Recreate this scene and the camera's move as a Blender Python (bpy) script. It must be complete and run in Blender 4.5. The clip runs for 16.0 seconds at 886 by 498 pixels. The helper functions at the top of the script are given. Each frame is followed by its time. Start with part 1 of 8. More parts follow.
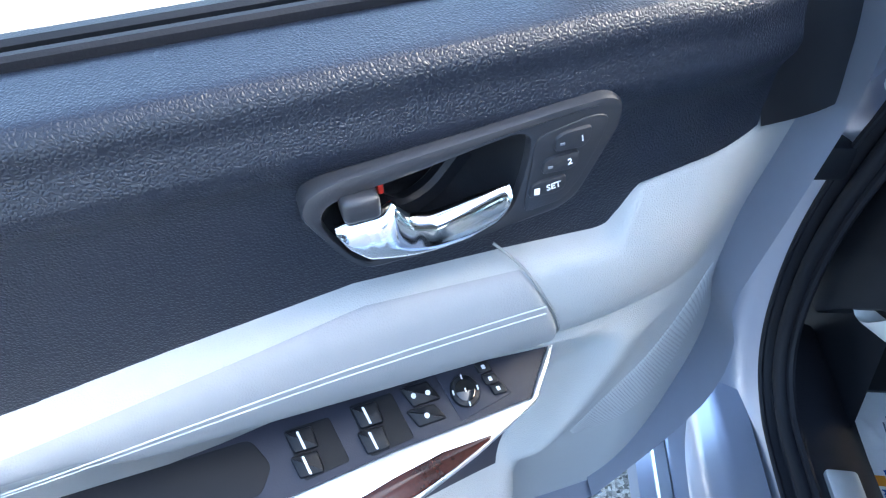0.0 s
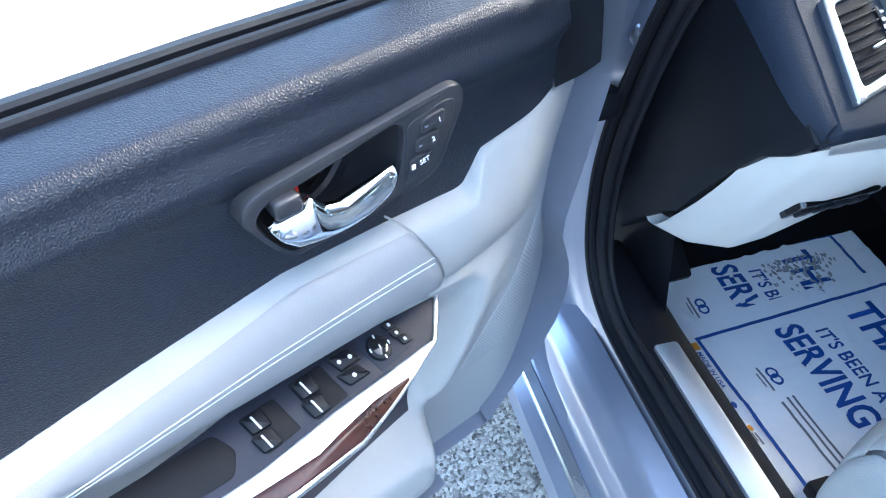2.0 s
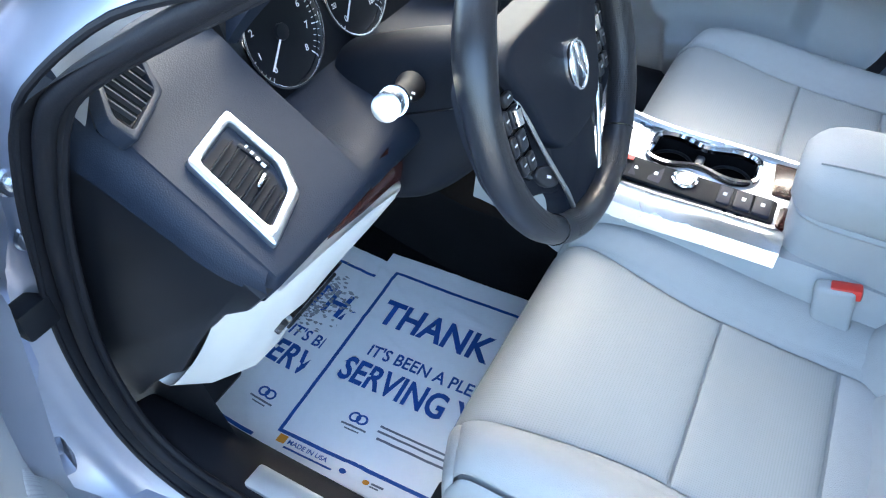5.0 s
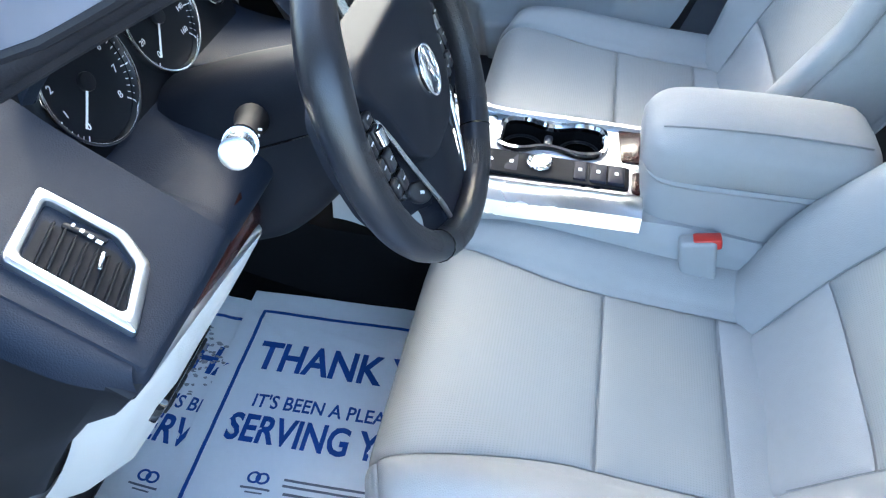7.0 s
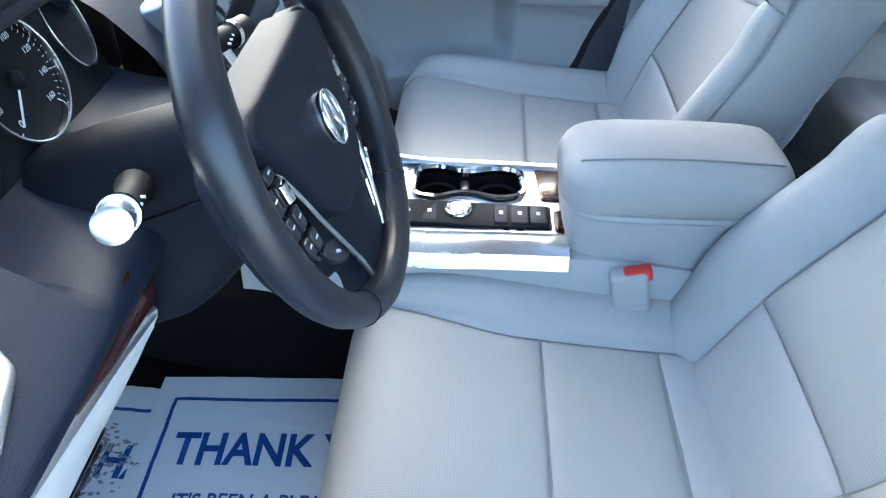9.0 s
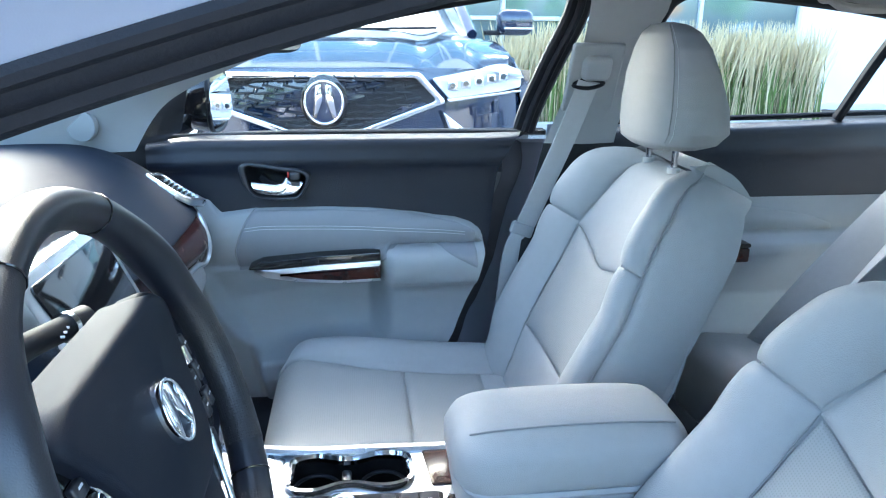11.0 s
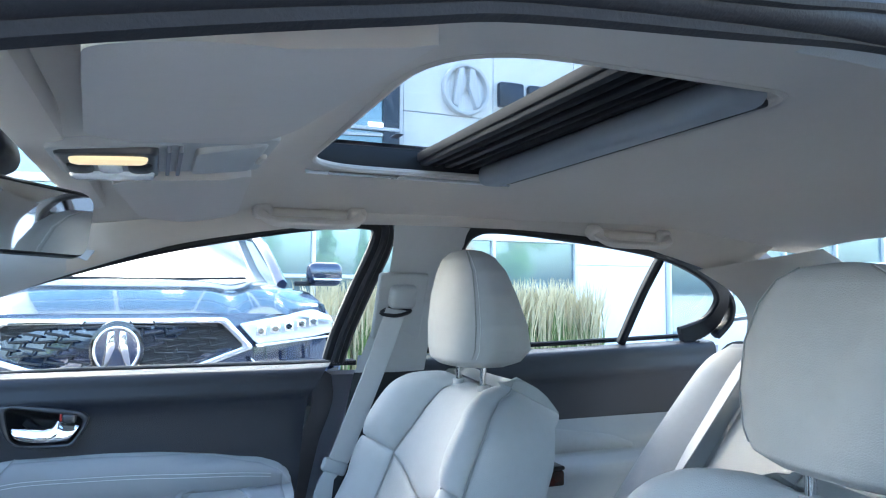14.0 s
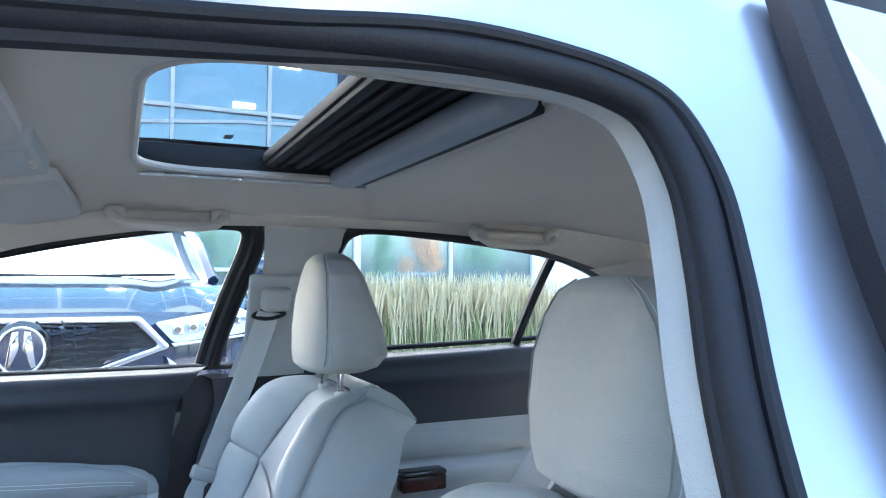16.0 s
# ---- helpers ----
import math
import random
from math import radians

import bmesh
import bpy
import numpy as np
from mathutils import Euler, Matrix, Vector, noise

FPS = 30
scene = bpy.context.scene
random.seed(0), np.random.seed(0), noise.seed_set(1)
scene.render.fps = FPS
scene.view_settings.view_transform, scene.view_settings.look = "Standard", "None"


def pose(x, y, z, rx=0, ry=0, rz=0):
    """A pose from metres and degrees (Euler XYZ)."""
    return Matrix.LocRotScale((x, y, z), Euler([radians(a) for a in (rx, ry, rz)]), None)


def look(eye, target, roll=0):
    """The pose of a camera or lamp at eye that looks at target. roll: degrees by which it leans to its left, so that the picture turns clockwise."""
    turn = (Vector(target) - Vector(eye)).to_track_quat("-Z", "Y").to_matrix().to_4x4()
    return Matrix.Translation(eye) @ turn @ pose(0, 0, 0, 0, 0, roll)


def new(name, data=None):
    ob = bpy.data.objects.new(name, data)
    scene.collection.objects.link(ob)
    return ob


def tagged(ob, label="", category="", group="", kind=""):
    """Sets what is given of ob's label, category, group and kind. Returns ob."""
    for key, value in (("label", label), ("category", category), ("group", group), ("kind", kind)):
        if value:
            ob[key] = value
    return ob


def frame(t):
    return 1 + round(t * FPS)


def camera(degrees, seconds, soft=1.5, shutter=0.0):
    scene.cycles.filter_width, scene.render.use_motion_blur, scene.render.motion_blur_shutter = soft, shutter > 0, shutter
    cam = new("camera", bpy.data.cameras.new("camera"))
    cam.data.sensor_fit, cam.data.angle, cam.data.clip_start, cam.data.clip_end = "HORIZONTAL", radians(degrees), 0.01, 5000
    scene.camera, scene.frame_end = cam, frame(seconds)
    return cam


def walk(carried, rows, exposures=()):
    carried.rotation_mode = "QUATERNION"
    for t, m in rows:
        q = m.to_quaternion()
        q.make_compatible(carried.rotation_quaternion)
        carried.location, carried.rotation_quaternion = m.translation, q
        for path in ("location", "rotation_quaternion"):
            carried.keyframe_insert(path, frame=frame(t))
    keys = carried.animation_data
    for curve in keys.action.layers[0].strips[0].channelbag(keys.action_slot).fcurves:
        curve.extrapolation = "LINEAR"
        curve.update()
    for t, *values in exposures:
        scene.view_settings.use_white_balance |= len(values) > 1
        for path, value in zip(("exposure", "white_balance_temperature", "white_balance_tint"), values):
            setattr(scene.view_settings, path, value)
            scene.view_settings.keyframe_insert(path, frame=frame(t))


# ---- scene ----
cam = camera(64.7, 16.0, soft=1.15)
PATH = [
    (0, (-1.064, 0.445, 1.162), (-1.235, 1.898, -0.202), -3.3),
    (0.5, (-1.08, 0.447, 1.163), (-1.175, 1.904, -0.203), -3.1),
    (1, (-1.078, 0.428, 1.171), (-1.083, 1.882, -0.202), -3.0),
    (1.5, (-1.099, 0.387, 1.193), (-0.965, 1.827, -0.188), -3.1),
    (2, (-1.127, 0.351, 1.227), (-0.793, 1.752, -0.16), -2.8),
    (2.5, (-1.104, 0.346, 1.263), (-0.55, 1.667, -0.132), -1.8),
    (3, (-1.034, 0.379, 1.285), (-0.218, 1.553, -0.113), -1.3),
    (3.5, (-0.996, 0.408, 1.294), (0.008, 1.423, -0.108), -0.8),
    (4, (-0.982, 0.419, 1.302), (0.132, 1.313, -0.099), -0.7),
    (4.5, (-0.973, 0.429, 1.309), (0.216, 1.22, -0.092), -0.5),
    (5, (-0.956, 0.434, 1.303), (0.298, 1.118, -0.097), -0.3),
    (5.2, (-0.949, 0.436, 1.302), (0.329, 1.08, -0.095), -0.2),
    (7.3, (-0.909, 0.487, 1.288), (0.489, 0.734, -0.12), -0.2),
    (7.5, (-0.906, 0.488, 1.288), (0.496, 0.713, -0.121), -0.4),
    (8, (-0.892, 0.494, 1.282), (0.516, 0.657, -0.129), -0.4),
    (8.2, (-0.887, 0.497, 1.274), (0.523, 0.635, -0.138), -0.4),
    (10.3, (-0.832, 0.486, 1.2170), (0.968, 0.393, 0.3457), 0.5),
    (10.5, (-0.827, 0.485, 1.2140), (1.004, 0.357, 0.4153), 0.4),
    (11, (-0.817, 0.479, 1.2140), (1.075, 0.238, 0.6163), 0.5),
    (11.5, (-0.798, 0.46, 1.2120), (1.123, 0.081, 0.8173), 0.4),
    (12, (-0.791, 0.46, 1.2000), (1.136, -0.035, 1.0043), 0.4),
    (12.5, (-0.788, 0.462, 1.1800), (1.125, -0.119, 1.1833), 0.4),
    (13, (-0.791, 0.466, 1.171), (1.098, -0.177, 1.304), 0.5),
    (13.5, (-0.792, 0.468, 1.1565), (1.076, -0.234, 1.2862), 0.4),
    (14, (-0.794, 0.464, 1.1500), (1.054, -0.289, 1.2740), 0.3),
    (14.5, (-0.807, 0.455, 1.1480), (1.024, -0.341, 1.2718), 0.2),
    (15, (-0.833, 0.424, 1.1520), (0.989, -0.39, 1.2787), 0.2),
    (15.5, (-0.834, 0.371, 1.151), (0.982, -0.457, 1.282), 0.1),
    (16, (-0.848, 0.272, 1.1710), (0.967, -0.562, 1.2733), 0.1),
]
walk(cam, [(t, look(eye, target, roll)) for t, eye, target, roll in PATH], exposures=[(0.0, 3.62, 5800, 3), (2.0, 3.67, 5800, 3), (5.0, 4.05, 6100, 3), (8.0, 3.85, 6000, 3), (10.5, 3.77, 5750, 0), (16.0, 3.67, 5900, 3)])

# ---- world and sun ----
world = bpy.data.worlds.new("daylight")
scene.world = world
world.use_nodes = True
wn = world.node_tree.nodes
sky = wn.new("ShaderNodeTexSky")
sky.sky_type = "NISHITA"
sky.sun_disc = False
SUN_ELEVATION, SUN_AZIMUTH = 33.0, 2.0   # degrees; azimuth is counted from +x towards +y
sky.sun_elevation = radians(SUN_ELEVATION)
sky.sun_rotation = radians(90 - SUN_AZIMUTH)
sky.dust_density = 5.0
sky.air_density = 1.0
sky.ozone_density = 0.6
world.node_tree.links.new(sky.outputs[0], wn["Background"].inputs[0])
wn["Background"].inputs[1].default_value = 0.15
sun = new("sun", bpy.data.lights.new("sun", "SUN"))
sun.data.energy = 3.5
sun.data.angle = radians(0.6)
sun.data.color = (1.0, 0.95, 0.88)
_s = Vector((math.cos(radians(SUN_AZIMUTH)) * math.cos(radians(SUN_ELEVATION)), math.sin(radians(SUN_AZIMUTH)) * math.cos(radians(SUN_ELEVATION)), math.sin(radians(SUN_ELEVATION))))
sun.matrix_world = look(_s * 30, (0, 0, 0))


# ---- materials ----
def material(name, colour, rough=0.5, metal=0.0, grain=0.0, grain_scale=300.0, cells=False, vary=0.12, vary_scale=6.0, coat=0.0, spec=0.5, stain=None, sheen=0.0, rough_vary=0.08):
    """A surface with colour variation at two scales, uneven gloss and fine relief."""
    m = bpy.data.materials.new(name)
    m.use_nodes = True
    n, l = m.node_tree.nodes, m.node_tree.links
    b = n["Principled BSDF"]
    b.inputs["Metallic"].default_value = metal
    b.inputs["Coat Weight"].default_value = coat
    b.inputs["Coat Roughness"].default_value = 0.05
    b.inputs["Specular IOR Level"].default_value = spec
    b.inputs["Sheen Weight"].default_value = sheen
    co = n.new("ShaderNodeTexCoord")
    big = n.new("ShaderNodeTexNoise")
    big.inputs["Scale"].default_value = vary_scale
    big.inputs["Detail"].default_value = 5
    l.new(co.outputs["Object"], big.inputs["Vector"])
    small = n.new("ShaderNodeTexNoise")
    small.inputs["Scale"].default_value = vary_scale * 14
    small.inputs["Detail"].default_value = 3
    l.new(co.outputs["Object"], small.inputs["Vector"])
    add = n.new("ShaderNodeMath")
    add.operation = "MULTIPLY_ADD"
    l.new(small.outputs["Fac"], add.inputs[0])
    add.inputs[1].default_value = 0.4
    l.new(big.outputs["Fac"], add.inputs[2])
    ramp = n.new("ShaderNodeValToRGB")
    ramp.color_ramp.elements[0].position, ramp.color_ramp.elements[1].position = 0.35, 1.05
    lo = [max(0.0, c * (1 - vary)) for c in colour]
    hi = [min(1.0, c * (1 + vary)) for c in colour]
    if stain:
        lo = [c * 0.5 + s * 0.5 for c, s in zip(colour, stain)]
    ramp.color_ramp.elements[0].color, ramp.color_ramp.elements[1].color = (*lo, 1), (*hi, 1)
    l.new(add.outputs[0], ramp.inputs[0])
    l.new(ramp.outputs[0], b.inputs["Base Color"])
    rr = n.new("ShaderNodeMapRange")
    rr.inputs["To Min"].default_value, rr.inputs["To Max"].default_value = max(0.02, rough - rough_vary), min(1.0, rough + rough_vary)
    l.new(big.outputs["Fac"], rr.inputs["Value"])
    l.new(rr.outputs[0], b.inputs["Roughness"])
    if grain > 0:
        bump = n.new("ShaderNodeBump")
        bump.inputs["Strength"].default_value = grain
        bump.inputs["Distance"].default_value = 0.0015
        if cells:
            t = n.new("ShaderNodeTexVoronoi")
            t.feature = "DISTANCE_TO_EDGE"
            t.inputs["Scale"].default_value = grain_scale
            warp = n.new("ShaderNodeTexNoise")
            warp.inputs["Scale"].default_value = grain_scale * 0.5
            l.new(co.outputs["Object"], warp.inputs["Vector"])
            mix = n.new("ShaderNodeMix")
            mix.data_type = "VECTOR"
            mix.inputs["Factor"].default_value = 0.0008
            l.new(co.outputs["Object"], mix.inputs["A"])
            l.new(warp.outputs["Color"], mix.inputs["B"])
            l.new(mix.outputs["Result"], t.inputs["Vector"])
            soft = n.new("ShaderNodeMapRange")
            soft.inputs["From Max"].default_value = 0.35
            soft.interpolation_type = "SMOOTHSTEP"
            l.new(t.outputs["Distance"], soft.inputs["Value"])
            l.new(soft.outputs[0], bump.inputs["Height"])
        else:
            t = n.new("ShaderNodeTexNoise")
            t.inputs["Scale"].default_value = grain_scale
            t.inputs["Detail"].default_value = 4
            l.new(co.outputs["Object"], t.inputs["Vector"])
            l.new(t.outputs["Fac"], bump.inputs["Height"])
        l.new(bump.outputs[0], b.inputs["Normal"])
    return m


def dotted(name, colour, pitch, rough, depth=0.6, dark=0.45):
    """Leather or plastic pierced by rows of small holes."""
    m = material(name, colour, rough, vary=0.05)
    n, l = m.node_tree.nodes, m.node_tree.links
    b = n["Principled BSDF"]
    old = b.inputs["Base Color"].links[0].from_socket
    t = n.new("ShaderNodeTexVoronoi")
    t.inputs["Scale"].default_value = 1.0 / pitch
    t.inputs["Randomness"].default_value = 0.0
    co = [x for x in n if x.type == "TEX_COORD"][0]
    l.new(co.outputs["UV"], t.inputs["Vector"])
    t.voronoi_dimensions = "2D"
    r = n.new("ShaderNodeMapRange")
    r.inputs["From Min"].default_value, r.inputs["From Max"].default_value = 0.18, 0.3
    l.new(t.outputs["Distance"], r.inputs["Value"])
    mix = n.new("ShaderNodeMix")
    mix.data_type = "RGBA"
    l.new(r.outputs[0], mix.inputs["Factor"])
    mix.inputs["A"].default_value = (*[c * dark for c in colour], 1)
    l.new(old, mix.inputs["B"])
    l.new(mix.outputs["Result"], b.inputs["Base Color"])
    bump = n.new("ShaderNodeBump")
    bump.inputs["Strength"].default_value = depth
    bump.inputs["Distance"].default_value = 0.001
    l.new(r.outputs[0], bump.inputs["Height"])
    l.new(bump.outputs[0], b.inputs["Normal"])
    return m


def stony(name, dark, pale, scale):
    """Coarse asphalt: single stones of different greys in a dark binder."""
    m = material(name, [(a + b) / 2 for a, b in zip(dark, pale)], 0.9, grain=1.0, grain_scale=scale, cells=True)
    n, l = m.node_tree.nodes, m.node_tree.links
    co = [x for x in n if x.type == "TEX_COORD"][0]
    t = n.new("ShaderNodeTexVoronoi")
    t.inputs["Scale"].default_value = scale
    l.new(co.outputs["Object"], t.inputs["Vector"])
    r = n.new("ShaderNodeValToRGB")
    r.color_ramp.elements[0].position, r.color_ramp.elements[1].position = 0.15, 0.85
    r.color_ramp.elements[0].color, r.color_ramp.elements[1].color = (*dark, 1), (*pale, 1)
    l.new(t.outputs["Color"], r.inputs[0])
    l.new(r.outputs[0], n["Principled BSDF"].inputs["Base Color"])
    return m


def glass(name, tint=(1, 1, 1), rough=0.0, shine=0.05):
    m = bpy.data.materials.new(name)
    m.use_nodes = True
    n, l = m.node_tree.nodes, m.node_tree.links
    n.remove(n["Principled BSDF"])
    clear, gloss, mix = n.new("ShaderNodeBsdfTransparent"), n.new("ShaderNodeBsdfGlossy"), n.new("ShaderNodeMixShader")
    clear.inputs[0].default_value = (*tint, 1)
    gloss.inputs["Roughness"].default_value = rough
    mix.inputs[0].default_value = shine
    l.new(clear.outputs[0], mix.inputs[1])
    l.new(gloss.outputs[0], mix.inputs[2])
    l.new(mix.outputs[0], n["Material Output"].inputs[0])
    return m


def glow(name, colour, strength):
    m = bpy.data.materials.new(name)
    m.use_nodes = True
    b = m.node_tree.nodes["Principled BSDF"]
    b.inputs["Base Color"].default_value = (*colour, 1)
    b.inputs["Emission Color"].default_value = (*colour, 1)
    b.inputs["Emission Strength"].default_value = strength
    return m


LEATHER = material("pale_grey_leather", (0.285, 0.29, 0.285), 0.58, spec=0.38, grain=0.2, grain_scale=420, cells=True, vary=0.06, vary_scale=5, stain=(0.40, 0.40, 0.41))
LEATHER_PIERCED = dotted("pierced_grey_leather", (0.285, 0.29, 0.285), 0.0032, 0.55, 0.2, 0.86)
LEATHER_PIERCED.node_tree.nodes["Principled BSDF"].inputs["Specular IOR Level"].default_value = 0.35
# leather grey made darker and duller, to offset strong skylight on front door pads
PAD_DIMMED = material("dimmed_pad_leather", (0.245, 0.25, 0.265), 0.68, spec=0.25, grain=0.15, grain_scale=500, cells=True, vary=0.05, vary_scale=6)
VISOR = material("visor_vinyl", (0.42, 0.40, 0.38), 0.7, grain=0.15, grain_scale=600, vary=0.05, vary_scale=5)
PIPING = material("seam_thread", (0.22, 0.225, 0.225), 0.7, vary=0.1)
THREAD = material("light_thread", (0.50, 0.51, 0.52), 0.6, vary=0.05)
DARK_SKIN = material("charcoal_grained_skin", (0.008, 0.0105, 0.019), 0.37, grain=0.30, grain_scale=400, cells=True, vary=0.12, vary_scale=8, spec=0.42)
DASH = material("slate_dash_skin", (0.0075, 0.0125, 0.024), 0.60, grain=0.12, grain_scale=420, cells=True, vary=0.1, vary_scale=6, spec=0.25)
BLACK = material("satin_black_plastic", (0.007, 0.008, 0.011), 0.45, spec=0.25, grain=0.15, grain_scale=700, vary=0.15)
GLOSS_BLACK = material("gloss_black", (0.006, 0.006, 0.007), 0.08, vary=0.1, rough_vary=0.03, coat=0.4)
GREY_PLASTIC = material("pale_grey_plastic", (0.315, 0.325, 0.33), 0.55, grain=0.18, grain_scale=520, cells=True, vary=0.05, vary_scale=4)
WHITE_PLASTIC = material("ivory_plastic", (0.56, 0.56, 0.55), 0.48, grain=0.2, grain_scale=600, vary=0.05, vary_scale=5)
HEADLINER = material("woven_headliner", (0.40, 0.37, 0.335), 0.9, grain=0.35, grain_scale=900, vary=0.06, vary_scale=3, sheen=0.2)
PAINT = material("silver_blue_paint", (0.35, 0.375, 0.455), 0.30, metal=0.7, grain=0.03, grain_scale=1500, vary=0.06, vary_scale=4, coat=0.35, rough_vary=0.05)
RUBBER = material("black_rubber", (0.009, 0.0095, 0.013), 0.6, spec=0.22, grain=0.2, grain_scale=500, vary=0.2)
CARPET = material("black_carpet", (0.006, 0.006, 0.007), 0.95, spec=0.1, grain=0.9, grain_scale=650, vary=0.4, vary_scale=9)
CHROME = material("chrome", (0.82, 0.83, 0.85), 0.08, metal=1.0, vary=0.03, rough_vary=0.03)
SHADE_GREY = material("sunshade_plastic", (0.20, 0.225, 0.26), 0.55, grain=0.1, grain_scale=600, vary=0.06)
COLUMN_BLACK = material("column_plastic", (0.006, 0.0075, 0.012), 0.6, spec=0.18, grain=0.15, grain_scale=700, vary=0.12)
BRUSHED = material("brushed_metal", (0.74, 0.75, 0.77), 0.5, metal=0.9, grain=0.08, grain_scale=1200, vary=0.05)
SATIN = material("satin_metal", (0.66, 0.68, 0.70), 0.28, metal=1.0, grain=0.05, grain_scale=900, vary=0.05)
PLATE_METAL = material("console_plate_metal", (0.42, 0.44, 0.47), 0.30, metal=1.0, grain=0.05, grain_scale=900, vary=0.06)
WOOD = material("dark_red_wood", (0.032, 0.007, 0.005), 0.26, spec=0.30, vary=0.6, vary_scale=22, coat=0.25, rough_vary=0.04)
PAPER = material("crumpled_paper", (0.93, 0.93, 0.93), 0.75, grain=0.9, grain_scale=34, vary=0.05, vary_scale=7, stain=(0.86, 0.86, 0.87))
INK = material("blue_ink", (0.012, 0.075, 0.32), 0.7, vary=0.15, vary_scale=30)
GREY_INK = material("grey_ink", (0.16, 0.17, 0.2), 0.7, vary=0.2)
SOOT = material("shoe_print_soot", (0.34, 0.34, 0.35), 0.8, vary=0.5, vary_scale=40)
ORANGE = material("orange_ink", (0.75, 0.3, 0.02), 0.6)
WHITE_MARK = material("white_marking", (0.8, 0.8, 0.82), 0.5, vary=0.03)
RED = material("red_plastic", (0.55, 0.03, 0.02), 0.35, vary=0.1)
WEBBING = material("grey_webbing", (0.40, 0.41, 0.42), 0.6, grain=0.5, grain_scale=800, vary=0.06)
MIRROR = material("mirror_glass", (0.85, 0.87, 0.9), 0.02, metal=1.0, vary=0.01, rough_vary=0.01)
WINDOW = glass("window_glass", (0.97, 0.98, 0.98))
SIDE_GLASS = glass("reflecting_side_glass", (0.45, 0.47, 0.48), 0.01, 0.5)
SUNROOF_GLASS = glass("tinted_glass", (0.62, 0.64, 0.66))
ASPHALT = stony("asphalt", (0.07, 0.068, 0.064), (0.46, 0.44, 0.41), 170)
LAMP_GLOW = glow("warm_lamp", (1.0, 0.74, 0.42), 0.055)
LENS = material("clear_lens", (0.75, 0.78, 0.8), 0.15, vary=0.05, coat=0.5)
NAVY = material("navy_car_paint", (0.007, 0.020, 0.055), 0.14, metal=0.3, vary=0.1, coat=1.0, rough_vary=0.04)


# ---- building helpers ----
def lerp_list(t, pts):
    """Piecewise smooth interpolation of rows (t, a, b, ...)."""
    if t <= pts[0][0]:
        return Vector(pts[0][1:]) if len(pts[0]) > 2 else pts[0][1]
    for p, q in zip(pts, pts[1:]):
        if t <= q[0]:
            k = (t - p[0]) / (q[0] - p[0])
            if len(p) == 2:
                return p[1] * (1 - k) + q[1] * k
            return Vector(p[1:]) * (1 - k) + Vector(q[1:]) * k
    return Vector(pts[-1][1:]) if len(pts[-1]) > 2 else pts[-1][1]


def smooth(a, b, x):
    k = min(1.0, max(0.0, (x - a) / (b - a)))
    return k * k * (3 - 2 * k)


def curve_through(pts, steps=8, closed=False):
    """Points on a Catmull-Rom curve through pts."""
    p = [Vector(q) for q in pts]
    out, n = [], len(p)
    for i in range(n if closed else n - 1):
        a, b, c, d = (p[(i + k) % n] if closed else p[min(max(i + k, 0), n - 1)] for k in (-1, 0, 1, 2))
        for s in range(steps):
            t = s / steps
            out.append(0.5 * ((2 * b) + (c - a) * t + (2 * a - 5 * b + 4 * c - d) * t * t + (3 * b - a - 3 * c + d) * t ** 3))
    if not closed:
        out.append(p[-1])
    return out


def finish(bm, name, mat, parent=None, label="", smooth_faces=True, angle=40, mats=()):
    me = bpy.data.meshes.new(name)
    bm.normal_update()
    bm.to_mesh(me)
    bm.free()
    for k in (mat, *mats):
        me.materials.append(k)
    if smooth_faces:
        me.shade_smooth()
        me.set_sharp_from_angle(angle=radians(angle))
    ob = new(name, me)
    if parent:
        ob.parent = parent
    if label:
        tagged(ob, label)
    return ob


def part(name, bm, mat, parent, label="", **k):
    return finish(bm, name, mat, parent, label, **k)


def thing(name, label, category, place=(0, 0, 0), group="", kind=""):
    ob = new(name)
    ob.empty_display_size = 0.05
    ob.location = place
    return tagged(ob, label, category, group, kind)


def grid(fn, nu, nv, wrap_u=False, wrap_v=False, uv=None, uv_warp=lambda t: t):
    """A surface from fn(u, v), u and v from 0 to 1. uv: metres along u and v for the UV map."""
    bm = bmesh.new()
    lay = bm.loops.layers.uv.new("UVMap") if uv else None
    vs = [[bm.verts.new(fn(i / (nu if wrap_u else nu - 1), j / (nv if wrap_v else nv - 1))) for j in range(nv)] for i in range(nu)]
    for i in range(nu if wrap_u else nu - 1):
        for j in range(nv if wrap_v else nv - 1):
            q = [(i, j), ((i + 1), j), ((i + 1), (j + 1)), (i, (j + 1))]
            f = bm.faces.new([vs[a % nu][b % nv] for a, b in q])
            if lay:
                for lp, (a, b) in zip(f.loops, q):
                    lp[lay].uv = (uv_warp(a / (nu - 1)) * uv[0], uv_warp(b / (nv - 1)) * uv[1])
    return bm


def thicken(bm, depth):
    bmesh.ops.recalc_face_normals(bm, faces=bm.faces)
    bmesh.ops.solidify(bm, geom=bm.faces[:], thickness=depth)
    return bm


def cap(bm):
    bmesh.ops.holes_fill(bm, edges=[e for e in bm.edges if e.is_boundary], sides=0)
    bmesh.ops.recalc_face_normals(bm, faces=bm.faces)
    return bm


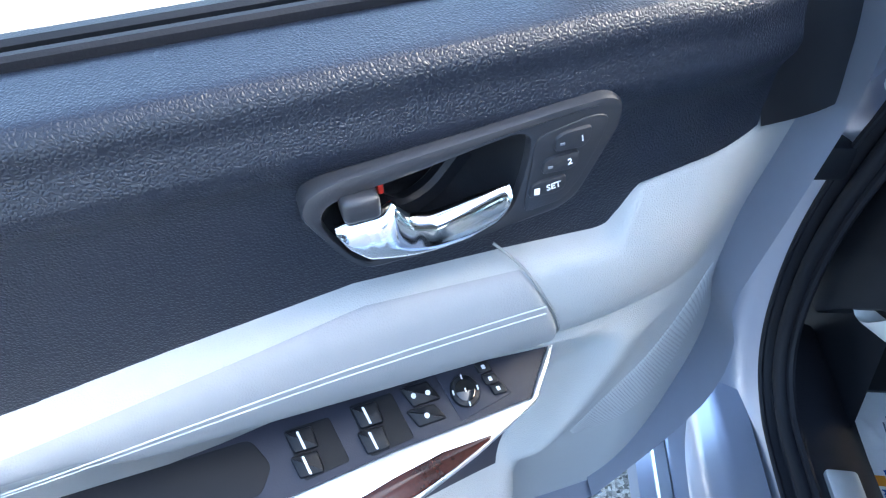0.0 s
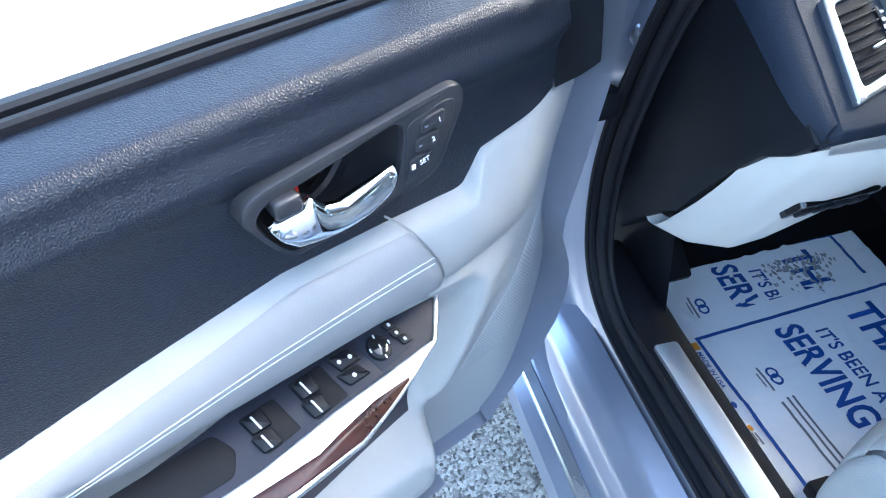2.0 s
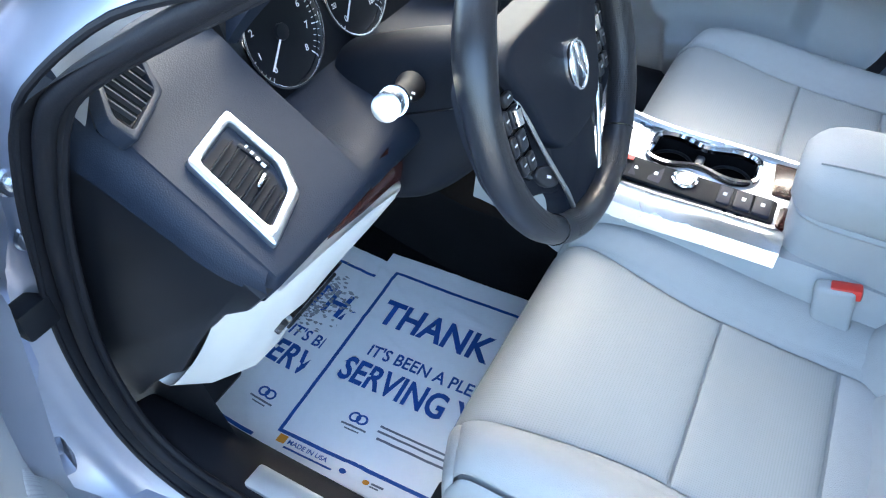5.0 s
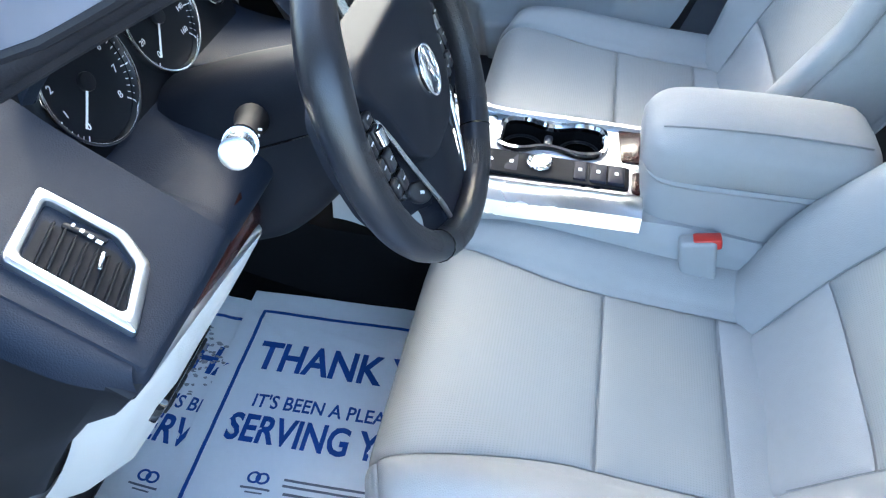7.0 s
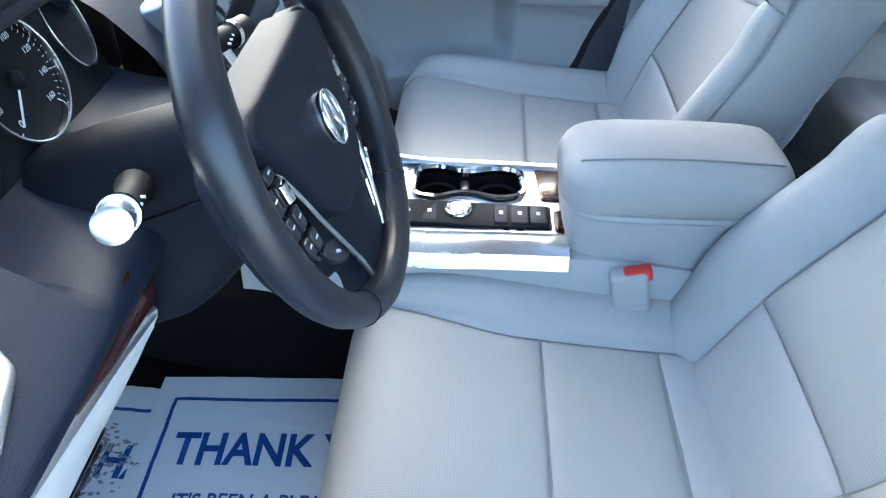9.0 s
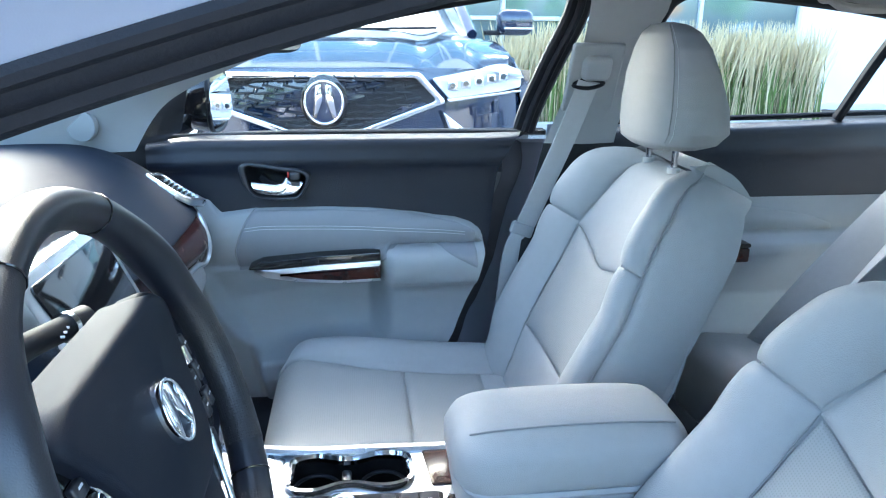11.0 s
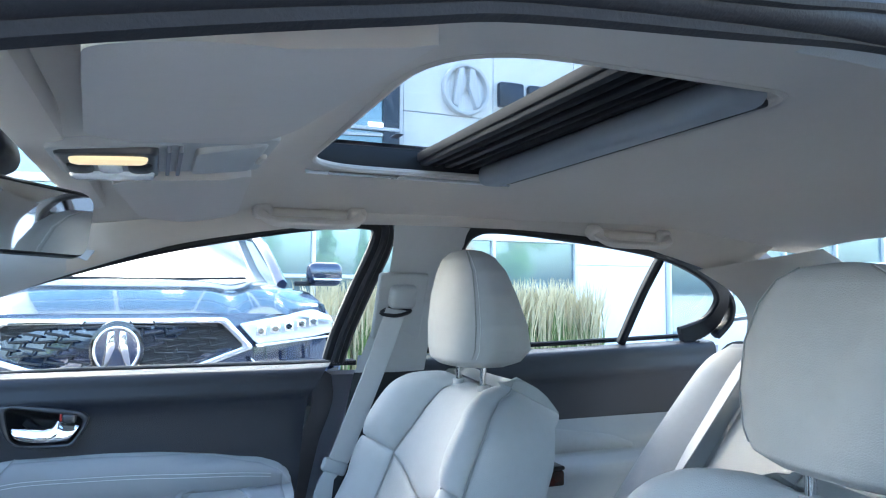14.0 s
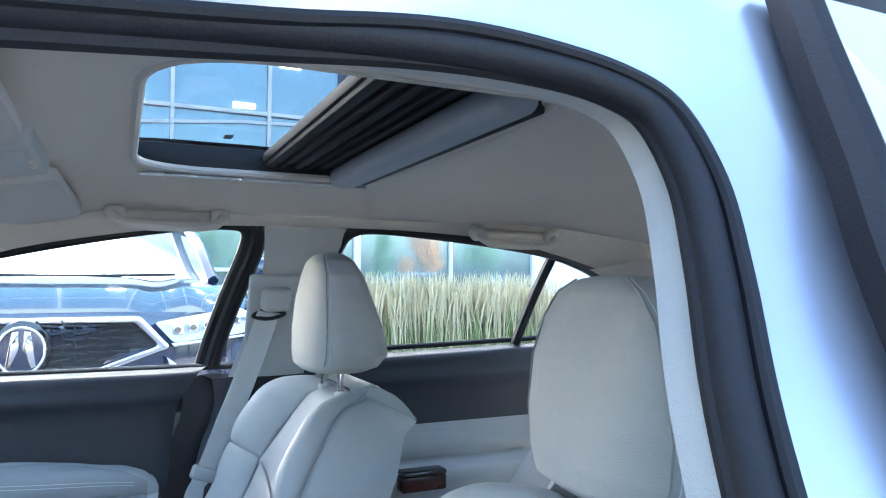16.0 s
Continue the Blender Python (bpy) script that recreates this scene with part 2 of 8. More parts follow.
def sweep(path, section, closed=False, up=(0, 0, 1), scale=None, capped=True):
    """A section (list of (a, b)) swept along a path; a points aside, b along up."""
    bm, n = bmesh.new(), len(path)
    rings = []
    for i, p in enumerate(path):
        p = Vector(p)
        a = Vector(path[(i - 1) % n] if closed or i else path[0])
        b = Vector(path[(i + 1) % n] if closed or i < n - 1 else path[-1])
        t = (b - a).normalized()
        side = t.cross(Vector(up))
        side = side.normalized() if side.length > 1e-6 else Vector((1, 0, 0))
        top = side.cross(t)
        k = scale(i / max(1, n - 1)) if scale else 1.0
        rings.append([bm.verts.new(p + side * x * k + top * y * k) for x, y in section])
    m = len(section)
    for i in range(n if closed else n - 1):
        for j in range(m):
            bm.faces.new([rings[i][j], rings[i][(j + 1) % m], rings[(i + 1) % n][(j + 1) % m], rings[(i + 1) % n][j]])
    if not closed and capped:
        bm.faces.new(rings[0][::-1])
        bm.faces.new(rings[-1])
    bmesh.ops.recalc_face_normals(bm, faces=bm.faces)
    return bm


def ring(r, n=10, ry=None):
    return [(r * math.cos(2 * math.pi * k / n), (ry or r) * math.sin(2 * math.pi * k / n)) for k in range(n)]


def bar(w, h, c=0.25):
    """A flat section with rounded corners."""
    c *= min(w, h)
    a, b = w / 2, h / 2
    return [(a - c, -b), (a, -b + c), (a, b - c), (a - c, b), (-a + c, b), (-a, b - c), (-a, -b + c), (-a + c, -b)]


def tube(pts, r, closed=False, steps=8, n=8, ry=None, up=(0, 0, 1)):
    return sweep(curve_through(pts, steps, closed), ring(r, n, ry), closed, up)


def block(size, m=None, bevel=0.003, segs=2):
    """A box with rounded edges, about the origin or at pose m."""
    bm = bmesh.new()
    bmesh.ops.create_cube(bm, size=1.0)
    bmesh.ops.scale(bm, vec=size, verts=bm.verts)
    if bevel:
        bmesh.ops.bevel(bm, geom=bm.edges[:], offset=min(bevel, 0.45 * min(size)), segments=segs, affect="EDGES", profile=0.5)
    if m is not None:
        bm.transform(m if isinstance(m, Matrix) else Matrix.Translation(m))
    return bm


def prism(outline, lift, lower=0.0, bevel=0.0, segs=2):
    """A plate with the outline (x, y), from z = lower to z = lift."""
    bm = bmesh.new()
    base = [bm.verts.new((x, y, lower)) for x, y in outline]
    f = bm.faces.new(base)
    ext = bmesh.ops.extrude_face_region(bm, geom=[f])
    top = [v for v in ext["geom"] if isinstance(v, bmesh.types.BMVert)]
    bmesh.ops.translate(bm, vec=(0, 0, lift - lower), verts=top)
    bmesh.ops.recalc_face_normals(bm, faces=bm.faces)
    if bevel:
        rim = [e for e in bm.edges if all(v in top for v in e.verts)]
        bmesh.ops.bevel(bm, geom=rim, offset=bevel, segments=segs, affect="EDGES", profile=0.5)
    return bm


def frame_prism(outer, inner, lift, lower=0.0, bevel=0.0):
    """A plate with the outline outer and a hole inner (the same number of points)."""
    bm, n = bmesh.new(), len(outer)
    r = [[bm.verts.new((x, y, z)) for x, y in o] for o, z in ((outer, lower), (outer, lift), (inner, lift), (inner, lower))]
    for a in range(4):
        for j in range(n):
            bm.faces.new([r[a][j], r[a][(j + 1) % n], r[(a + 1) % 4][(j + 1) % n], r[(a + 1) % 4][j]])
    bmesh.ops.recalc_face_normals(bm, faces=bm.faces)
    if bevel:
        rim = [e for e in bm.edges if all(abs(v.co.z - lift) < 1e-6 for v in e.verts) and len({id(v) for v in e.verts} & {id(v) for v in r[1]}) != 1]
        bmesh.ops.bevel(bm, geom=rim, offset=bevel, segments=2, affect="EDGES", profile=0.5)
    return bm


def rounded(pts, r, n=4):
    """A closed outline with its corners rounded to radius r."""
    out, m = [], len(pts)
    for i in range(m):
        a, b, c = (Vector(pts[(i + k) % m]) for k in (-1, 0, 1))
        u, v = (a - b), (c - b)
        k = min(r, u.length * 0.45, v.length * 0.45)
        p, q = b + u.normalized() * k, b + v.normalized() * k
        for s in range(n + 1):
            t = s / n
            out.append(tuple((1 - t) ** 2 * p + 2 * t * (1 - t) * b + t * t * q))
    return out


def ellipse(cx, cy, a, b, n=28):
    return [(cx + a * math.cos(2 * math.pi * k / n), cy + b * math.sin(2 * math.pi * k / n)) for k in range(n)]


def axes(origin, ux, uy):
    """A pose with its x along ux, y near uy, at origin."""
    ux = Vector(ux).normalized()
    uz = ux.cross(Vector(uy)).normalized()
    uy = uz.cross(ux)
    m = Matrix((ux, uy, uz)).transposed().to_4x4()
    m.translation = Vector(origin)
    return m


def lettering(name, text, size, mat, parent, m, align="LEFT", squeeze=1.0, lift=0.0004, bold=0.0):
    """Words in the built-in font as a mesh."""
    cu = bpy.data.curves.new(name, "FONT")
    cu.body, cu.size, cu.align_x, cu.extrude, cu.offset = text, size, align, lift, bold
    cu.resolution_u = 3
    tmp = bpy.data.objects.new(name, cu)
    scene.collection.objects.link(tmp)
    me = bpy.data.meshes.new_from_object(tmp.evaluated_get(bpy.context.evaluated_depsgraph_get()))
    bpy.data.objects.remove(tmp)
    me.transform(m @ Matrix.Diagonal((squeeze, 1, 1, 1)))
    me.name = name
    me.materials.clear()
    me.materials.append(mat)
    ob = new(name, me)
    ob.parent = parent
    return ob


def warp(t):
    return 0.5 - 0.5 * math.cos(math.pi * t)


def panel(name, fn, bounds, mat, parent, label="", nu=18, nv=18, sign=1, puff=0.004, edge=0.012, sink=0.002):
    """A padded panel on the surface fn(u, v): its rim dips into the seams. bounds(a, b) gives (u, v)."""
    def g(a, b):
        a, b = warp(a), warp(b)
        u, v = bounds(a, b)
        e = 1e-3
        p = fn(u, v)
        n = (fn(u + e, v) - fn(u - e, v)).cross(fn(u, v + e) - fn(u, v - e))
        n.normalize()
        rims = [fn(*bounds(*q)) for q in ((0, b), (1, b), (a, 0), (a, 1))]
        d = min((p - r).length for r in rims)
        return p + n * sign * (puff * (1 - math.exp(-d / edge)) - sink * math.exp(-d / 0.003))
    w = (fn(*bounds(1, 0.5)) - fn(*bounds(0, 0.5))).length
    h = (fn(*bounds(0.5, 1)) - fn(*bounds(0.5, 0))).length
    return part(name, grid(g, nu, nv, uv=(w, h), uv_warp=warp), mat, parent, label, angle=80)


def box_bounds(u0, u1, v0, v1):
    return lambda a, b: (u0 + (u1 - u0) * a, v0 + (v1 - v0) * b)

# ---- ground ----
def build_ground():
    bm = bmesh.new()
    bmesh.ops.create_grid(bm, x_segments=2, y_segments=2, size=400)
    ob = finish(bm, "ground", ASPHALT, smooth_faces=False)
    tagged(ob, "coarse grey asphalt of a car park", "ground", kind="structure")


build_ground()


# ---- body shell of the car ----
car = thing("car_body", "silver-blue sedan body shell with its driver door open", "car body")


def side_x(z):
    """Half width of the cabin opening at a height: upright below the belt, leaning in above it."""
    return 0.705 if z < 1.03 else 0.705 - 0.55 * (z - 1.03)


# rows of (y, z) round the front door opening
OPENING = [(0.20, 0.375), (0.55, 0.372), (0.90, 0.372), (1.00, 0.392), (1.05, 0.45), (1.066, 0.55), (1.055, 0.66), (1.012, 0.81), (0.958, 0.935), (0.895, 1.03), (0.80, 1.10), (0.66, 1.175), (0.60, 1.202), (0.525, 1.227), (0.465, 1.244), (0.40, 1.260), (0.35, 1.271), (0.25, 1.281), (0.17, 1.286), (0.10, 1.285), (0.054, 1.278), (0.026, 1.260), (0.020, 1.22), (0.032, 1.175), (0.052, 1.12), (0.068, 1.05), (0.085, 0.95), (0.135, 0.75), (0.15, 0.5), (0.165, 0.41)]


def opening_path(s, grow=0.0, out=0.0, steps=6):
    """The opening's line on side s (-1 driver, 1 passenger), grown outwards in its plane and moved outboard."""
    c = curve_through([(0, y, z) for y, z in OPENING], steps, True)
    n, res = len(c), []
    for i, p in enumerate(c):
        t = (c[(i + 1) % n] - c[i - 1]).normalized()
        q = p + Vector((0, -t.z, t.y)) * -grow
        res.append(Vector((s * (side_x(q.z) + out), q.y, q.z)))
    return res


def ring_surface(paths, name, mat, parent, label="", depth=0.0):
    """A skin between closed paths of equal length."""
    bm = bmesh.new()
    rows = [[bm.verts.new(p) for p in path] for path in paths]
    n = len(rows[0])
    for a, b in zip(rows, rows[1:]):
        for j in range(n):
            bm.faces.new([a[j], a[(j + 1) % n], b[(j + 1) % n], b[j]])
    if depth:
        thicken(bm, depth)
    return part(name, bm, mat, parent, label, angle=120)


def flange(low, high, rear=None, fore=None):
    """The frame's line: low (grow, out) below the belt, high above it, rear along the pillar behind the opening."""
    line = [p.lerp(q, smooth(0.98, 1.12, p.z) * smooth(0.05, 0.22, p.y)) for p, q in zip(opening_path(-1, *low), opening_path(-1, *high))]
    if rear:
        line = [p.lerp(q, smooth(0.28, 0.06, q.y) * smooth(0.90, 1.02, q.z)) for p, q in zip(line, opening_path(-1, *rear))]
    if fore:
        line = [p.lerp(q, smooth(0.72, 0.84, q.y) * smooth(0.72, 0.84, q.z)) for p, q in zip(line, opening_path(-1, *fore))]
    return line


# weatherstrip, inner lip and the painted frame round the driver's opening
strip = sweep(flange((-0.003, 0.0), (-0.012, 0.003), (-0.010, 0.0)), [(0.0088 * math.cos(math.tau * k / 16), 0.0092 * math.sin(math.tau * k / 16)) for k in range(16)], True, up=(1, 0, 0))
part("weatherstrip", strip, RUBBER, car, "thick black rubber door seal")
part("weatherstrip_lip", sweep(flange((-0.011, -0.010), (-0.020, -0.004), (-0.014, -0.005)), ring(0.0055, 8), True, up=(1, 0, 0)), RUBBER, car)
ring_surface([flange((0.008, -0.004), (-0.009, -0.002), (-0.008, -0.004)), flange((0.0085, 0.012), (-0.009, 0.003), (-0.007, 0.002)), flange((0.010, 0.018), (-0.009, 0.008), (-0.006, 0.006)), flange((0.011, 0.019), (-0.010, 0.011), (-0.005, 0.009)), flange((0.012, 0.020), (-0.0105, 0.012), (-0.003, 0.0095))], "outer_seal", RUBBER, car, "black outer door seal")
part("seal_bead", sweep(flange((0.011, 0.0195), (-0.0115, 0.0125), (-0.003, 0.0105), (0.0105, 0.0145)), ring(0.0036, 8), True, up=(1, 0, 0)), RUBBER, car)
FRAME_ROWS = [   # (below, above, behind, ahead), each (grow, out)
    ((0.0105, 0.018), (-0.012, 0.0125), (-0.004, 0.010), (0.0105, 0.014)), ((0.032, 0.029), (-0.003, 0.022), (0.007, 0.0115), (0.024, 0.010)),
    ((0.056, 0.035), (0.026, 0.058), (0.030, 0.027), (0.042, 0.006)), ((0.070, 0.060), (0.056, 0.105), (0.070, 0.034), (0.058, 0.006)),
    ((0.076, 0.100), (0.080, 0.128), (0.108, 0.034), (0.068, 0.014)), ((0.09, 0.125), (0.12, 0.130), (0.150, 0.028), (0.074, 0.055))]
ring_surface([flange(*r) for r in FRAME_ROWS], "door_frame", PAINT, car, "silver-blue painted metal round the door opening")

inner_edge, return_edge = opening_path(-1, -0.012, -0.010)[18 * 6:27 * 6], opening_path(-1, -0.014, -0.032)[18 * 6:27 * 6]
part("pillar_return", grid(lambda u, v: inner_edge[round(u * (len(inner_edge) - 1))].lerp(return_edge[round(u * (len(inner_edge) - 1))], v), len(inner_edge), 4), GREY_PLASTIC, car, "pale grey edge of the pillar trim")


def lower_side(s):
    # rocker panel under the opening, with its step, and the black guard at its foot
    prof = [(0.735, 0.352), (0.775, 0.345), (0.800, 0.325), (0.815, 0.29), (0.845, 0.272), (0.872, 0.262), (0.880, 0.24), (0.862, 0.20), (0.82, 0.17)]
    part("rocker_panel", grid(lambda u, v: Vector((s * lerp_list(v * 8, [(k, a) for k, (a, b) in enumerate(prof)]), -1.3 + 2.9 * u, lerp_list(v * 8, [(k, b) for k, (a, b) in enumerate(prof)]))), 4, 33), PAINT, car)
    part("rocker_seal", sweep([(s * 0.842, -1.2, 0.278), (s * 0.842, 1.15, 0.278)], bar(0.022, 0.012)), SATIN, car, "bright ribbed strip along the sill")
    # hinge pillar: flat painted face with its step
    prof2 = [(0.70, 0.0), (0.735, 0.004), (0.76, 0.012), (0.80, 0.016), (0.84, 0.03), (0.87, 0.06)]
    def pil(u, v):
        z = 0.30 + 0.75 * u
        a, d = lerp_list(v * 5, [(k, *p) for k, p in enumerate(prof2)])
        y = lerp_list(z, [(0.3, 1.13), (0.45, 1.135), (0.6, 1.115), (0.8, 1.07), (0.95, 1.02), (1.05, 0.97)])
        return Vector((s * a, y + d, z))
    part("hinge_pillar", grid(pil, 24, 16), PAINT, car)


lower_side(-1)


def bolt(x, y, z, r, parent, axis=(0, -1, 0)):
    m = Vector(axis).to_track_quat("Z", "Y").to_matrix().to_4x4()
    m.translation = (x, y, z)
    bm = bmesh.new()
    for rr, h, z0, seg in ((r * 1.7, r * 0.45, 0, 20), (r, r * 0.8, r * 0.45, 6)):
        g = bmesh.ops.create_cone(bm, cap_ends=True, segments=seg, radius1=rr, radius2=rr * 0.88, depth=h)
        bmesh.ops.translate(bm, vec=(0, 0, z0 + h / 2), verts=g["verts"])
    bm.transform(m)
    part("bolt", bm, SATIN, parent)


for bx, by, bz in ((-0.711, 1.006, 0.911), (-0.708, 1.040, 0.826), (-0.80, 1.06, 0.86), (-0.80, 1.10, 0.60)):
    bolt(bx, by, bz, 0.009, car)
# check strap of the door
part("check_strap_bracket", block((0.042, 0.030, 0.042), (-0.740, 1.052, 0.732), 0.006), BLACK, car)
part("check_strap", sweep(curve_through([(-0.742, 1.07, 0.732), (-0.785, 1.035, 0.734), (-0.86, 0.985, 0.738)], 4), bar(0.006, 0.026)), SATIN, car)
# two hinges between pillar and door
for hz in (0.56, 0.88):
    part("hinge", block((0.10, 0.03, 0.045), pose(-0.84, 1.045, hz, 0, 0, -30), 0.006), PAINT, car)

# black sill trim inside the opening and its metal tread plate
TRIM = [(0.715, 0.372), (0.70, 0.381), (0.668, 0.380), (0.635, 0.372), (0.600, 0.345), (0.585, 0.30), (0.578, 0.255)]
for s in (-1, 1):
    part("sill_trim", grid(lambda u, v: Vector((s * lerp_list(v * 6, [(k, a) for k, (a, b) in enumerate(TRIM)]), -0.6 + 1.72 * u, lerp_list(v * 6, [(k, b) for k, (a, b) in enumerate(TRIM)]) + 0.05 * smooth(0.93, 1.12, -0.6 + 1.72 * u) * (1 - v))), 40, 13), RUBBER, car, "black plastic sill trim")
bm = prism(rounded([(-0.679, 0.905), (-0.642, 0.903), (-0.642, 0.30), (-0.679, 0.30)], 0.006), 0.388, 0.376, 0.002)
part("tread_plate", bm, BRUSHED, car, "brushed metal tread plate on the sill")

# floor, tunnel, fire wall
part("floor_carpet", grid(lambda u, v: Vector((-0.60 + 1.2 * u, -0.75 + 2.1 * v, 0.252 + 0.004 * math.sin(9 * u) * math.sin(14 * v) + 0.32 * smooth(1.12, 1.38, -0.75 + 2.1 * v))), 24, 30), CARPET, car, "black carpet")
part("fire_wall", grid(lambda u, v: Vector((-0.72 + 1.44 * u, 1.34 + 0.02 * v, 0.5 + 0.5 * v)), 3, 3), CARPET, car)
for s in (-1, 1):
    part("kick_panel", grid(lambda u, v: Vector((s * (0.60 + 0.06 * v + 0.03 * u), 0.98 + 0.36 * u, 0.25 + 0.5 * v)), 6, 8), BLACK, car)
# rest for the left foot
part("footrest", block((0.09, 0.26, 0.02), pose(-0.53, 1.20, 0.36, 35, 0, 0), 0.008), BLACK, car)
part("firewall_close", block((1.7, 0.04, 0.9), (0, 1.42, 0.62), 0.0), BLACK, car)


# ---- roof ----
def roof_z(x, y):
    """Underside of the headliner."""
    z = 1.345 - 0.028 * smooth(0.30, 0.62, abs(x)) - 0.045 * smooth(0.42, 0.80, abs(x))
    z -= 0.026 * smooth(0.265, 0.42, y) + 0.016 * smooth(0.42, 0.60, y) + 0.036 * smooth(0.58, 0.75, y)
    z -= 0.07 * smooth(-0.55, -1.15, y)
    z -= 0.016 * (1 - smooth(0.08, 0.17, abs(x))) * smooth(0.30, 0.40, y)   # swelling round the overhead console
    return z


def edge_x(y):
    """Half width of the headliner at y, where it meets the tops of the doors."""
    return lerp_list(y, [(-1.3, 0.46), (-0.95, 0.53), (-0.5, 0.557), (0.1, 0.557), (0.5, 0.58), (0.72, 0.60)])


SUN_X, SUN_Y0, SUN_Y1 = 0.30, -0.12, 0.262   # the roof opening


def liner(u, v):
    y = lerp_list(v, [(0, -1.06), (0.35, SUN_Y0 - 0.012), (0.65, SUN_Y1 + 0.012), (1, 0.572)])
    e = edge_x(y)
    x = lerp_list(u, [(0, -e), (0.22, -SUN_X - 0.012), (0.78, SUN_X + 0.012), (1, e)])
    z = roof_z(x, y)
    return Vector((x, y, z))


bm = grid(liner, 51, 61)
hole = [f for f in bm.faces if abs(f.calc_center_median().x) < SUN_X + 0.005 and SUN_Y0 - 0.005 < f.calc_center_median().y < SUN_Y1 + 0.005]
bmesh.ops.delete(bm, geom=hole, context="FACES")
part("headliner", bm, HEADLINER, car, "warm grey woven headliner", angle=60)
# rolled edge of the roof opening
rim = rounded([(-SUN_X, SUN_Y0), (SUN_X, SUN_Y0), (SUN_X, SUN_Y1), (-SUN_X, SUN_Y1)], 0.05, 8)
round_front = rounded([(-SUN_X, SUN_Y0), (SUN_X, SUN_Y0), (SUN_X, SUN_Y1), (-SUN_X, SUN_Y1)], 0.115, 8)
rim = [q if q[1] > 0.07 else p for p, q in zip(rim, round_front)]
part("sunroof_rim", sweep([(x, y, roof_z(x, y) + 0.004) for x, y in rim], ring(0.006, 8), True), HEADLINER, car)
mid_y, half_x, half_y = (SUN_Y0 + SUN_Y1) / 2, SUN_X + 0.015, (SUN_Y1 - SUN_Y0) / 2 + 0.015
bm = bmesh.new()
def beyond(x, y):
    k = min(half_x / max(abs(x), 1e-6), half_y / max(abs(y - mid_y), 1e-6))
    return x * k, mid_y + (y - mid_y) * k
def liner_vert(x, y):
    return bm.verts.new((x, y, roof_z(x, y) + 0.0005))
for (x0, y0), (x1, y1) in zip(rim, rim[1:] + rim[:1]):
    o0, o1 = beyond(x0, y0), beyond(x1, y1)
    loop = [(x0, y0), (x1, y1), o1]
    if abs(o0[0] - o1[0]) > 1e-6 and abs(o0[1] - o1[1]) > 1e-6:      # turns the corner
        loop.append((math.copysign(half_x, x0), mid_y + math.copysign(half_y, y0 - mid_y)))
    bm.faces.new([liner_vert(*p) for p in loop + [o0]])
part("opening_band", bm, HEADLINER, car)
part("sunroof_trim", sweep([(SUN_X + 0.006, SUN_Y0 + 0.01, roof_z(SUN_X, 0) - 0.004), (SUN_X + 0.006, SUN_Y1 - 0.01, roof_z(SUN_X, 0) - 0.004)], ring(0.0035, 6)), SATIN, car)
# well above the opening: black side walls and rails
for name, pts in (("well_wall", [(-SUN_X, SUN_Y0), (SUN_X, SUN_Y0)]), ("well_wall", [(SUN_X, SUN_Y0), (SUN_X, SUN_Y1)]), ("well_wall", [(SUN_X, SUN_Y1), (-SUN_X, SUN_Y1)]), ("well_wall", [(-SUN_X, SUN_Y1), (-SUN_X, SUN_Y0)])):
    (x0, y0), (x1, y1) = pts
    c, d = Vector(((x0 + x1) / 2, (y0 + y1) / 2, 1.370)), Vector((x1 - x0, y1 - y0, 0))
    n = Vector((d.y, -d.x, 0)).normalized()
    m = axes(c + n * 0.008, d, n)
    part(name, block((d.length, 0.010, 0.040), m, 0.002), BLACK, car)
part("sunroof_frame", block((SUN_X * 2 - 0.004, 0.134, 0.016), (0, 0.001, 1.376), 0.004), RUBBER, car, "broad black cross-member of the sunroof")
for y, w in ((-0.030, 0.012), (-0.008, 0.006), (0.012, 0.014), (0.036, 0.008), (0.056, 0.014)):
    part("sunroof_rail", block((SUN_X * 2 - 0.008, w, 0.010), (0, y, 1.366), 0.003), RUBBER, car)
# solid dark bar standing in for the shadow behind the sunshade's edge
part("shade_gap_shadow", block((SUN_X * 2 - 0.05, 0.012, 0.016), (0, SUN_Y0 + 0.024, 1.346), 0.003), RUBBER, car)
part("shade_pocket", block((SUN_X * 2 - 0.010, 0.034, 0.014), (0, SUN_Y0 + 0.006, 1.352), 0.004, 3), HEADLINER, car)
part("shade_edge", block((SUN_X * 2 - 0.012, 0.050, 0.036), (0, SUN_Y0 + 0.056, 1.350), 0.016, 5), SHADE_GREY, car, "pale sliding sunshade pushed back")
sg = part("sunroof_glass", block((SUN_X * 2 + 0.06, SUN_Y1 - SUN_Y0 + 0.10, 0.006), (0, (SUN_Y0 + SUN_Y1) / 2 + 0.03, 1.390), 0.0), SUNROOF_GLASS, car, "tinted sunroof glass")
sg.visible_shadow = False
part("glass_mark", block((0.03, 0.012, 0.001), (0.20, 0.135, 1.3860), 0.0), GREY_INK, car)


# outer roof skin, painted
def outer(u, v):
    y = -1.07 + 1.66 * v
    w = lerp_list(y, [(-1.35, 0.50), (-0.5, 0.53), (0.2, 0.535), (0.8, 0.57)])
    x = w * (2 * u - 1)
    z = 1.402 - 0.02 * (abs(2 * u - 1) ** 3) - 0.07 * smooth(0.2, 0.8, y) - 0.10 * smooth(-0.4, -1.35, y)
    return Vector((x, y, z))


bm = grid(outer, 25, 45)
hole = [f for f in bm.faces if abs(f.calc_center_median().x) < SUN_X + 0.02 and SUN_Y0 - 0.01 < f.calc_center_median().y < SUN_Y1 + 0.05]
bmesh.ops.delete(bm, geom=hole, context="FACES")
part("roof_skin", bm, PAINT, car)


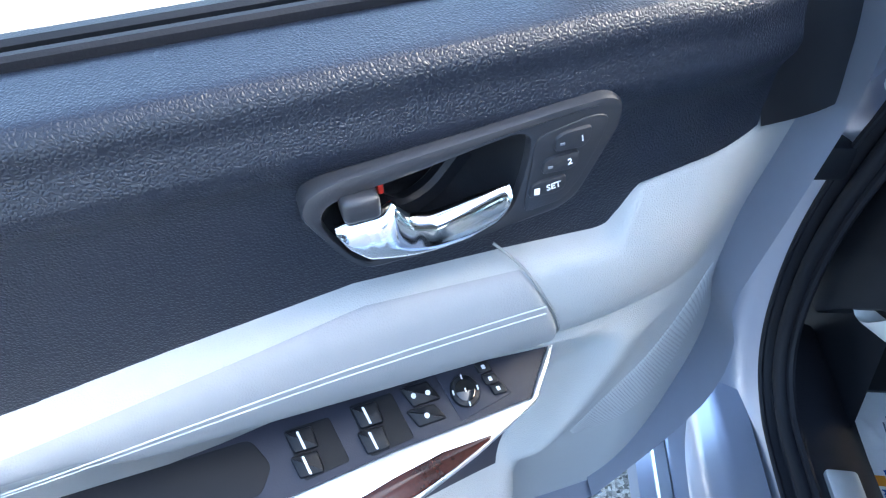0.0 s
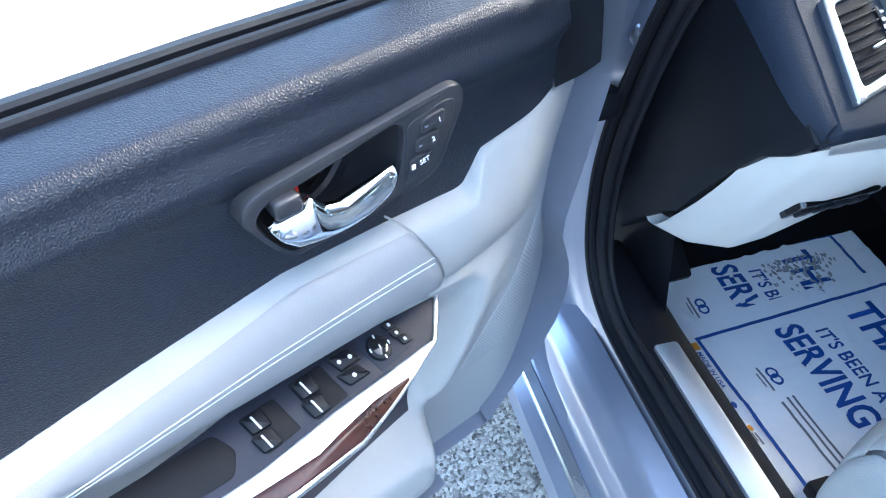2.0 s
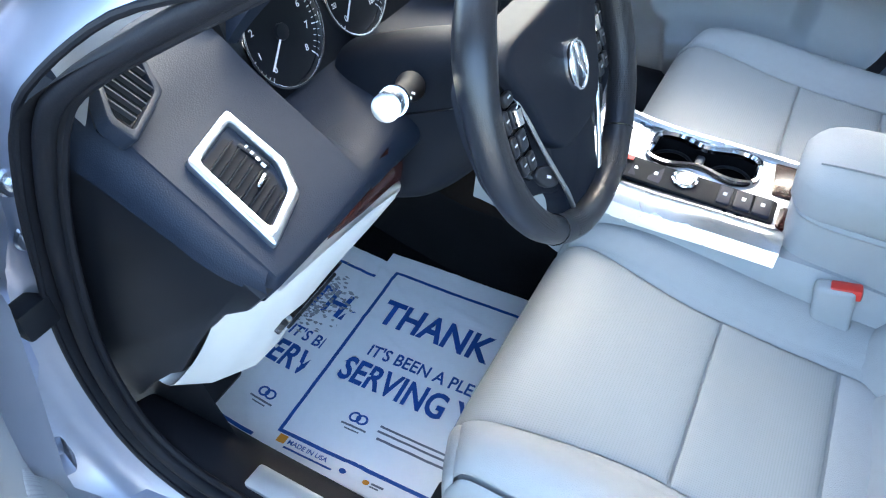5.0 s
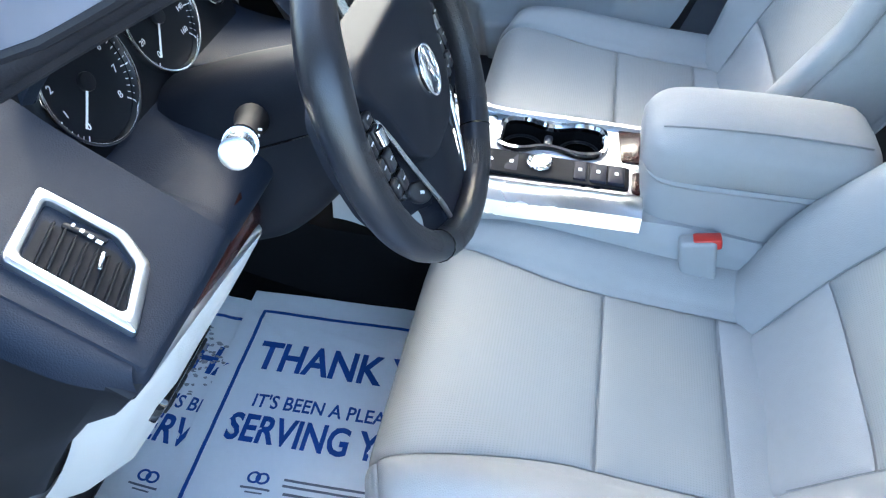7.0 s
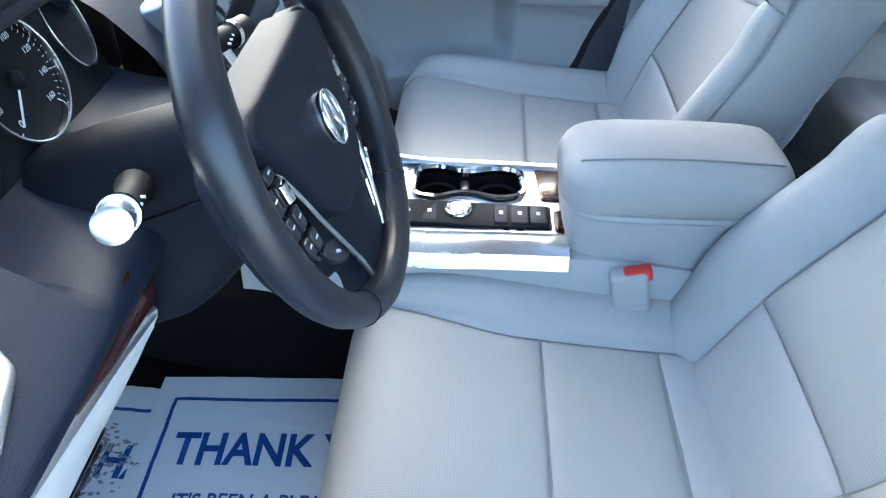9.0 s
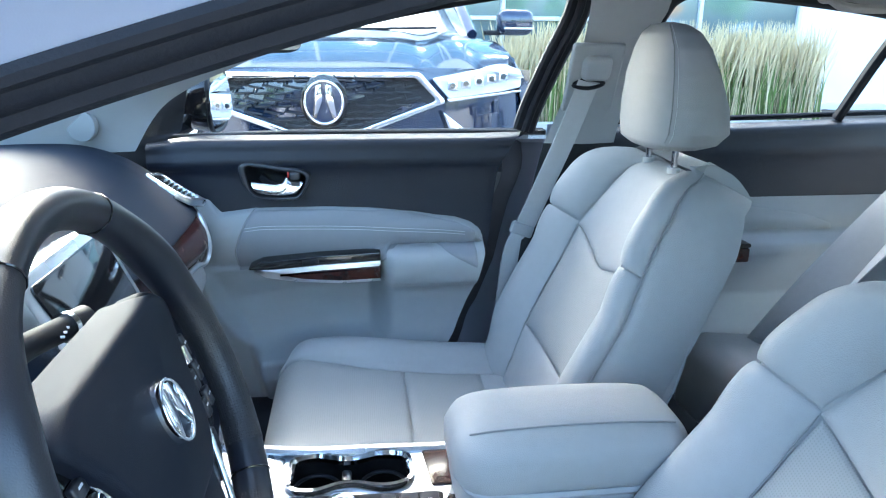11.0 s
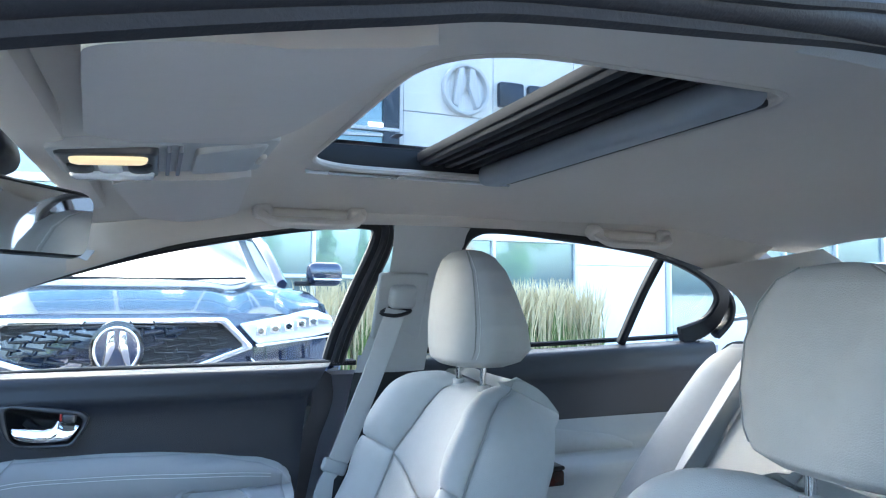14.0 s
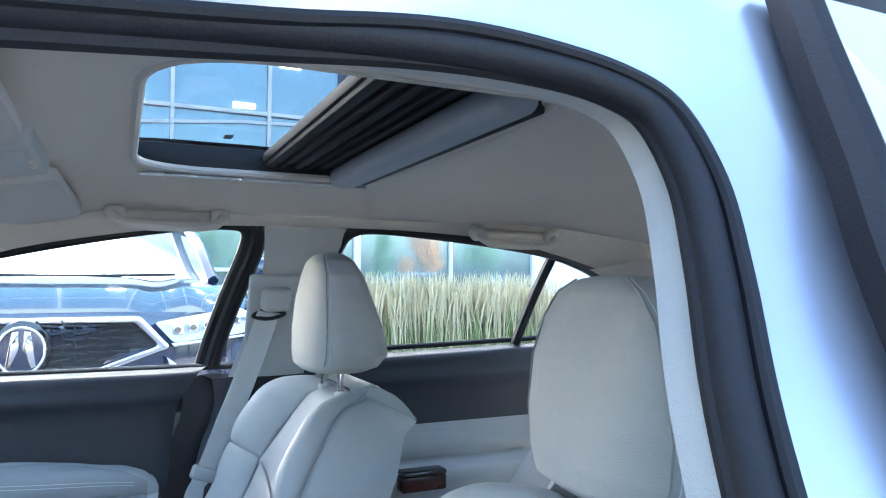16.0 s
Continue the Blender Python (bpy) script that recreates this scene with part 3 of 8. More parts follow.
# roof rail beside the headliner on either side, from A-pillar to C-pillar (outside paint)
def rail_line(s, dz=0.0, dx=0.0):
    pts = [(0.95, 1.06), (0.80, 1.135), (0.65, 1.20), (0.50, 1.252), (0.35, 1.292), (0.18, 1.325), (0.0, 1.343), (-0.3, 1.345), (-0.6, 1.325), (-0.9, 1.26), (-1.15, 1.16)]
    return curve_through([(s * (side_x(z) + 0.045 + dx), y, z + dz) for y, z in pts], 6)


for s in (-1, 1):
    a, b, c = rail_line(s, -0.03, -0.005), rail_line(s, 0.0, 0.0), rail_line(s, 0.045, -0.055)
    bm = bmesh.new()
    rows = [[bm.verts.new(p) for p in q] for q in (a, b, c)]
    for p, q in zip(rows, rows[1:]):
        for i in range(len(p) - 1):
            bm.faces.new([p[i], p[i + 1], q[i + 1], q[i]])
    if s > 0:
        part("roof_rail", bm, PAINT, car)
    else:
        bm.free()


# pillar trims inside
def strip_surface(left, right, steps=8, bulge=0.0, out=Vector((0, 0, 0)), nv=7):
    """A skin between two lines; its middle is raised by bulge along out."""
    a, b = curve_through(left, steps), curve_through(right, steps)
    return grid(lambda u, v: a[round(u * (len(a) - 1))].lerp(b[round(u * (len(b) - 1))], v) + out * bulge * math.sin(math.pi * v), len(a), nv)


for s in (-1, 1):
    part("a_pillar_trim", strip_surface([(s * 0.672, 0.925, 0.972), (s * 0.668, 0.85, 1.070), (s * 0.645, 0.70, 1.145), (s * 0.612, 0.56, 1.197), (s * 0.590, 0.45, 1.232)],
                                        [(s * 0.60, 1.30, 0.975), (s * 0.580, 1.02, 1.104), (s * 0.570, 0.80, 1.200), (s * 0.56, 0.63, 1.280), (s * 0.555, 0.53, 1.314)], 8, 0.012, Vector((-s, -0.4, 0))), GREY_PLASTIC, car, "pale grey windscreen pillar trim")
    inner = [(0.55, 0.60), (0.545, 0.52), (0.545, 0.30), (0.545, 0.15), (0.545, 0.0), (0.545, -0.3), (0.535, -0.62), (0.50, -0.95)]
    part("roof_edge", strip_surface([(s * 0.622, 0.62, 1.18), (s * 0.588, 0.45, 1.232), (s * 0.578, 0.30, 1.262), (s * 0.575, 0.15, 1.282), (s * 0.57, 0.0, 1.288), (s * 0.585, -0.3, 1.288), (s * 0.60, -0.62, 1.262), (s * 0.60, -0.9, 1.19)],
                                    [(s * x, y, roof_z(x, y) - 0.002) for x, y in inner], 6, 0.004, Vector((-s, 0, -0.5))), HEADLINER, car)
    # upper and lower B-pillar trim, behind the painted frame on the driver's side
    tuck = 0.022 if s < 0 else 0.0
    part("b_pillar_trim", strip_surface([(s * (0.588 - tuck), 0.01, 1.29), (s * (0.632 - tuck), 0.005, 1.20), (s * (0.672 - tuck), 0.025, 1.09), (s * 0.70, 0.062, 0.975)],
                                        [(s * (0.588 - tuck), -0.17, 1.29), (s * (0.625 - tuck), -0.135, 1.20), (s * (0.668 - tuck), -0.11, 1.09), (s * 0.70, -0.10, 0.975)], 6, 0.016, Vector((-s, 0, 0))), GREY_PLASTIC, car, "pale grey pillar trim")
    part("b_pillar_lower_trim", strip_surface([(s * 0.703, 0.062, 0.975), (s * 0.69, 0.10, 0.80), (s * 0.665, 0.14, 0.5), (s * 0.66, 0.16, 0.37)],
                                              [(s * 0.703, -0.10, 0.975), (s * 0.69, -0.12, 0.80), (s * 0.665, -0.14, 0.5), (s * 0.66, -0.16, 0.37)], 6, 0.02, Vector((-s, 0, 0))), BLACK, car, "black lower pillar trim")
    # quarter and C-pillar trim
    part("c_pillar_trim", strip_surface([(s * 0.60, -0.80, 1.21), (s * 0.612, -0.93, 1.15), (s * 0.625, -0.985, 1.09), (s * 0.64, -0.99, 1.02), (s * 0.64, -0.97, 0.95)],
                                        [(s * 0.42, -1.02, 1.26), (s * 0.46, -1.20, 1.20), (s * 0.50, -1.38, 1.10), (s * 0.52, -1.42, 1.02), (s * 0.54, -1.42, 0.94)], 6, 0.02, Vector((-s, 0.5, 0))), HEADLINER, car)
    # outside of the A-pillar and of the B-pillar
    part("a_pillar_skin", strip_surface([(s * 0.735, 1.05, 1.02), (s * 0.715, 0.97, 1.065), (s * 0.70, 0.90, 1.10)], [(s * 0.70, 1.2, 1.03), (s * 0.67, 1.1, 1.09), (s * 0.64, 1.0, 1.14)], 6), PAINT, car)
    part("windscreen_rail", strip_surface([(s * 0.60, 1.30, 0.98), (s * 0.580, 1.03, 1.108), (s * 0.570, 0.81, 1.204), (s * 0.555, 0.545, 1.312)], [(s * 0.64, 1.31, 1.00), (s * 0.62, 1.00, 1.13), (s * 0.61, 0.80, 1.225), (s * 0.60, 0.545, 1.325)], 6), GLOSS_BLACK, car)
# belt line under the side glass of the quarter and the parcel shelf
part("parcel_shelf", grid(lambda u, v: Vector((-0.60 + 1.2 * u, -0.80 - 0.72 * v, 0.975 + 0.005 * v)), 3, 3), DASH, car)
part("windscreen_header", block((1.13, 0.05, 0.03), (0, 0.570, 1.300), 0.01), HEADLINER, car)
for name, pts in (("rear_window", [(-0.52, -1.05, 1.27), (0.52, -1.05, 1.27), (0.58, -1.56, 0.98), (-0.58, -1.56, 0.98)]),):
    bm = bmesh.new()
    bm.faces.new([bm.verts.new(p) for p in pts])
    thicken(bm, 0.005)
    g = part(name, bm, WINDOW, car, smooth_faces=False)
    g.visible_shadow = False
bm = grid(lambda u, v: Vector((lerp_list(v, [(0, 0.60), (1, 0.555)]) * (2 * u - 1), 1.38 - 0.825 * v + 0.04 * (1 - (2 * u - 1) ** 2) * v, 0.985 + 0.335 * v + 0.03 * (1 - (2 * u - 1) ** 2) * math.sin(math.pi * v))), 17, 13)
thicken(bm, 0.005)
part("windscreen", bm, WINDOW, car).visible_shadow = False
# bonnet and front wing, seen past the pillar
part("bonnet", grid(lambda u, v: Vector((-0.82 + 1.64 * u, 1.36 + 0.95 * v, 0.99 - 0.10 * v - 0.10 * abs(2 * u - 1) ** 3)), 17, 9), PAINT, car)
part("front_wing", grid(lambda u, v: Vector((-0.80 - 0.10 * math.sin(math.pi * min(1, 0.15 + u)), 1.17 + 1.1 * v, 0.93 - 0.6 * u)), 12, 5), PAINT, car)
# rear left door seen from outside behind the opening
part("rear_side_skin", grid(lambda u, v: Vector((-0.80 - 0.08 * math.sin(math.pi * (0.1 + 0.8 * u)), 0.05 - 1.1 * v, 0.98 - 0.70 * u)), 14, 6), PAINT, car)
edge_rows = [(-0.061, 1.335), (-0.045, 1.29), (-0.026, 1.23), (-0.007, 1.177), (0.012, 1.10), (0.03, 1.0)]
part("rear_window_seal", sweep(curve_through([(-side_x(z) - 0.046, y, z) for y, z in edge_rows], 6), [(0.014, -0.008), (0.016, 0.004), (0.010, 0.012), (0.002, 0.006), (-0.005, 0.012), (-0.014, 0.009), (-0.016, -0.006)], up=(-1, 0, 0)), RUBBER, car, "black rubber edge of the rear door window")
bm = grid(lambda u, v: Vector((-side_x(0.98 + 0.36 * u) - 0.040, 0.02 - 0.08 * u - 0.68 * v, 0.98 + 0.36 * u)), 9, 6)
part("rear_side_glass", bm, SIDE_GLASS, car, "rear side glass with the sky in it").visible_shadow = False


# ---- doors ----
# Doors are shaped shut, as (half width X, y, z), and mirrored for their side.
FRONT = [(0.30, 0.765), (0.36, 0.758), (0.43, 0.750), (0.50, 0.743), (0.56, 0.740), (0.62, 0.740), (0.68, 0.740), (0.72, 0.738), (0.78, 0.728), (0.84, 0.72), (0.92, 0.72)]
MIDDLE = [(0.36, 0.70), (0.43, 0.672), (0.46, 0.668), (0.49, 0.672), (0.503, 0.700), (0.53, 0.740), (0.58, 0.752), (0.63, 0.750), (0.655, 0.742), (0.672, 0.734), (0.690, 0.728), (0.702, 0.722), (0.72, 0.708), (0.74, 0.695), (0.76, 0.687), (0.78, 0.684), (0.80, 0.686), (0.812, 0.689), (0.826, 0.695), (0.842, 0.703), (0.86, 0.710), (0.92, 0.712)]
BACK = [(0.36, 0.70), (0.43, 0.676), (0.50, 0.676), (0.56, 0.690), (0.62, 0.688), (0.655, 0.672), (0.67, 0.652), (0.70, 0.640), (0.725, 0.640), (0.742, 0.652), (0.752, 0.690), (0.76, 0.688), (0.785, 0.682), (0.805, 0.690), (0.82, 0.706), (0.86, 0.712), (0.92, 0.712)]



def eased(rows, steps=8):
    """Rows (z, x) resampled along a smooth curve that keeps their order."""
    c = curve_through([(a, b, 0) for a, b in rows], steps)
    return [(p.x, p.y) for i, p in enumerate(c) if i == 0 or p.x > c[i - 1].x]


FRONT, MIDDLE, BACK = eased(FRONT), eased(MIDDLE), eased(BACK)


def skin(y, z, s=1):
    """Half width of the door's inner face at (y, z)."""
    f, m, b = lerp_list(z, FRONT), lerp_list(z + 0.1 * (y - 0.6) * smooth(0.705, 0.69, z), MIDDLE), lerp_list(z, BACK)
    edge = lerp_list(z, [(0.30, 0.70), (0.50, 0.725), (0.541, 0.749), (0.575, 0.770), (0.63, 0.799), (0.666, 0.811), (0.690, 0.803), (0.705, 0.79), (0.74, 0.79)])
    wide = 0.018
    k = smooth(edge - wide, edge + wide, y)
    up = smooth(0.692, 0.715, z)
    k = k * (1 - up) + up * smooth(0.765, 0.96, y)
    f -= 0.026 * math.exp(-(max(0.0, y - edge - 0.012) / 0.045) ** 2) * smooth(0.46, 0.53, z) * smooth(0.73, 0.66, z)   # rolled rim of the pull cup
    j = smooth(0.46, 0.40, y) if s > 0 else smooth(0.30, 0.22, y)
    return (m * (1 - j) + b * j) * (1 - k) + f * k + 0.085 * smooth(0.86, 1.08, y) + 0.02 * smooth(0.20, 0.12, y)


UPPER = [(p.x, p.y) for p in curve_through([(0.825, 0.712, 0), (0.86, 0.711, 0), (0.90, 0.709, 0), (0.922, 0.704, 0), (0.934, 0.698, 0), (0.944, 0.696, 0), (0.953, 0.698, 0), (0.964, 0.701, 0), (0.976, 0.702, 0), (0.984, 0.706, 0), (0.9885, 0.713, 0), (0.991, 0.735, 0), (0.992, 0.752, 0), (0.989, 0.766, 0)], 4)]


def upper(y, t, s=1):
    """Point of the dark upper skin; t runs from its lower edge to the window slot."""
    low = dark_low(y, s)
    z0 = [r[0] for r in UPPER]
    k = t * (len(UPPER) - 1)
    i = min(int(k), len(UPPER) - 2)
    z = z0[i] + (z0[i + 1] - z0[i]) * (k - i)
    z = low + (z - 0.825) * (0.925 - low) / (0.925 - 0.825) if z < 0.925 else z
    x = UPPER[i][1] + (UPPER[i + 1][1] - UPPER[i][1]) * (k - i)
    x += 0.075 * smooth(0.84, 1.06, y) + 0.012 * smooth(0.20, 0.13, y)
    return x, z - 0.02 * smooth(0.80, 0.96, y) * t


class Side:
    """Places the points of a door on its side of the car."""

    def __init__(self, s, dy=0.0):
        self.s, self.dy = s, dy

    def __call__(self, x, y, z):
        return Vector((self.s * x, y + self.dy, z))


def flat(S, outline, x0, x1, name, mat, parent, label="", bevel=0.0, inner=None):
    """A plate on the inner face from an outline of (y, z); x0 is its root, x1 its face, as half widths."""
    bm = frame_prism(outline, inner, -x1, -x0, bevel) if inner else prism(outline, -x1, -x0, bevel)
    # local z = -X, so that larger lift is nearer the cabin
    bm.transform(Matrix(((0, 0, -S.s, 0), (1, 0, 0, S.dy), (0, 1, 0, 0), (0, 0, 0, 1))))
    bmesh.ops.recalc_face_normals(bm, faces=bm.faces)
    return part(name, bm, mat, parent, label)


def switch_z(x, y):
    return 0.68 + 0.45 * (x - 0.70) + 0.1 * (0.6 - y)


def on_panel(S, outline, lift, base, name, mat, parent, label="", bevel=0.001):
    """A plate on the tilted switch panel; outline of (X, y)."""
    bm = prism(outline, lift, base, bevel)
    for v in bm.verts:
        x, y, h = v.co
        v.co = S(x - 0.41 * h, y, switch_z(x, y) + 0.91 * h)
    bmesh.ops.recalc_face_normals(bm, faces=bm.faces)
    return part(name, bm, mat, parent, label)


def quad(a, b, c, d, r=0.002):
    return rounded([a, b, c, d], r, 2)


BEZEL = [(0.5745, 0.910), (0.5785, 0.9225), (0.592, 0.9295), (0.640, 0.9355), (0.6827, 0.9400), (0.7343, 0.9460), (0.7628, 0.9480), (0.7728, 0.9420), (0.7729, 0.927), (0.7608, 0.9032), (0.7479, 0.8779), (0.7345, 0.8700), (0.6937, 0.8650), (0.650, 0.8600), (0.608, 0.8590), (0.5955, 0.8720), (0.5811, 0.8970)]
POCKET = [(0.5861, 0.904), (0.5885, 0.911), (0.594, 0.9155), (0.6114, 0.9185), (0.6451, 0.9240), (0.6826, 0.9308), (0.705, 0.9345), (0.7131, 0.9310), (0.7125, 0.920), (0.7098, 0.9041), (0.703, 0.8804), (0.6899, 0.8694), (0.670, 0.8675), (0.6486, 0.8665), (0.6089, 0.8664), (0.601, 0.874), (0.590, 0.892)]

BEZEL_SMALL = [(0.576, 0.909), (0.579, 0.916), (0.588, 0.923), (0.61, 0.928), (0.640, 0.933), (0.665, 0.936), (0.695, 0.941), (0.722, 0.940), (0.728, 0.930), (0.722, 0.904), (0.712, 0.880), (0.698, 0.867), (0.675, 0.862), (0.650, 0.859), (0.610, 0.858), (0.597, 0.866), (0.582, 0.890)]


def dark_low(y, s=1):
    """Lower edge of the dark upper skin."""
    if s < 0:
        return lerp_list(y, [(0.12, 0.62), (0.17, 0.70), (0.205, 0.745), (0.25, 0.765), (0.30, 0.775), (0.37, 0.785), (0.475, 0.805), (0.60, 0.826), (0.708, 0.823), (0.775, 0.819), (0.786, 0.820), (0.808, 0.854), (0.85, 0.861), (0.923, 0.862), (1.06, 0.834)])
    return lerp_list(y, [(0.12, 0.60), (0.17, 0.70), (0.198, 0.765), (0.225, 0.790), (0.26, 0.806), (0.35, 0.823), (0.427, 0.832), (0.55, 0.838), (0.70, 0.838), (0.772, 0.828), (0.795, 0.858), (0.85, 0.878), (0.895, 0.888), (0.96, 0.865), (1.06, 0.828)])


def fore(z):
    """How far forward the trim reaches at height z."""
    return lerp_list(z, [(0.28, 0.74), (0.31, 0.81), (0.335, 0.86), (0.365, 0.892), (0.417, 0.946), (0.45, 0.972), (0.48, 0.992), (0.52, 1.003), (0.57, 1.004), (0.62, 0.988), (0.645, 0.980), (0.67, 0.986), (0.75, 1.010), (0.85, 1.036), (1.0, 1.04)])


def aft(z):
    """Rear end of the shut door's trim at height z."""
    return lerp_list(z, [(0.31, 0.33), (0.494, 0.286), (0.533, 0.262), (0.646, 0.218), (0.714, 0.204), (0.80, 0.182), (0.90, 0.14)])


def lower_face(y, z, s):
    return skin(y, z, s) + 0.03 * smooth(-0.006, 0.010, z - dark_low(y, s))


BEZEL_BLACK = material("soft_black_plastic", (0.022, 0.023, 0.028), 0.32, grain=0.1, grain_scale=800, vary=0.1)


PANEL_SLATE = material("slate_switch_panel", (0.016, 0.018, 0.030), 0.5, spec=0.3, grain=0.1, grain_scale=800, vary=0.1)
WELL_BLACK = material("matt_black_well", (0.006, 0.007, 0.010), 0.6, spec=0.2, vary=0.1)


def within(y, z, outline):
    """Whether (y, z) lies inside the outline."""
    hit = False
    for (a, b), (c, d) in zip(outline, outline[1:] + outline[:1]):
        if (b > z) != (d > z) and y < (c - a) * (z - b) / (d - b) + a:
            hit = not hit
    return hit


def front_door(s):
    S = Side(s)
    left = s < 0
    d = thing("front_door", "open front door with charcoal and pale grey trim" if left else "shut front door with charcoal and pale grey trim", "car door")
    y0 = 0.12

    def trim(u, v):
        z = 0.31 + 0.59 * v
        y1 = y0 if left else aft(z)
        y = y1 + (fore(z) - y1) * u
        return S(lower_face(y, z, s), y, z)
    part("lower_trim", grid(trim, 170, 130), GREY_PLASTIC, d, "pale grey moulded panel", angle=60)
    def top_skin(u, v):
        y1 = y0 if left else 0.182 - 0.09 * v
        y = y1 + (0.92 - y1) * u
        x, z = upper(y, v, s)
        return S(x, y, z)
    bm = grid(top_skin, 160, 90)
    inside = [f for f in bm.faces if within(f.calc_center_median().y, f.calc_center_median().z, POCKET)]
    bmesh.ops.delete(bm, geom=inside, context="FACES")
    part("upper_trim", bm, DARK_SKIN, d, "charcoal grained skin", angle=70)
    # sail panel at the mirror
    def sail(u, v):
        a = lerp_list(v, [(0, 0.921, dark_low(0.921, s)), (0.3, 0.897, 0.955), (0.5, 0.868, 0.994), (0.62, 0.846, 1.004), (0.8, 0.836, 1.045), (1, 0.826, 1.092)])
        b = lerp_list(v, [(0, 1.045, dark_low(1.045, s)), (0.25, 1.040, 0.885), (0.5, 1.022, 0.945), (0.7, 0.995, 0.995), (0.85, 0.955, 1.035), (1, 0.90, 1.082)])
        x = 0.732 + 0.012 * v + 0.045 * u - 0.006 * math.sin(math.pi * u)
        reach = 0.014 * smooth(0.72, 0.35, v) * u if left else 0
        return S(x, a[0] + (b[0] - a[0]) * u + reach, a[1] + (b[1] - a[1]) * u)
    part("sail_panel", grid(sail, 16, 30), BLACK, d, "black corner panel at the mirror")
    part("window_slot_seal", sweep([S(0.771, 0.04, 0.990), S(0.771, 0.35, 0.991), S(0.771, 0.62, 0.991), S(0.776, 0.86, 0.985)], bar(0.010, 0.012)), RUBBER, d)
    part("outer_belt_seal", sweep([S(0.797, 0.04, 0.990), S(0.797, 0.62, 0.990), S(0.80, 0.95, 0.98)], bar(0.014, 0.012)), BLACK, d)
    # metal shell
    def shell(u, v):
        prof = [(0.74, 0.33), (0.86, 0.33), (0.895, 0.45), (0.90, 0.65), (0.885, 0.85), (0.845, 0.955), (0.80, 0.970)]
        a = lerp_list(v * 6, [(k, *p) for k, p in enumerate(prof)])
        return S(a[0], 0.02 + (fore(a[1]) - 0.01) * u, a[1])
    part("door_skin", grid(shell, 12, 25), PAINT, d, "silver-blue painted outer skin")
    part("front_edge", grid(lambda u, v: S(0.735 + 0.155 * u, fore(0.34 + 0.62 * v) + 0.008 - 0.03 * (1 - u), 0.34 + 0.62 * v), 8, 24), PAINT, d)
    part("rear_edge", grid(lambda u, v: S(0.72 + 0.175 * u, (0.12 if left else aft(0.34 + 0.63 * v) + 0.01) - 0.10 * u, 0.34 + 0.63 * v), 6, 24), PAINT if left else BLACK, d)
    part("bottom_edge", grid(lambda u, v: S(0.70 + 0.17 * u, 0.12 + 0.62 * v, 0.33 - 0.02 * u), 5, 6), PAINT, d)
    # window frame
    top = [(0.99, 0.985), (0.955, 1.045), (0.90, 1.09), (0.79, 1.142), (0.65, 1.19), (0.51, 1.232), (0.36, 1.266), (0.20, 1.294), (0.09, 1.304), (0.04, 1.294), (0.03, 1.25), (0.06, 1.15), (0.085, 1.06), (0.10, 1.0)]
    if left:
        top = [(0.905, 1.082)] + top[3:]
        corner = curve_through([S(0.80, 1.062, 0.90), S(0.797, 1.035, 0.952), S(0.793, 1.008, 0.992), S(0.787, 0.976, 1.024), S(0.778, 0.935, 1.054), S(0.765, 0.885, 1.085), S(0.745, 0.80, 1.128)], 6)
        part("corner_frame", sweep(corner, [(0.016, -0.020), (0.018, -0.004), (0.012, 0.006), (0.004, 0.008), (0.000, 0.018), (-0.010, 0.020), (-0.018, 0.012), (-0.018, -0.020)], up=(1, 0, 0)), PAINT, d, "painted metal corner of the window frame")
    line = curve_through([S(side_x(z) + 0.035 + (0.05 * smooth(0.70, 0.90, y) if left else 0), y, z) for y, z in top], 6)
    part("window_frame", sweep(line, bar(0.05, 0.022), up=(1, 0, 0)), BLACK, d, "black window frame")
    part("window_frame_seal", sweep([p + Vector((-s * 0.016, 0, 0)) for p in line], ring(0.009, 7), up=(1, 0, 0)), RUBBER, d)
    if not left:
        g = part("window_glass", grid(lambda u, v: S(side_x(0.99 + 0.3 * v) + 0.045, 0.05 + (0.93 - 0.62 * v) * u, 0.99 + 0.30 * v), 8, 8), WINDOW, d)
        g.visible_shadow = False

    # handle recess
    bez = rounded(BEZEL if left else BEZEL_SMALL, 0.012, 3)
    hole = rounded(POCKET, 0.008, 3)
    flat(S, bez, 0.715, 0.688, "handle_bezel", BEZEL_BLACK, d, "satin black handle surround", 0.004, inner=hole)
    part("handle_cup", grid(lambda u, v: S(0.695 + 0.040 * math.sin(math.pi * min(0.5, v * 0.9)), lerp_list(u * len(hole), [(k, hole[k % len(hole)][0]) for k in range(len(hole) + 1)]) * (1 - v) + 0.655 * v, lerp_list(u * len(hole), [(k, hole[k % len(hole)][1]) for k in range(len(hole) + 1)]) * (1 - v) + 0.892 * v), len(hole) + 1, 8), BLACK, d)
    # chrome pull: a broad blade with a raised neck behind the lock lever, slim at its front
    high = [(0.5925, 0.9000), (0.605, 0.9020), (0.618, 0.9040), (0.6235, 0.9085), (0.6275, 0.9105), (0.6315, 0.9050), (0.637, 0.8985), (0.6501, 0.8955), (0.675, 0.8985), (0.7007, 0.9010)]
    low_ = [(0.5925, 0.8970), (0.5986, 0.8845), (0.6093, 0.8745), (0.630, 0.8720), (0.6488, 0.8722), (0.670, 0.8738), (0.6898, 0.8785), (0.697, 0.8840), (0.7007, 0.8925)]
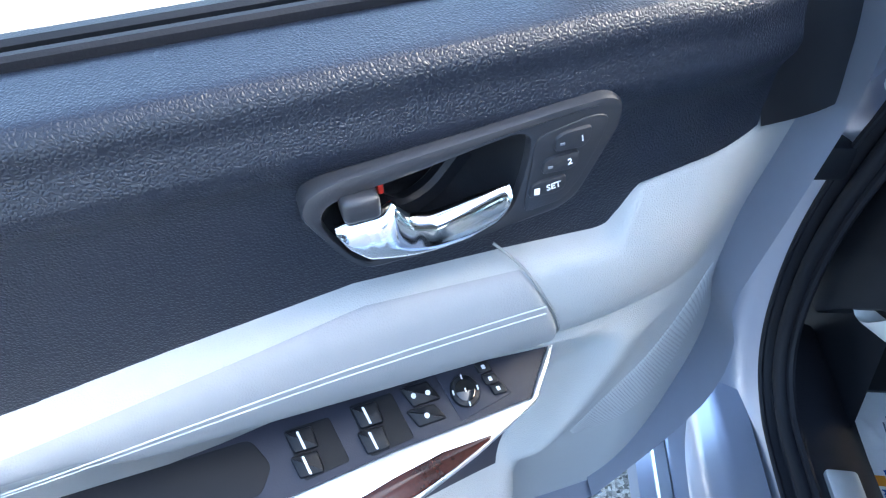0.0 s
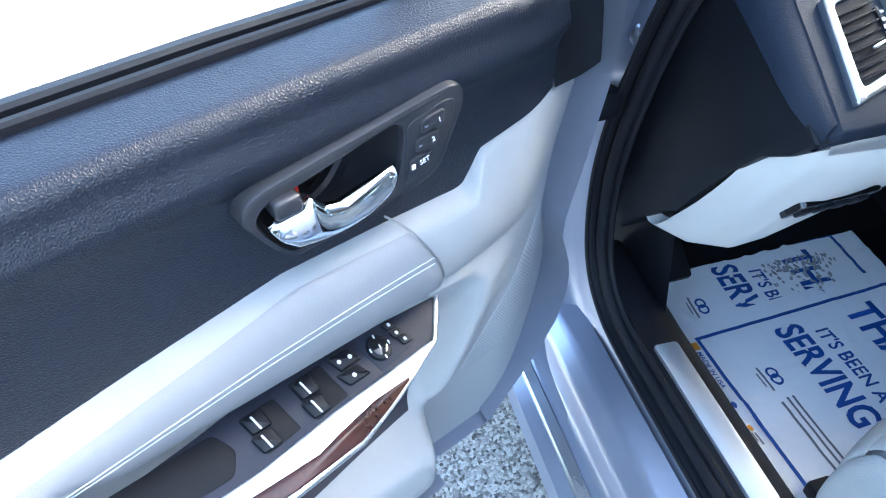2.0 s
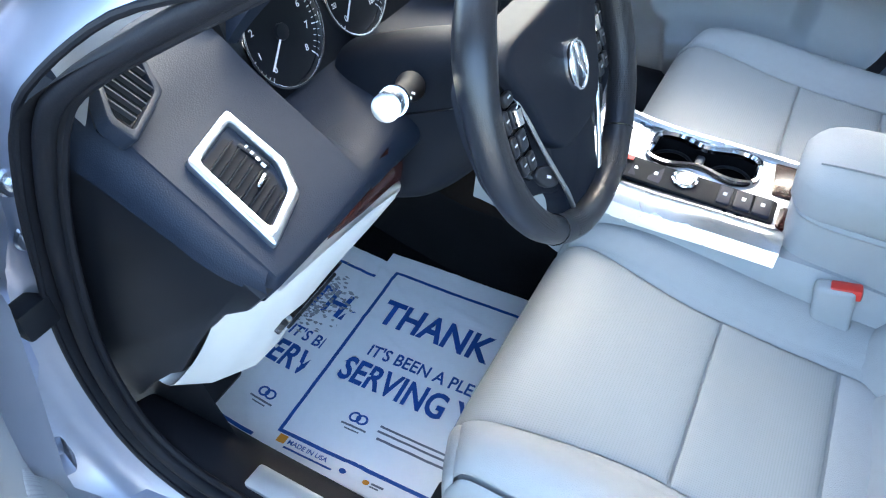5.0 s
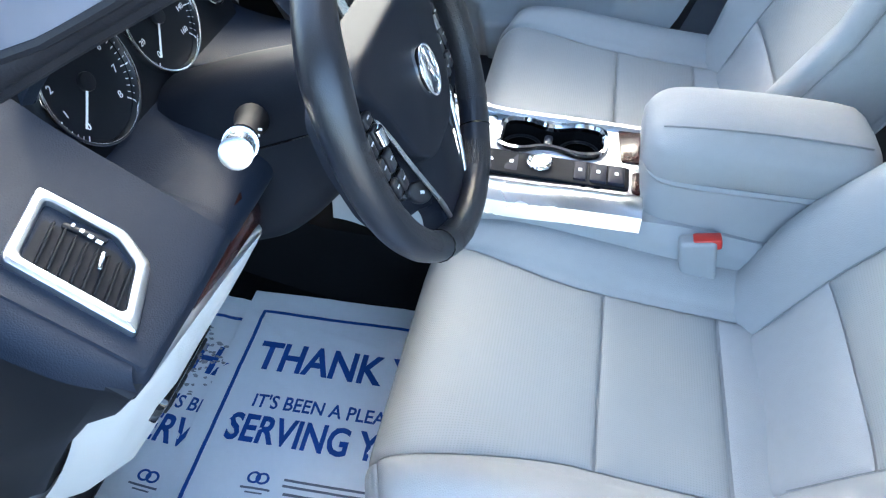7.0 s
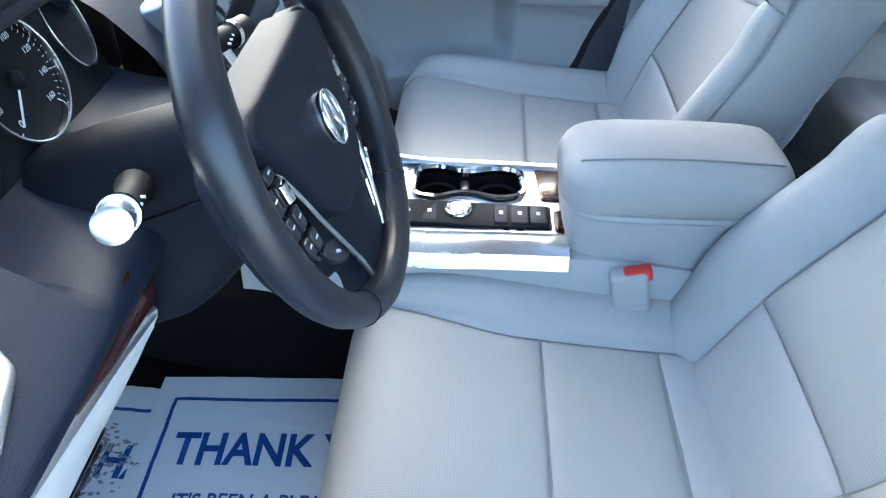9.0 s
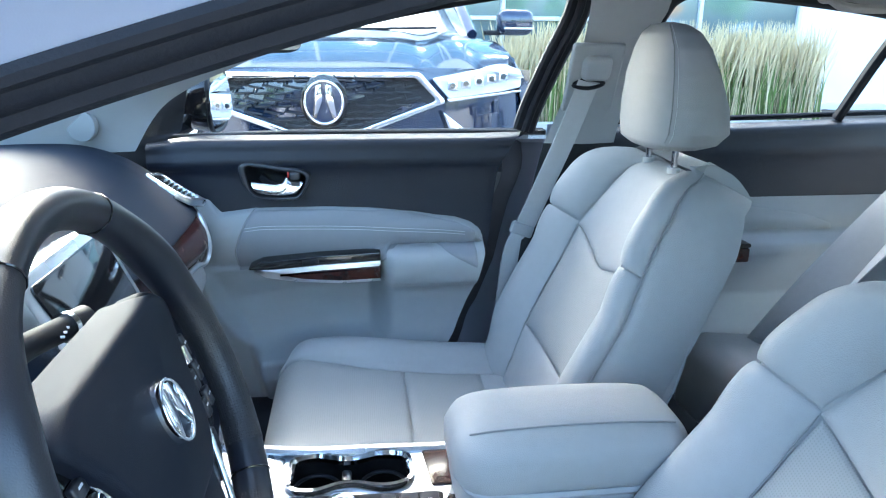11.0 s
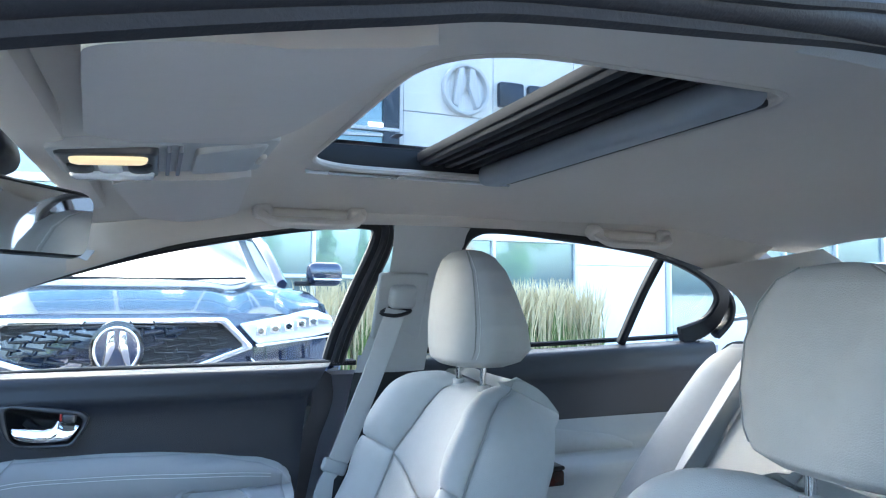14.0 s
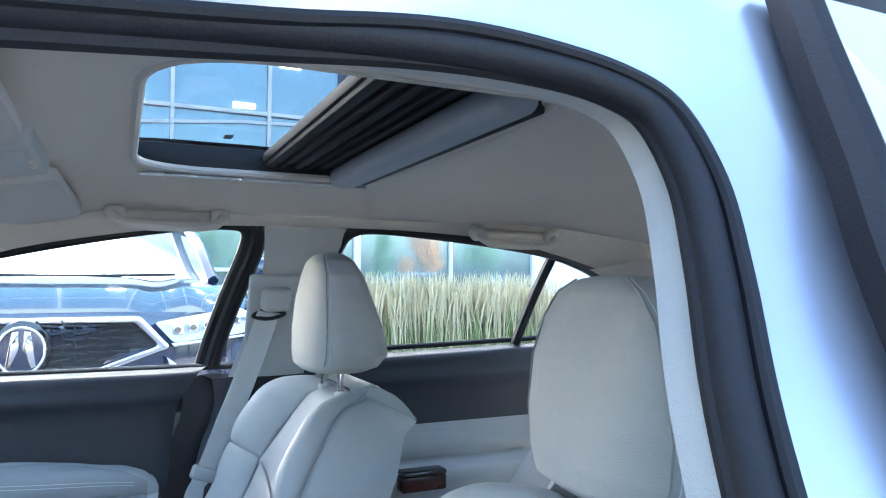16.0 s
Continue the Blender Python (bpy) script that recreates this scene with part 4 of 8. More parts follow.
    def pull(u, v):
        y = 0.5925 + 0.1082 * u
        a = 2 * math.pi * v
        t, b = lerp_list(y, high), lerp_list(y, low_)
        k = 0.5 + 0.5 * math.copysign(abs(math.sin(a)) ** 0.7, math.sin(a))
        swell = 0.0075 * math.cos(a) * math.sin(math.pi * (0.06 + 0.88 * u)) ** 0.5
        return S(0.6875 - swell + 0.006 * (k - 0.5) - 0.004 * math.sin(math.pi * u), y, b + (t - b) * k)
    part("door_handle", cap(grid(pull, 48, 22, wrap_v=True)), CHROME, d, "polished chrome pull", angle=60)
    part("handle_arm", sweep(curve_through([S(0.705, 0.622, 0.895), S(0.712, 0.636, 0.884), S(0.722, 0.66, 0.886), S(0.73, 0.685, 0.905)], 6), bar(0.012, 0.016)), BLACK, d)
    part("lock_lever", block((0.020, 0.0225, 0.0165), S(0.690, 0.6090, 0.9125), 0.004, 3), BEZEL_BLACK, d)
    part("lock_mark", block((0.004, 0.004, 0.014), S(0.701, 0.6240, 0.9140), 0.001), RED, d, "red lock mark")
    if left:
        rows = (("memory_button", [(0.7273, 0.9196), (0.7277, 0.9290), (0.7336, 0.9319), (0.7508, 0.9328), (0.7500, 0.9230), (0.7457, 0.9189)], "1"), ("memory_button", [(0.7198, 0.905), (0.7211, 0.9143), (0.7268, 0.9161), (0.7441, 0.9169), (0.7438, 0.9083), (0.7389, 0.9045)], "2"), ("memory_button", [(0.7117, 0.889), (0.7139, 0.8981), (0.7194, 0.9), (0.7369, 0.9008), (0.7362, 0.8909), (0.7295, 0.8884)], "SET"))
        for name, q, word in rows:
            b = flat(S, rounded(q, 0.003, 3), 0.70, 0.6842, name, BEZEL_BLACK, d, "", 0.0012)
            cy, cz = sum(p[0] for p in q) / 6, sum(p[1] for p in q) / 6
            m = axes(S(0.6839, cy + (0.004 if word != "SET" else -0.001), cz - 0.0022), (0, 1, 0.16), (0, -0.16, 1))
            lettering("button_marking", word, 0.0062, WHITE_MARK, b, m, bold=0.00006, lift=0.0002)
            part("button_lamp" if word != "SET" else "seat_symbol", block((0.0006, 0.003 if word != "SET" else 0.0035, 0.0015 if word != "SET" else 0.0045), S(0.6839, cy - 0.0075, cz - 0.001), 0), GREY_INK if word != "SET" else WHITE_MARK, b)
        flat(S, rounded([(0.7165, 0.931), (0.752, 0.9385), (0.763, 0.936), (0.760, 0.921), (0.748, 0.894), (0.737, 0.8795), (0.710, 0.8760), (0.711, 0.890)], 0.006, 3), 0.7, 0.6868, "button_field", BEZEL_BLACK, d, "", 0.0012)

    # padded armrest cushion over the switch panel with its stitching
    calm = lambda u, v: skin(u, v, s) - 0.0015
    fn = lambda u, v: S(calm(u, v), u, v)
    def pad(a, b):
        u = (0.135 if left else 0.215) + (0.6115 if left else 0.53) * a
        top_z = min(dark_low(u, s) - 0.002, lerp_list(u, [(0.13, 0.90), (0.692, 0.90), (0.697, 0.842), (0.715, 0.819), (0.732, 0.785), (0.742, 0.757), (0.746, 0.738), (0.7465, 0.71)]))
        low_z = lerp_list(u, [(0.13, 0.66), (0.30, 0.752), (0.40, 0.752), (0.44, 0.698), (0.72, 0.694), (0.765, 0.69)])
        return u, low_z + (max(top_z, low_z + 0.003) - low_z) * b
    panel("armrest_pad", fn, pad, PAD_DIMMED, d, "pale grey stitched pad", 60, 26, sign=1 if left else -1, puff=0.005, edge=0.01)
    for k, dz in ((0, 0.0), (1, -0.0065)):
        pts = [(0.20, 0.712), (0.30, 0.737), (0.348, 0.749), (0.443, 0.767), (0.54, 0.781), (0.62, 0.7875), (0.68, 0.7905), (0.727, 0.792)] if left else [(0.24, 0.782), (0.30, 0.788), (0.40, 0.794), (0.50, 0.800), (0.60, 0.803), (0.68, 0.804), (0.722, 0.800)]
        line = [S(calm(y, z + dz) - 0.0056, y, z + dz) for y, z in ((q.y, q.z) for q in curve_through([(0, a, b) for a, b in pts], 6))]
        part("stitching", sweep(line, ring(0.0006, 5)), THREAD, d)
    line = [S(skin(q.y, q.z, s) - 0.001, q.y, q.z) for q in curve_through([(0, 0.696, 0.842), (0, 0.716, 0.819), (0, 0.733, 0.785), (0, 0.743, 0.757), (0, 0.747, 0.738), (0, 0.745, 0.70)], 8)]
    part("pad_seam", sweep(line, ring(0.0011, 5)), PIPING, d)

    # switch panel, bright spear and wood inlay on the armrest
    if left:
        on_panel(S, [(0.690, 0.30), (0.698, 0.39), (0.711, 0.48), (0.7215, 0.54), (0.7305, 0.62), (0.7325, 0.67), (0.7315, 0.72), (0.7285, 0.757), (0.712, 0.743), (0.6905, 0.726), (0.683, 0.66), (0.677, 0.605), (0.664, 0.52), (0.659, 0.45), (0.655, 0.30)], 0.003, -0.012, "switch_panel", PANEL_SLATE, d, "black window switch panel")
    else:
        flat(S, rounded([(0.716, 0.716), (0.686, 0.731), (0.563, 0.742), (0.43, 0.747), (0.43, 0.728), (0.56, 0.722), (0.66, 0.714)], 0.002, 2), 0.70, 0.650, "switch_panel", GLOSS_BLACK, d, "gloss black switch panel", 0.002)
        flat(S, rounded([(0.708, 0.715), (0.66, 0.7145), (0.56, 0.7225), (0.43, 0.7285), (0.43, 0.680), (0.52, 0.678), (0.61, 0.684), (0.68, 0.696)], 0.004, 2), 0.70, 0.648, "spear_trim", SATIN, d, "bright satin metal spear", 0.004)
        flat(S, rounded([(0.65, 0.703), (0.58, 0.7095), (0.43, 0.7165), (0.43, 0.688), (0.52, 0.6855), (0.60, 0.692)], 0.002, 2), 0.70, 0.6445, "wood_inlay", WOOD, d, "dark red wood inlay", 0.003)
    end = 0.30
    if left:
        on_panel(S, [(0.6555, end), (0.6595, 0.45), (0.6645, 0.52), (0.6775, 0.605), (0.6835, 0.66), (0.691, 0.7265), (0.7125, 0.7435), (0.729, 0.758), (0.7285, 0.763), (0.712, 0.751), (0.688, 0.7305), (0.674, 0.70), (0.660, 0.668), (0.641, 0.614), (0.632, 0.54), (0.626, 0.45), (0.622, end)], 0.0045, -0.016, "spear_trim", SATIN, d, "bright satin metal spear", 0.002)
        on_panel(S, [(0.646, end), (0.648, 0.45), (0.652, 0.57), (0.659, 0.597), (0.668, 0.640), (0.6715, 0.684), (0.668, 0.681), (0.655, 0.647), (0.6431, 0.610), (0.636, 0.54), (0.631, 0.45), (0.628, end)], 0.0065, 0.002, "wood_inlay", WOOD, d, "dark red wood inlay", 0.002)
    if left:
        for wy, (x0, x1) in ((0.545, (0.672, 0.709)), (0.598, (0.677, 0.716))):
            well = on_panel(S, quad((x1, wy - 0.020), (x1 + 0.003, wy + 0.016), (x0 + 0.006, wy + 0.024), (x0, wy - 0.012)), 0.0036, 0.0, "switch_well", WELL_BLACK, d, "", 0.0005)
            xm = (x0 + x1) / 2
            for a, b in ((xm + 0.001, x1 - 0.002), (x0 + 0.002, xm - 0.001)):
                sw = on_panel(S, quad((b, wy - 0.019), (b + 0.001, wy + 0.002), (a + 0.001, wy + 0.004), (a, wy - 0.015)), 0.0085, 0.002, "window_switch", BLACK, d, "", 0.0022)
                on_panel(S, quad(((a + b) / 2 + 0.0065, wy - 0.0105), ((a + b) / 2 + 0.0065, wy - 0.0085), ((a + b) / 2 - 0.0065, wy - 0.0055), ((a + b) / 2 - 0.0065, wy - 0.0075), 0.0005), 0.0090, 0.008, "switch_mark", WHITE_MARK, sw, "", 0.0)
        for a, b in ((0.704, 0.720), (0.689, 0.7025)):
            sw = on_panel(S, quad((b, 0.621), (b + 0.001, 0.645), (a + 0.002, 0.652), (a, 0.628)), 0.0075, 0.002, "lock_switch", BLACK, d, "", 0.002)
            for dy in ((-0.006, 0.006) if a > 0.70 else (0.0,)):
                on_panel(S, ellipse((a + b) / 2, 0.6365 + dy, 0.0022, 0.0022, 8), 0.0079, 0.007, "switch_mark", WHITE_MARK, sw, "", 0.0)
        on_panel(S, quad((0.726, 0.653), (0.728, 0.697), (0.698, 0.712), (0.686, 0.663)), 0.0040, 0.002, "mirror_plate", PANEL_SLATE, d, "", 0.0006)
        kn = on_panel(S, ellipse(0.707, 0.673, 0.0125, 0.0125, 26), 0.0095, 0.003, "mirror_knob", BLACK, d, "round mirror control", 0.0025)
        on_panel(S, ellipse(0.707, 0.673, 0.0085, 0.0085, 20), 0.0102, 0.009, "knob_face", GLOSS_BLACK, kn, "", 0.0008)
        for dx, dy in ((0.0105, 0), (-0.0105, 0), (0, 0.0105), (0, -0.0105), (0, 0)):
            on_panel(S, quad((0.707 + dx + 0.0018, 0.673 + dy - 0.0006), (0.707 + dx + 0.0018, 0.673 + dy + 0.0006), (0.707 + dx - 0.0018, 0.673 + dy + 0.0006), (0.707 + dx - 0.0018, 0.673 + dy - 0.0006), 0.0002), 0.0106, 0.009, "knob_mark", WHITE_MARK, kn, "", 0.0)
        for x, y in ((0.7215, 0.694), (0.7115, 0.6965), (0.703, 0.7005)):
            b = on_panel(S, quad((x + 0.0045, y - 0.0065), (x + 0.0045, y + 0.0055), (x - 0.004, y + 0.0075), (x - 0.004, y - 0.0045)), 0.0075, 0.003, "mirror_button", BLACK, d, "", 0.0012)
            on_panel(S, quad((x + 0.0018, y - 0.0015), (x + 0.0018, y + 0.0015), (x - 0.0015, y + 0.002), (x - 0.0015, y - 0.001), 0.0004), 0.0079, 0.007, "button_mark", WHITE_MARK, b, "", 0.0)
        # grab cup behind the switches
        on_panel(S, rounded([(0.700, 0.36), (0.709, 0.50), (0.688, 0.512), (0.670, 0.50), (0.665, 0.36)], 0.006, 3), 0.0036, 0.0, "grab_cup", WELL_BLACK, d, "", 0.0008)
    else:
        flat(S, quad((0.60, 0.7215), (0.60, 0.7345), (0.565, 0.7375), (0.565, 0.7245)), 0.66, 0.6465, "window_switch", BLACK, d, "", 0.002)
    # pull-cup behind the spear's front end and speaker grille below
    def speaker(a, b):
        p = lerp_list(a, [(0, 0.800, 0.500), (0.2, 0.815, 0.530), (0.45, 0.855, 0.578), (0.7, 0.895, 0.620), (0.9, 0.950, 0.665), (1, 0.962, 0.668)])
        q = lerp_list(a, [(0, 0.806, 0.488), (0.2, 0.845, 0.485), (0.45, 0.895, 0.508), (0.7, 0.940, 0.560), (0.9, 0.968, 0.620), (1, 0.970, 0.655)])
        return q[0] + (p[0] - q[0]) * b, q[1] + (p[1] - q[1]) * b
    fnl = lambda u, v: S(skin(u, v, s) - 0.001, u, v)
    # dark sheet on the pull cup's face, driver's door only
    if left:
        def cup_sheet(a, b):
            z = 0.508 + 0.082 * b
            return 0.34 + (lerp_list(z, [(0.50, 0.705), (0.541, 0.733), (0.575, 0.748), (0.60, 0.752)]) - 0.34) * a, z
        panel("cup_sheet", fnl, cup_sheet, PANEL_SLATE, d, "dark sheet in the pull cup", 50, 14, sign=1, puff=0.001, edge=0.01, sink=0.0)
    panel("speaker_grille", fnl, speaker, GRILLE, d, "fine pierced speaker grille", 26, 20, sign=1 if left else -1, puff=0.002, edge=0.01, sink=0.0015)
    return d


GRILLE = dotted("pierced_grey_plastic", (0.36, 0.37, 0.38), 0.0034, 0.5, 0.5, 0.55)
driver_door = front_door(-1)
HINGE = Vector((-0.814, 1.02, 0))
driver_door.matrix_world = Matrix.Translation(HINGE) @ Matrix.Rotation(radians(-67.5), 4, "Z") @ Matrix.Translation(-HINGE)
passenger_door = front_door(1)


def rear_door():
    d = thing("rear_door", "shut rear door with charcoal and pale grey trim", "car door")
    S = Side(1)
    def low(u, v):
        y, z = -0.85 + 0.78 * u, 0.42 + 0.42 * v
        x = lerp_list(z, [(0.42, 0.70), (0.5, 0.69), (0.60, 0.70), (0.66, 0.665), (0.72, 0.635), (0.745, 0.64), (0.757, 0.688), (0.79, 0.685), (0.82, 0.70), (0.84, 0.708)])
        return S(x, y, z)
    part("lower_trim", grid(low, 20, 50), GREY_PLASTIC, d, "pale grey moulded panel", angle=60)
    def up(u, v):
        y = -0.95 + 0.88 * u
        x, z = upper(0.45, v)
        z = 0.815 + (z - 0.826) * (1.12 + 0.14 * (1 - u))
        return S(x, y, z)
    part("upper_trim", grid(up, 30, 40), DARK_SKIN, d, "charcoal grained skin", angle=70)
    part("window_slot_seal", sweep([S(0.765, -0.08, 1.012), S(0.765, -0.5, 1.022), S(0.765, -0.95, 1.035)], bar(0.012, 0.012)), RUBBER, d)
    part("door_skin", grid(lambda u, v: S(0.80 + 0.09 * math.sin(math.pi * (0.1 + 0.7 * u)), 0.02 - 1.1 * v, 1.0 - 0.7 * u), 12, 5), PAINT, d)
    top = [(-0.13, 1.02), (-0.125, 1.15), (-0.14, 1.255), (-0.17, 1.295), (-0.24, 1.305), (-0.42, 1.293), (-0.62, 1.272), (-0.75, 1.247), (-0.88, 1.20), (-0.945, 1.15), (-0.955, 1.10), (-0.93, 1.06), (-0.86, 1.035)]
    line = curve_through([S(side_x(z) + 0.035, y, z) for y, z in top], 6)
    part("window_frame", sweep(line, bar(0.05, 0.02), up=(1, 0, 0)), BLACK, d, "black window frame")
    part("quarter_bar", sweep(curve_through([S(side_x(1.03) + 0.035, -0.665, 1.02), S(side_x(1.15) + 0.035, -0.685, 1.15), S(side_x(1.26) + 0.035, -0.71, 1.262)], 5), bar(0.022, 0.024), up=(1, 0, 0)), BLACK, d)
    part("quarter_surround", sweep(curve_through([S(0.68, -0.90, 1.20), S(0.69, -0.985, 1.14), S(0.70, -0.995, 1.08), S(0.708, -0.955, 1.035)], 6), bar(0.018, 0.03), up=(1, 0, 0)), BLACK, d)
    g = part("window_glass", grid(lambda u, v: S(side_x(1.0 + 0.29 * v) + 0.045, -0.12 - (0.84 - 0.05 * v) * u, 1.0 + 0.29 * v), 8, 8), WINDOW, d)
    g.visible_shadow = False
    fn = lambda u, v: low((u + 0.85) / 0.78, (v - 0.42) / 0.42) - Vector((0.0015, 0, 0))
    panel("armrest_pad", fn, lambda a, b: (-0.66 + 0.55 * a, 0.762 + (lerp_list(a, [(0, 0.775), (0.12, 0.80), (0.4, 0.822), (1, 0.832)]) - 0.762) * b), LEATHER, d, "pale grey leather pad", 26, 14, sign=-1, puff=0.005)
    part("switch_panel", block((0.045, 0.105, 0.010), S(0.606, -0.345, 0.757), 0.004), GLOSS_BLACK, d, "gloss black switch panel")
    part("wood_inlay", block((0.040, 0.105, 0.034), S(0.606, -0.345, 0.734), 0.005), WOOD, d, "dark red wood inlay")
    return d


rear_door()


# ---- seats ----
CUSHION = [(0.0, 0.12, 0.495), (0.25, 0.30, 0.508), (0.5, 0.44, 0.524), (0.68, 0.56, 0.538), (0.78, 0.615, 0.535), (0.86, 0.645, 0.512), (0.92, 0.660, 0.47), (1.0, 0.655, 0.36)]
ACROSS = [(0.0, 0.0, 0.0), (0.5, 0.142, 0.0), (0.62, 0.172, 0.012), (0.74, 0.208, 0.028), (0.84, 0.238, 0.024), (0.92, 0.257, -0.004), (1.0, 0.264, -0.06), (1.1, 0.262, -0.14)]
BACK_ACROSS = [(0.0, 0.0, -0.004), (0.3, 0.08, 0.0), (0.5, 0.135, 0.010), (0.62, 0.17, 0.034), (0.74, 0.205, 0.054), (0.85, 0.23, 0.050), (0.93, 0.245, 0.022), (1.0, 0.25, -0.03), (1.1, 0.245, -0.09)]


def smooth_rows(rows, n=60):
    """Rows (t, a, b) resampled along a smooth curve."""
    c = curve_through(rows, 10)
    return [tuple(p) for p in c]


CUSHION_S, ACROSS_S, BACK_S = smooth_rows(CUSHION), smooth_rows(ACROSS), smooth_rows(BACK_ACROSS)


def front_seat(cx, inner, drop=0.0, label="", tilt=27):
    """A front seat; inner is the x direction of the car's middle."""
    seat = thing("front_seat", label, "car seat", group="front seats")

    def cushion(u, v):
        a = lerp_list(abs(u), ACROSS_S)
        y, z = lerp_list(min(max(v, 0), 1), CUSHION_S)
        k = 1 + 0.16 * smooth(0.45, 0.9, v) * smooth(0.3, 0.5, abs(u)) * smooth(0.75, 0.5, abs(u))
        f = 1 - 0.55 * smooth(0.55, 0.85, v) if a[1] > 0 else 1
        front = 0.03 * smooth(0.6, 1.0, abs(u)) * smooth(0.7, 0.9, v)
        return Vector((cx + math.copysign(a[0] * k, u), y - front, z + a[1] * f - drop))

    def inward(fn, u, v, sign=1):
        """A point under the padding, 7 mm below the surface."""
        e = 2e-3
        k = min(max(v, e), 1 - e) if fn is cushion else v
        n = (fn(u + e, k) - fn(u - e, k)).cross(fn(u, k + e) - fn(u, k - e)).normalized()
        p = fn(u, v) - n * sign * 0.006
        return Vector((cx + (p.x - cx) * 0.985, p.y, p.z))

    part("cushion_core", grid(lambda a, b: inward(cushion, -1.1 + 2.2 * a, b), 50, 40), LEATHER, seat)
    seam = lambda v: 0.5 + 0.07 * smooth(0.45, 0.85, v)
    panel("front_panel", cushion, lambda a, b: ((2 * a - 1) * seam(0.412 + 0.588 * b), 0.412 + 0.588 * b), LEATHER_PIERCED, seat, "pierced pale grey leather", 34, 40, sign=1)
    panel("middle_panel", cushion, lambda a, b: ((2 * a - 1) * 0.5, 0.145 + 0.26 * b), LEATHER_PIERCED, seat, "", 26, 18, sign=1)
    panel("rear_panel", cushion, lambda a, b: ((2 * a - 1) * 0.5, 0.0 + 0.138 * b), LEATHER, seat, "", 20, 10, sign=1)
    for k in (-1, 1):
        panel("bolster", cushion, lambda a, b: (k * (seam(0.86 * b) + 0.006 + (0.90 - seam(0.86 * b)) * a), 0.86 * b), LEATHER, seat, "", 24, 40, sign=1, puff=0.007, edge=0.02)
        panel("bolster_nose", cushion, lambda a, b: (k * (seam(0.87 + 0.13 * b) + 0.006 + (0.92 - seam(0.87)) * a), 0.863 + 0.137 * b), LEATHER, seat, "", 20, 14, sign=1)
        panel("side_panel", cushion, lambda a, b: (k * (0.925 + 0.175 * a), b), LEATHER, seat, "", 14, 40, sign=1)

    lean, base, size = radians(tilt), Vector((0, 0.165, 0.515 - drop)), 0.545
    up, fwd = Vector((0, -math.sin(lean), math.cos(lean))), Vector((0, math.cos(lean), math.sin(lean)))

    def back(u, v):
        a = lerp_list(abs(u), BACK_S)
        w = lerp_list(v, [(0.0, 0.96), (0.25, 1.04), (0.55, 1.02), (0.72, 0.96), (0.84, 0.90), (0.92, 0.78), (0.97, 0.62), (1.0, 0.44)])
        d = a[1] * (1.0 - 0.35 * smooth(0.0, 0.2, 0.2 - v)) if a[1] > 0 else a[1]
        d *= 1.0 if a[1] < 0 else 1.0 - 0.5 * smooth(0.86, 1.0, v) + 0.35 * math.sin(math.pi * min(1, max(0, (v - 0.5) / 0.45)))
        d += 0.012 * math.sin(math.pi * min(1, v * 1.6)) * (1 - abs(u))
        top = -0.05 * smooth(0.9, 1.02, v) ** 2
        return base + up * size * v + fwd * (d + top) + Vector((cx + math.copysign(a[0] * w, u), 0, 0))

    part("backrest_core", grid(lambda a, b: inward(back, -1.1 + 2.2 * a, -0.15 + 1.15 * b, -1), 50, 44), LEATHER, seat)
    # rear shell and its top roll
    def shell(a, b):
        u = -1.1 + 2.2 * a
        p = back(math.copysign(min(1.1, abs(u)), u), b)
        flat_d = base + up * size * b + Vector((p.x, 0, 0))
        deep = 0.10 - 0.075 * smooth(0.62, 1.1, abs(u)) * smooth(0.35, 0.85, b) - 0.030 * smooth(0.82, 1.0, b)
        return Vector((cx + (p.x - cx) * (1.0 - 0.05 * abs(math.sin(math.pi * a))), 0, 0)) + Vector((0, (flat_d - fwd * (deep + 0.015 * math.sin(math.pi * a))).y, (flat_d - fwd * deep).z))
    part("rear_shell", grid(shell, 24, 24), GREY_PLASTIC, seat)
    part("top_roll", grid(lambda a, b: back(-1.1 + 2.2 * a, 1.0).lerp(shell(a, 1.0), b) + up * 0.022 * math.sin(math.pi * b), 24, 8), LEATHER, seat)
    for k in (-1, 1):
        part("side_closing", grid(lambda a, b: back(k * 1.088, a).lerp(shell(0.0 if k < 0 else 1.0, a), b), 24, 5), LEATHER, seat)
    vee = lambda x: 0.565 + 0.075 * abs(x) ** 1.3       # lower edge of the shield
    side = lambda v: 0.47 + 0.06 * min(1, max(0, (v + 0.10) / 0.72))
    panel("lumbar_panel", back, lambda a, b: ((2 * a - 1) * side(-0.10 + 0.30 * b), -0.10 + 0.297 * b), LEATHER, seat, "", 24, 16, sign=-1, puff=0.007, edge=0.018)
    panel("lower_back_panel", back, lambda a, b: ((2 * a - 1) * side(0.20 + 0.4 * b), 0.203 + (vee(2 * a - 1) - 0.006 - 0.20) * b), LEATHER_PIERCED, seat, "pierced pale grey leather", 30, 36, sign=-1, puff=0.007, edge=0.018)
    panel("shield_panel", back, lambda a, b: ((2 * a - 1) * (0.54 - 0.10 * b), vee(2 * a - 1) + 0.003 + (0.985 - vee(2 * a - 1)) * b), LEATHER, seat, "", 30, 30, sign=-1, puff=0.009, edge=0.022)
